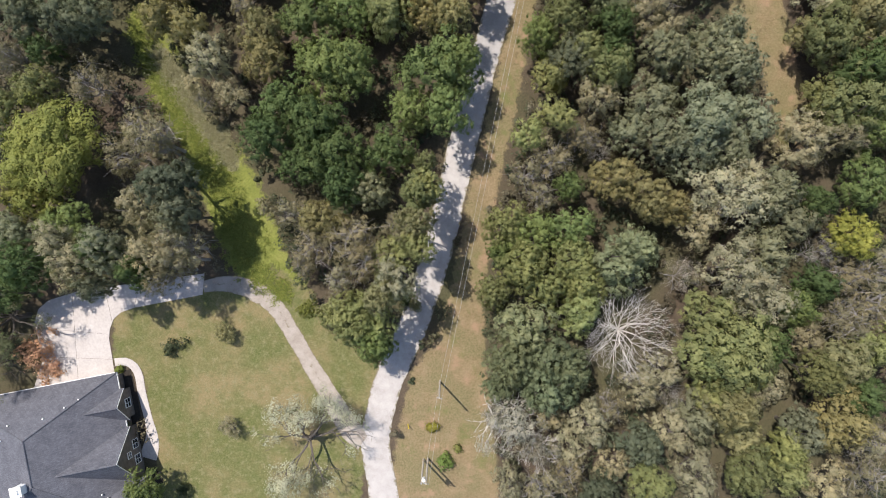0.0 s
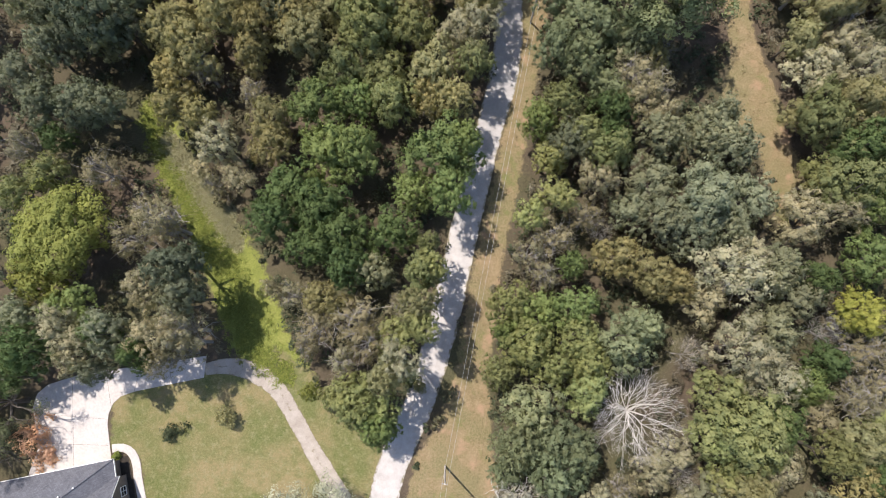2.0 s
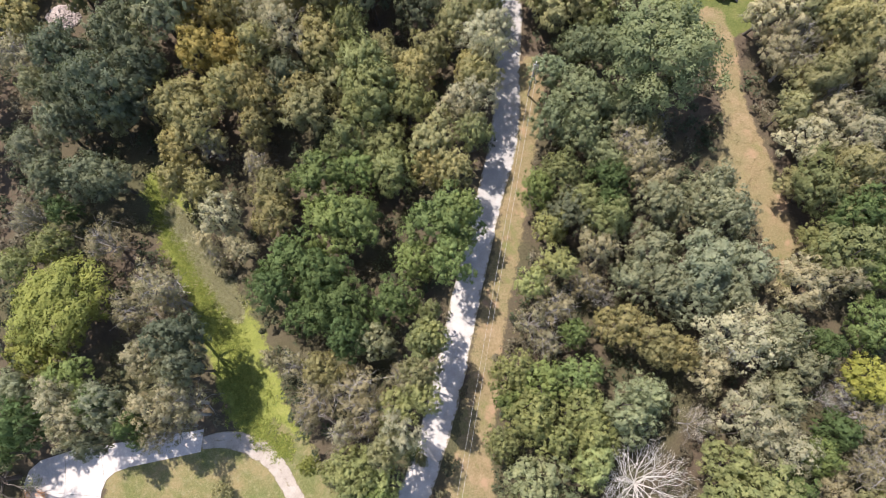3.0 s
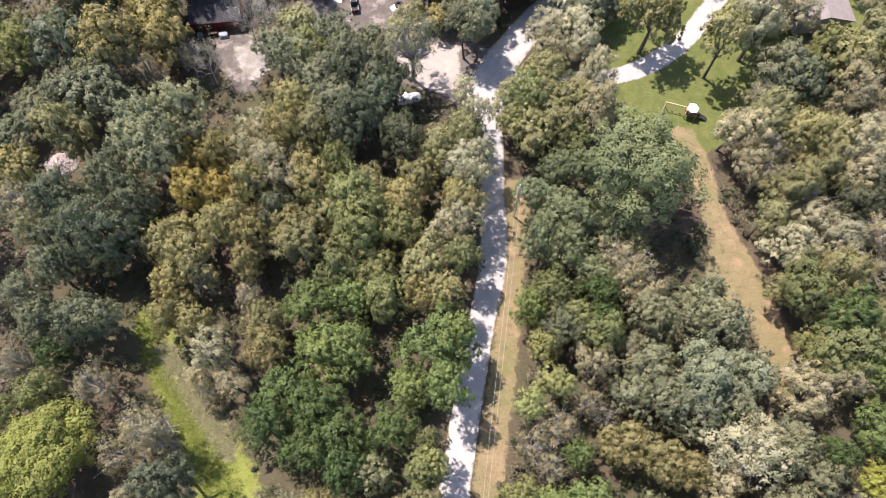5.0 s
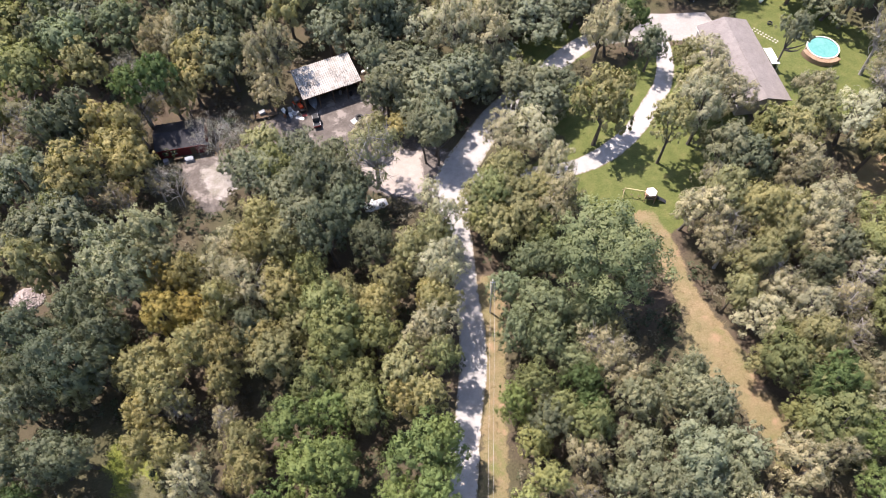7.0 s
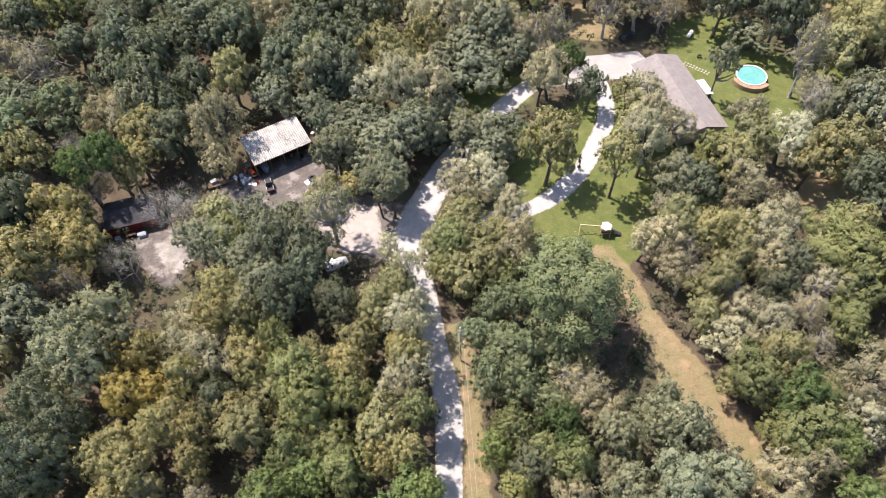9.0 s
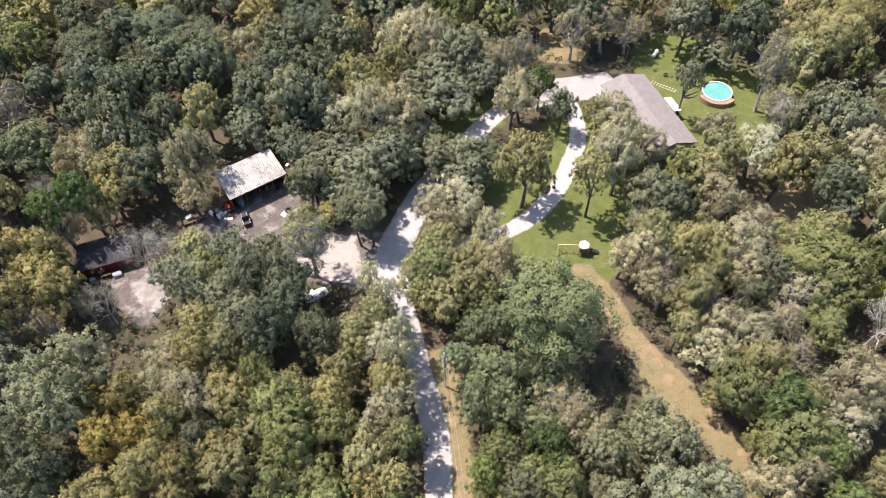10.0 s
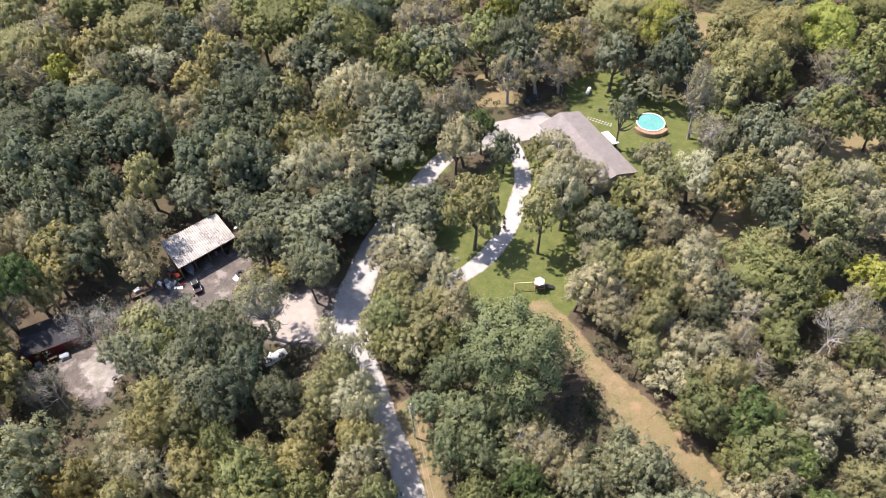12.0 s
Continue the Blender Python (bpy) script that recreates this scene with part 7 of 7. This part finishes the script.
def utility_pole(x, y, h, turn, transformer=False):
    ob = thing("utility_pole", pose(x, y, 0, 0, 0, turn), "grey timber utility pole with a small bracket" if not transformer else "grey timber utility pole carrying a white transformer can", "utility pole", "power line poles")
    part("shaft", Geo().tube([(0, 0, -0.5), (0, 0, h * 0.5), (0, 0, h)], [0.16, 0.14, 0.11], 10), POLEWOOD, ob)
    arm = part("bracket", Geo().box(-0.4, -0.2, h - 0.75, 0.4, -0.1, h - 0.66), GREY, ob)
    for dx in (-0.35, 0.35):
        part("insulator", Geo().tube([(dx, -0.15, h - 0.62), (dx, -0.15, h - 0.4)], [0.06, 0.035], 8), GREY, arm)
    if transformer:
        can = part("transformer", Geo().tube([(-0.42, 0, h - 2.2), (-0.42, 0, h - 1.25), (-0.42, 0, h - 1.2)], [0.27, 0.27, 0.1], 14), WHITE, ob, "white transformer can")
        part("bushing", Geo().tube([(-0.42, 0, h - 1.2), (-0.42, 0, h - 0.95)], [0.05, 0.03], 6), GREY, can)


def power_line():
    for k, (x, y, h) in enumerate(POLES):
        utility_pole(x, y, h, -12, k == 0)
    x, y, h = -3.1, -33.6, 11.4
    ob = thing("utility_pole", pose(x, y, 0), "bare grey timber stub pole beside the transformer pole", "utility pole", "power line poles")
    part("shaft", Geo().tube([(0, 0, -0.5), (0, 0, h)], [0.17, 0.12], 10), POLEWOOD, ob)
    part("cap", Geo().tube([(0, 0, h), (0, 0, h + 0.06)], [0.14, 0.11], 10), GREY, ob)
    u = Vector((math.cos(radians(-12)), math.sin(radians(-12)), 0))
    for a, b in zip(POLES, POLES[1:]):
        for dx in (-0.35, 0.35):
            pts = []
            for k in range(17):
                t = k / 16
                p = Vector(a).lerp(Vector(b), t) + u * dx
                p.z += -0.4 - 1.2 * math.sin(math.pi * t) * (Vector(b) - Vector(a)).length / 75
                pts.append(p)
            tagged(part("overhead_cable", Geo().tube(pts, [0.014] * 17, 5), WIRE), "grey overhead power cable between timber poles", "cable", "power line cables")


big_house()
long_house()
barn()
red_shed()
pool()
play_set()
gas_tank()
fire_pit()
utility_truck()
tractor()
boat()
flat_trailer()
clutter()
car()
power_line()
WILD = wild_material()
build_wild()
covered_pile(-2.9, 76.8, 12)
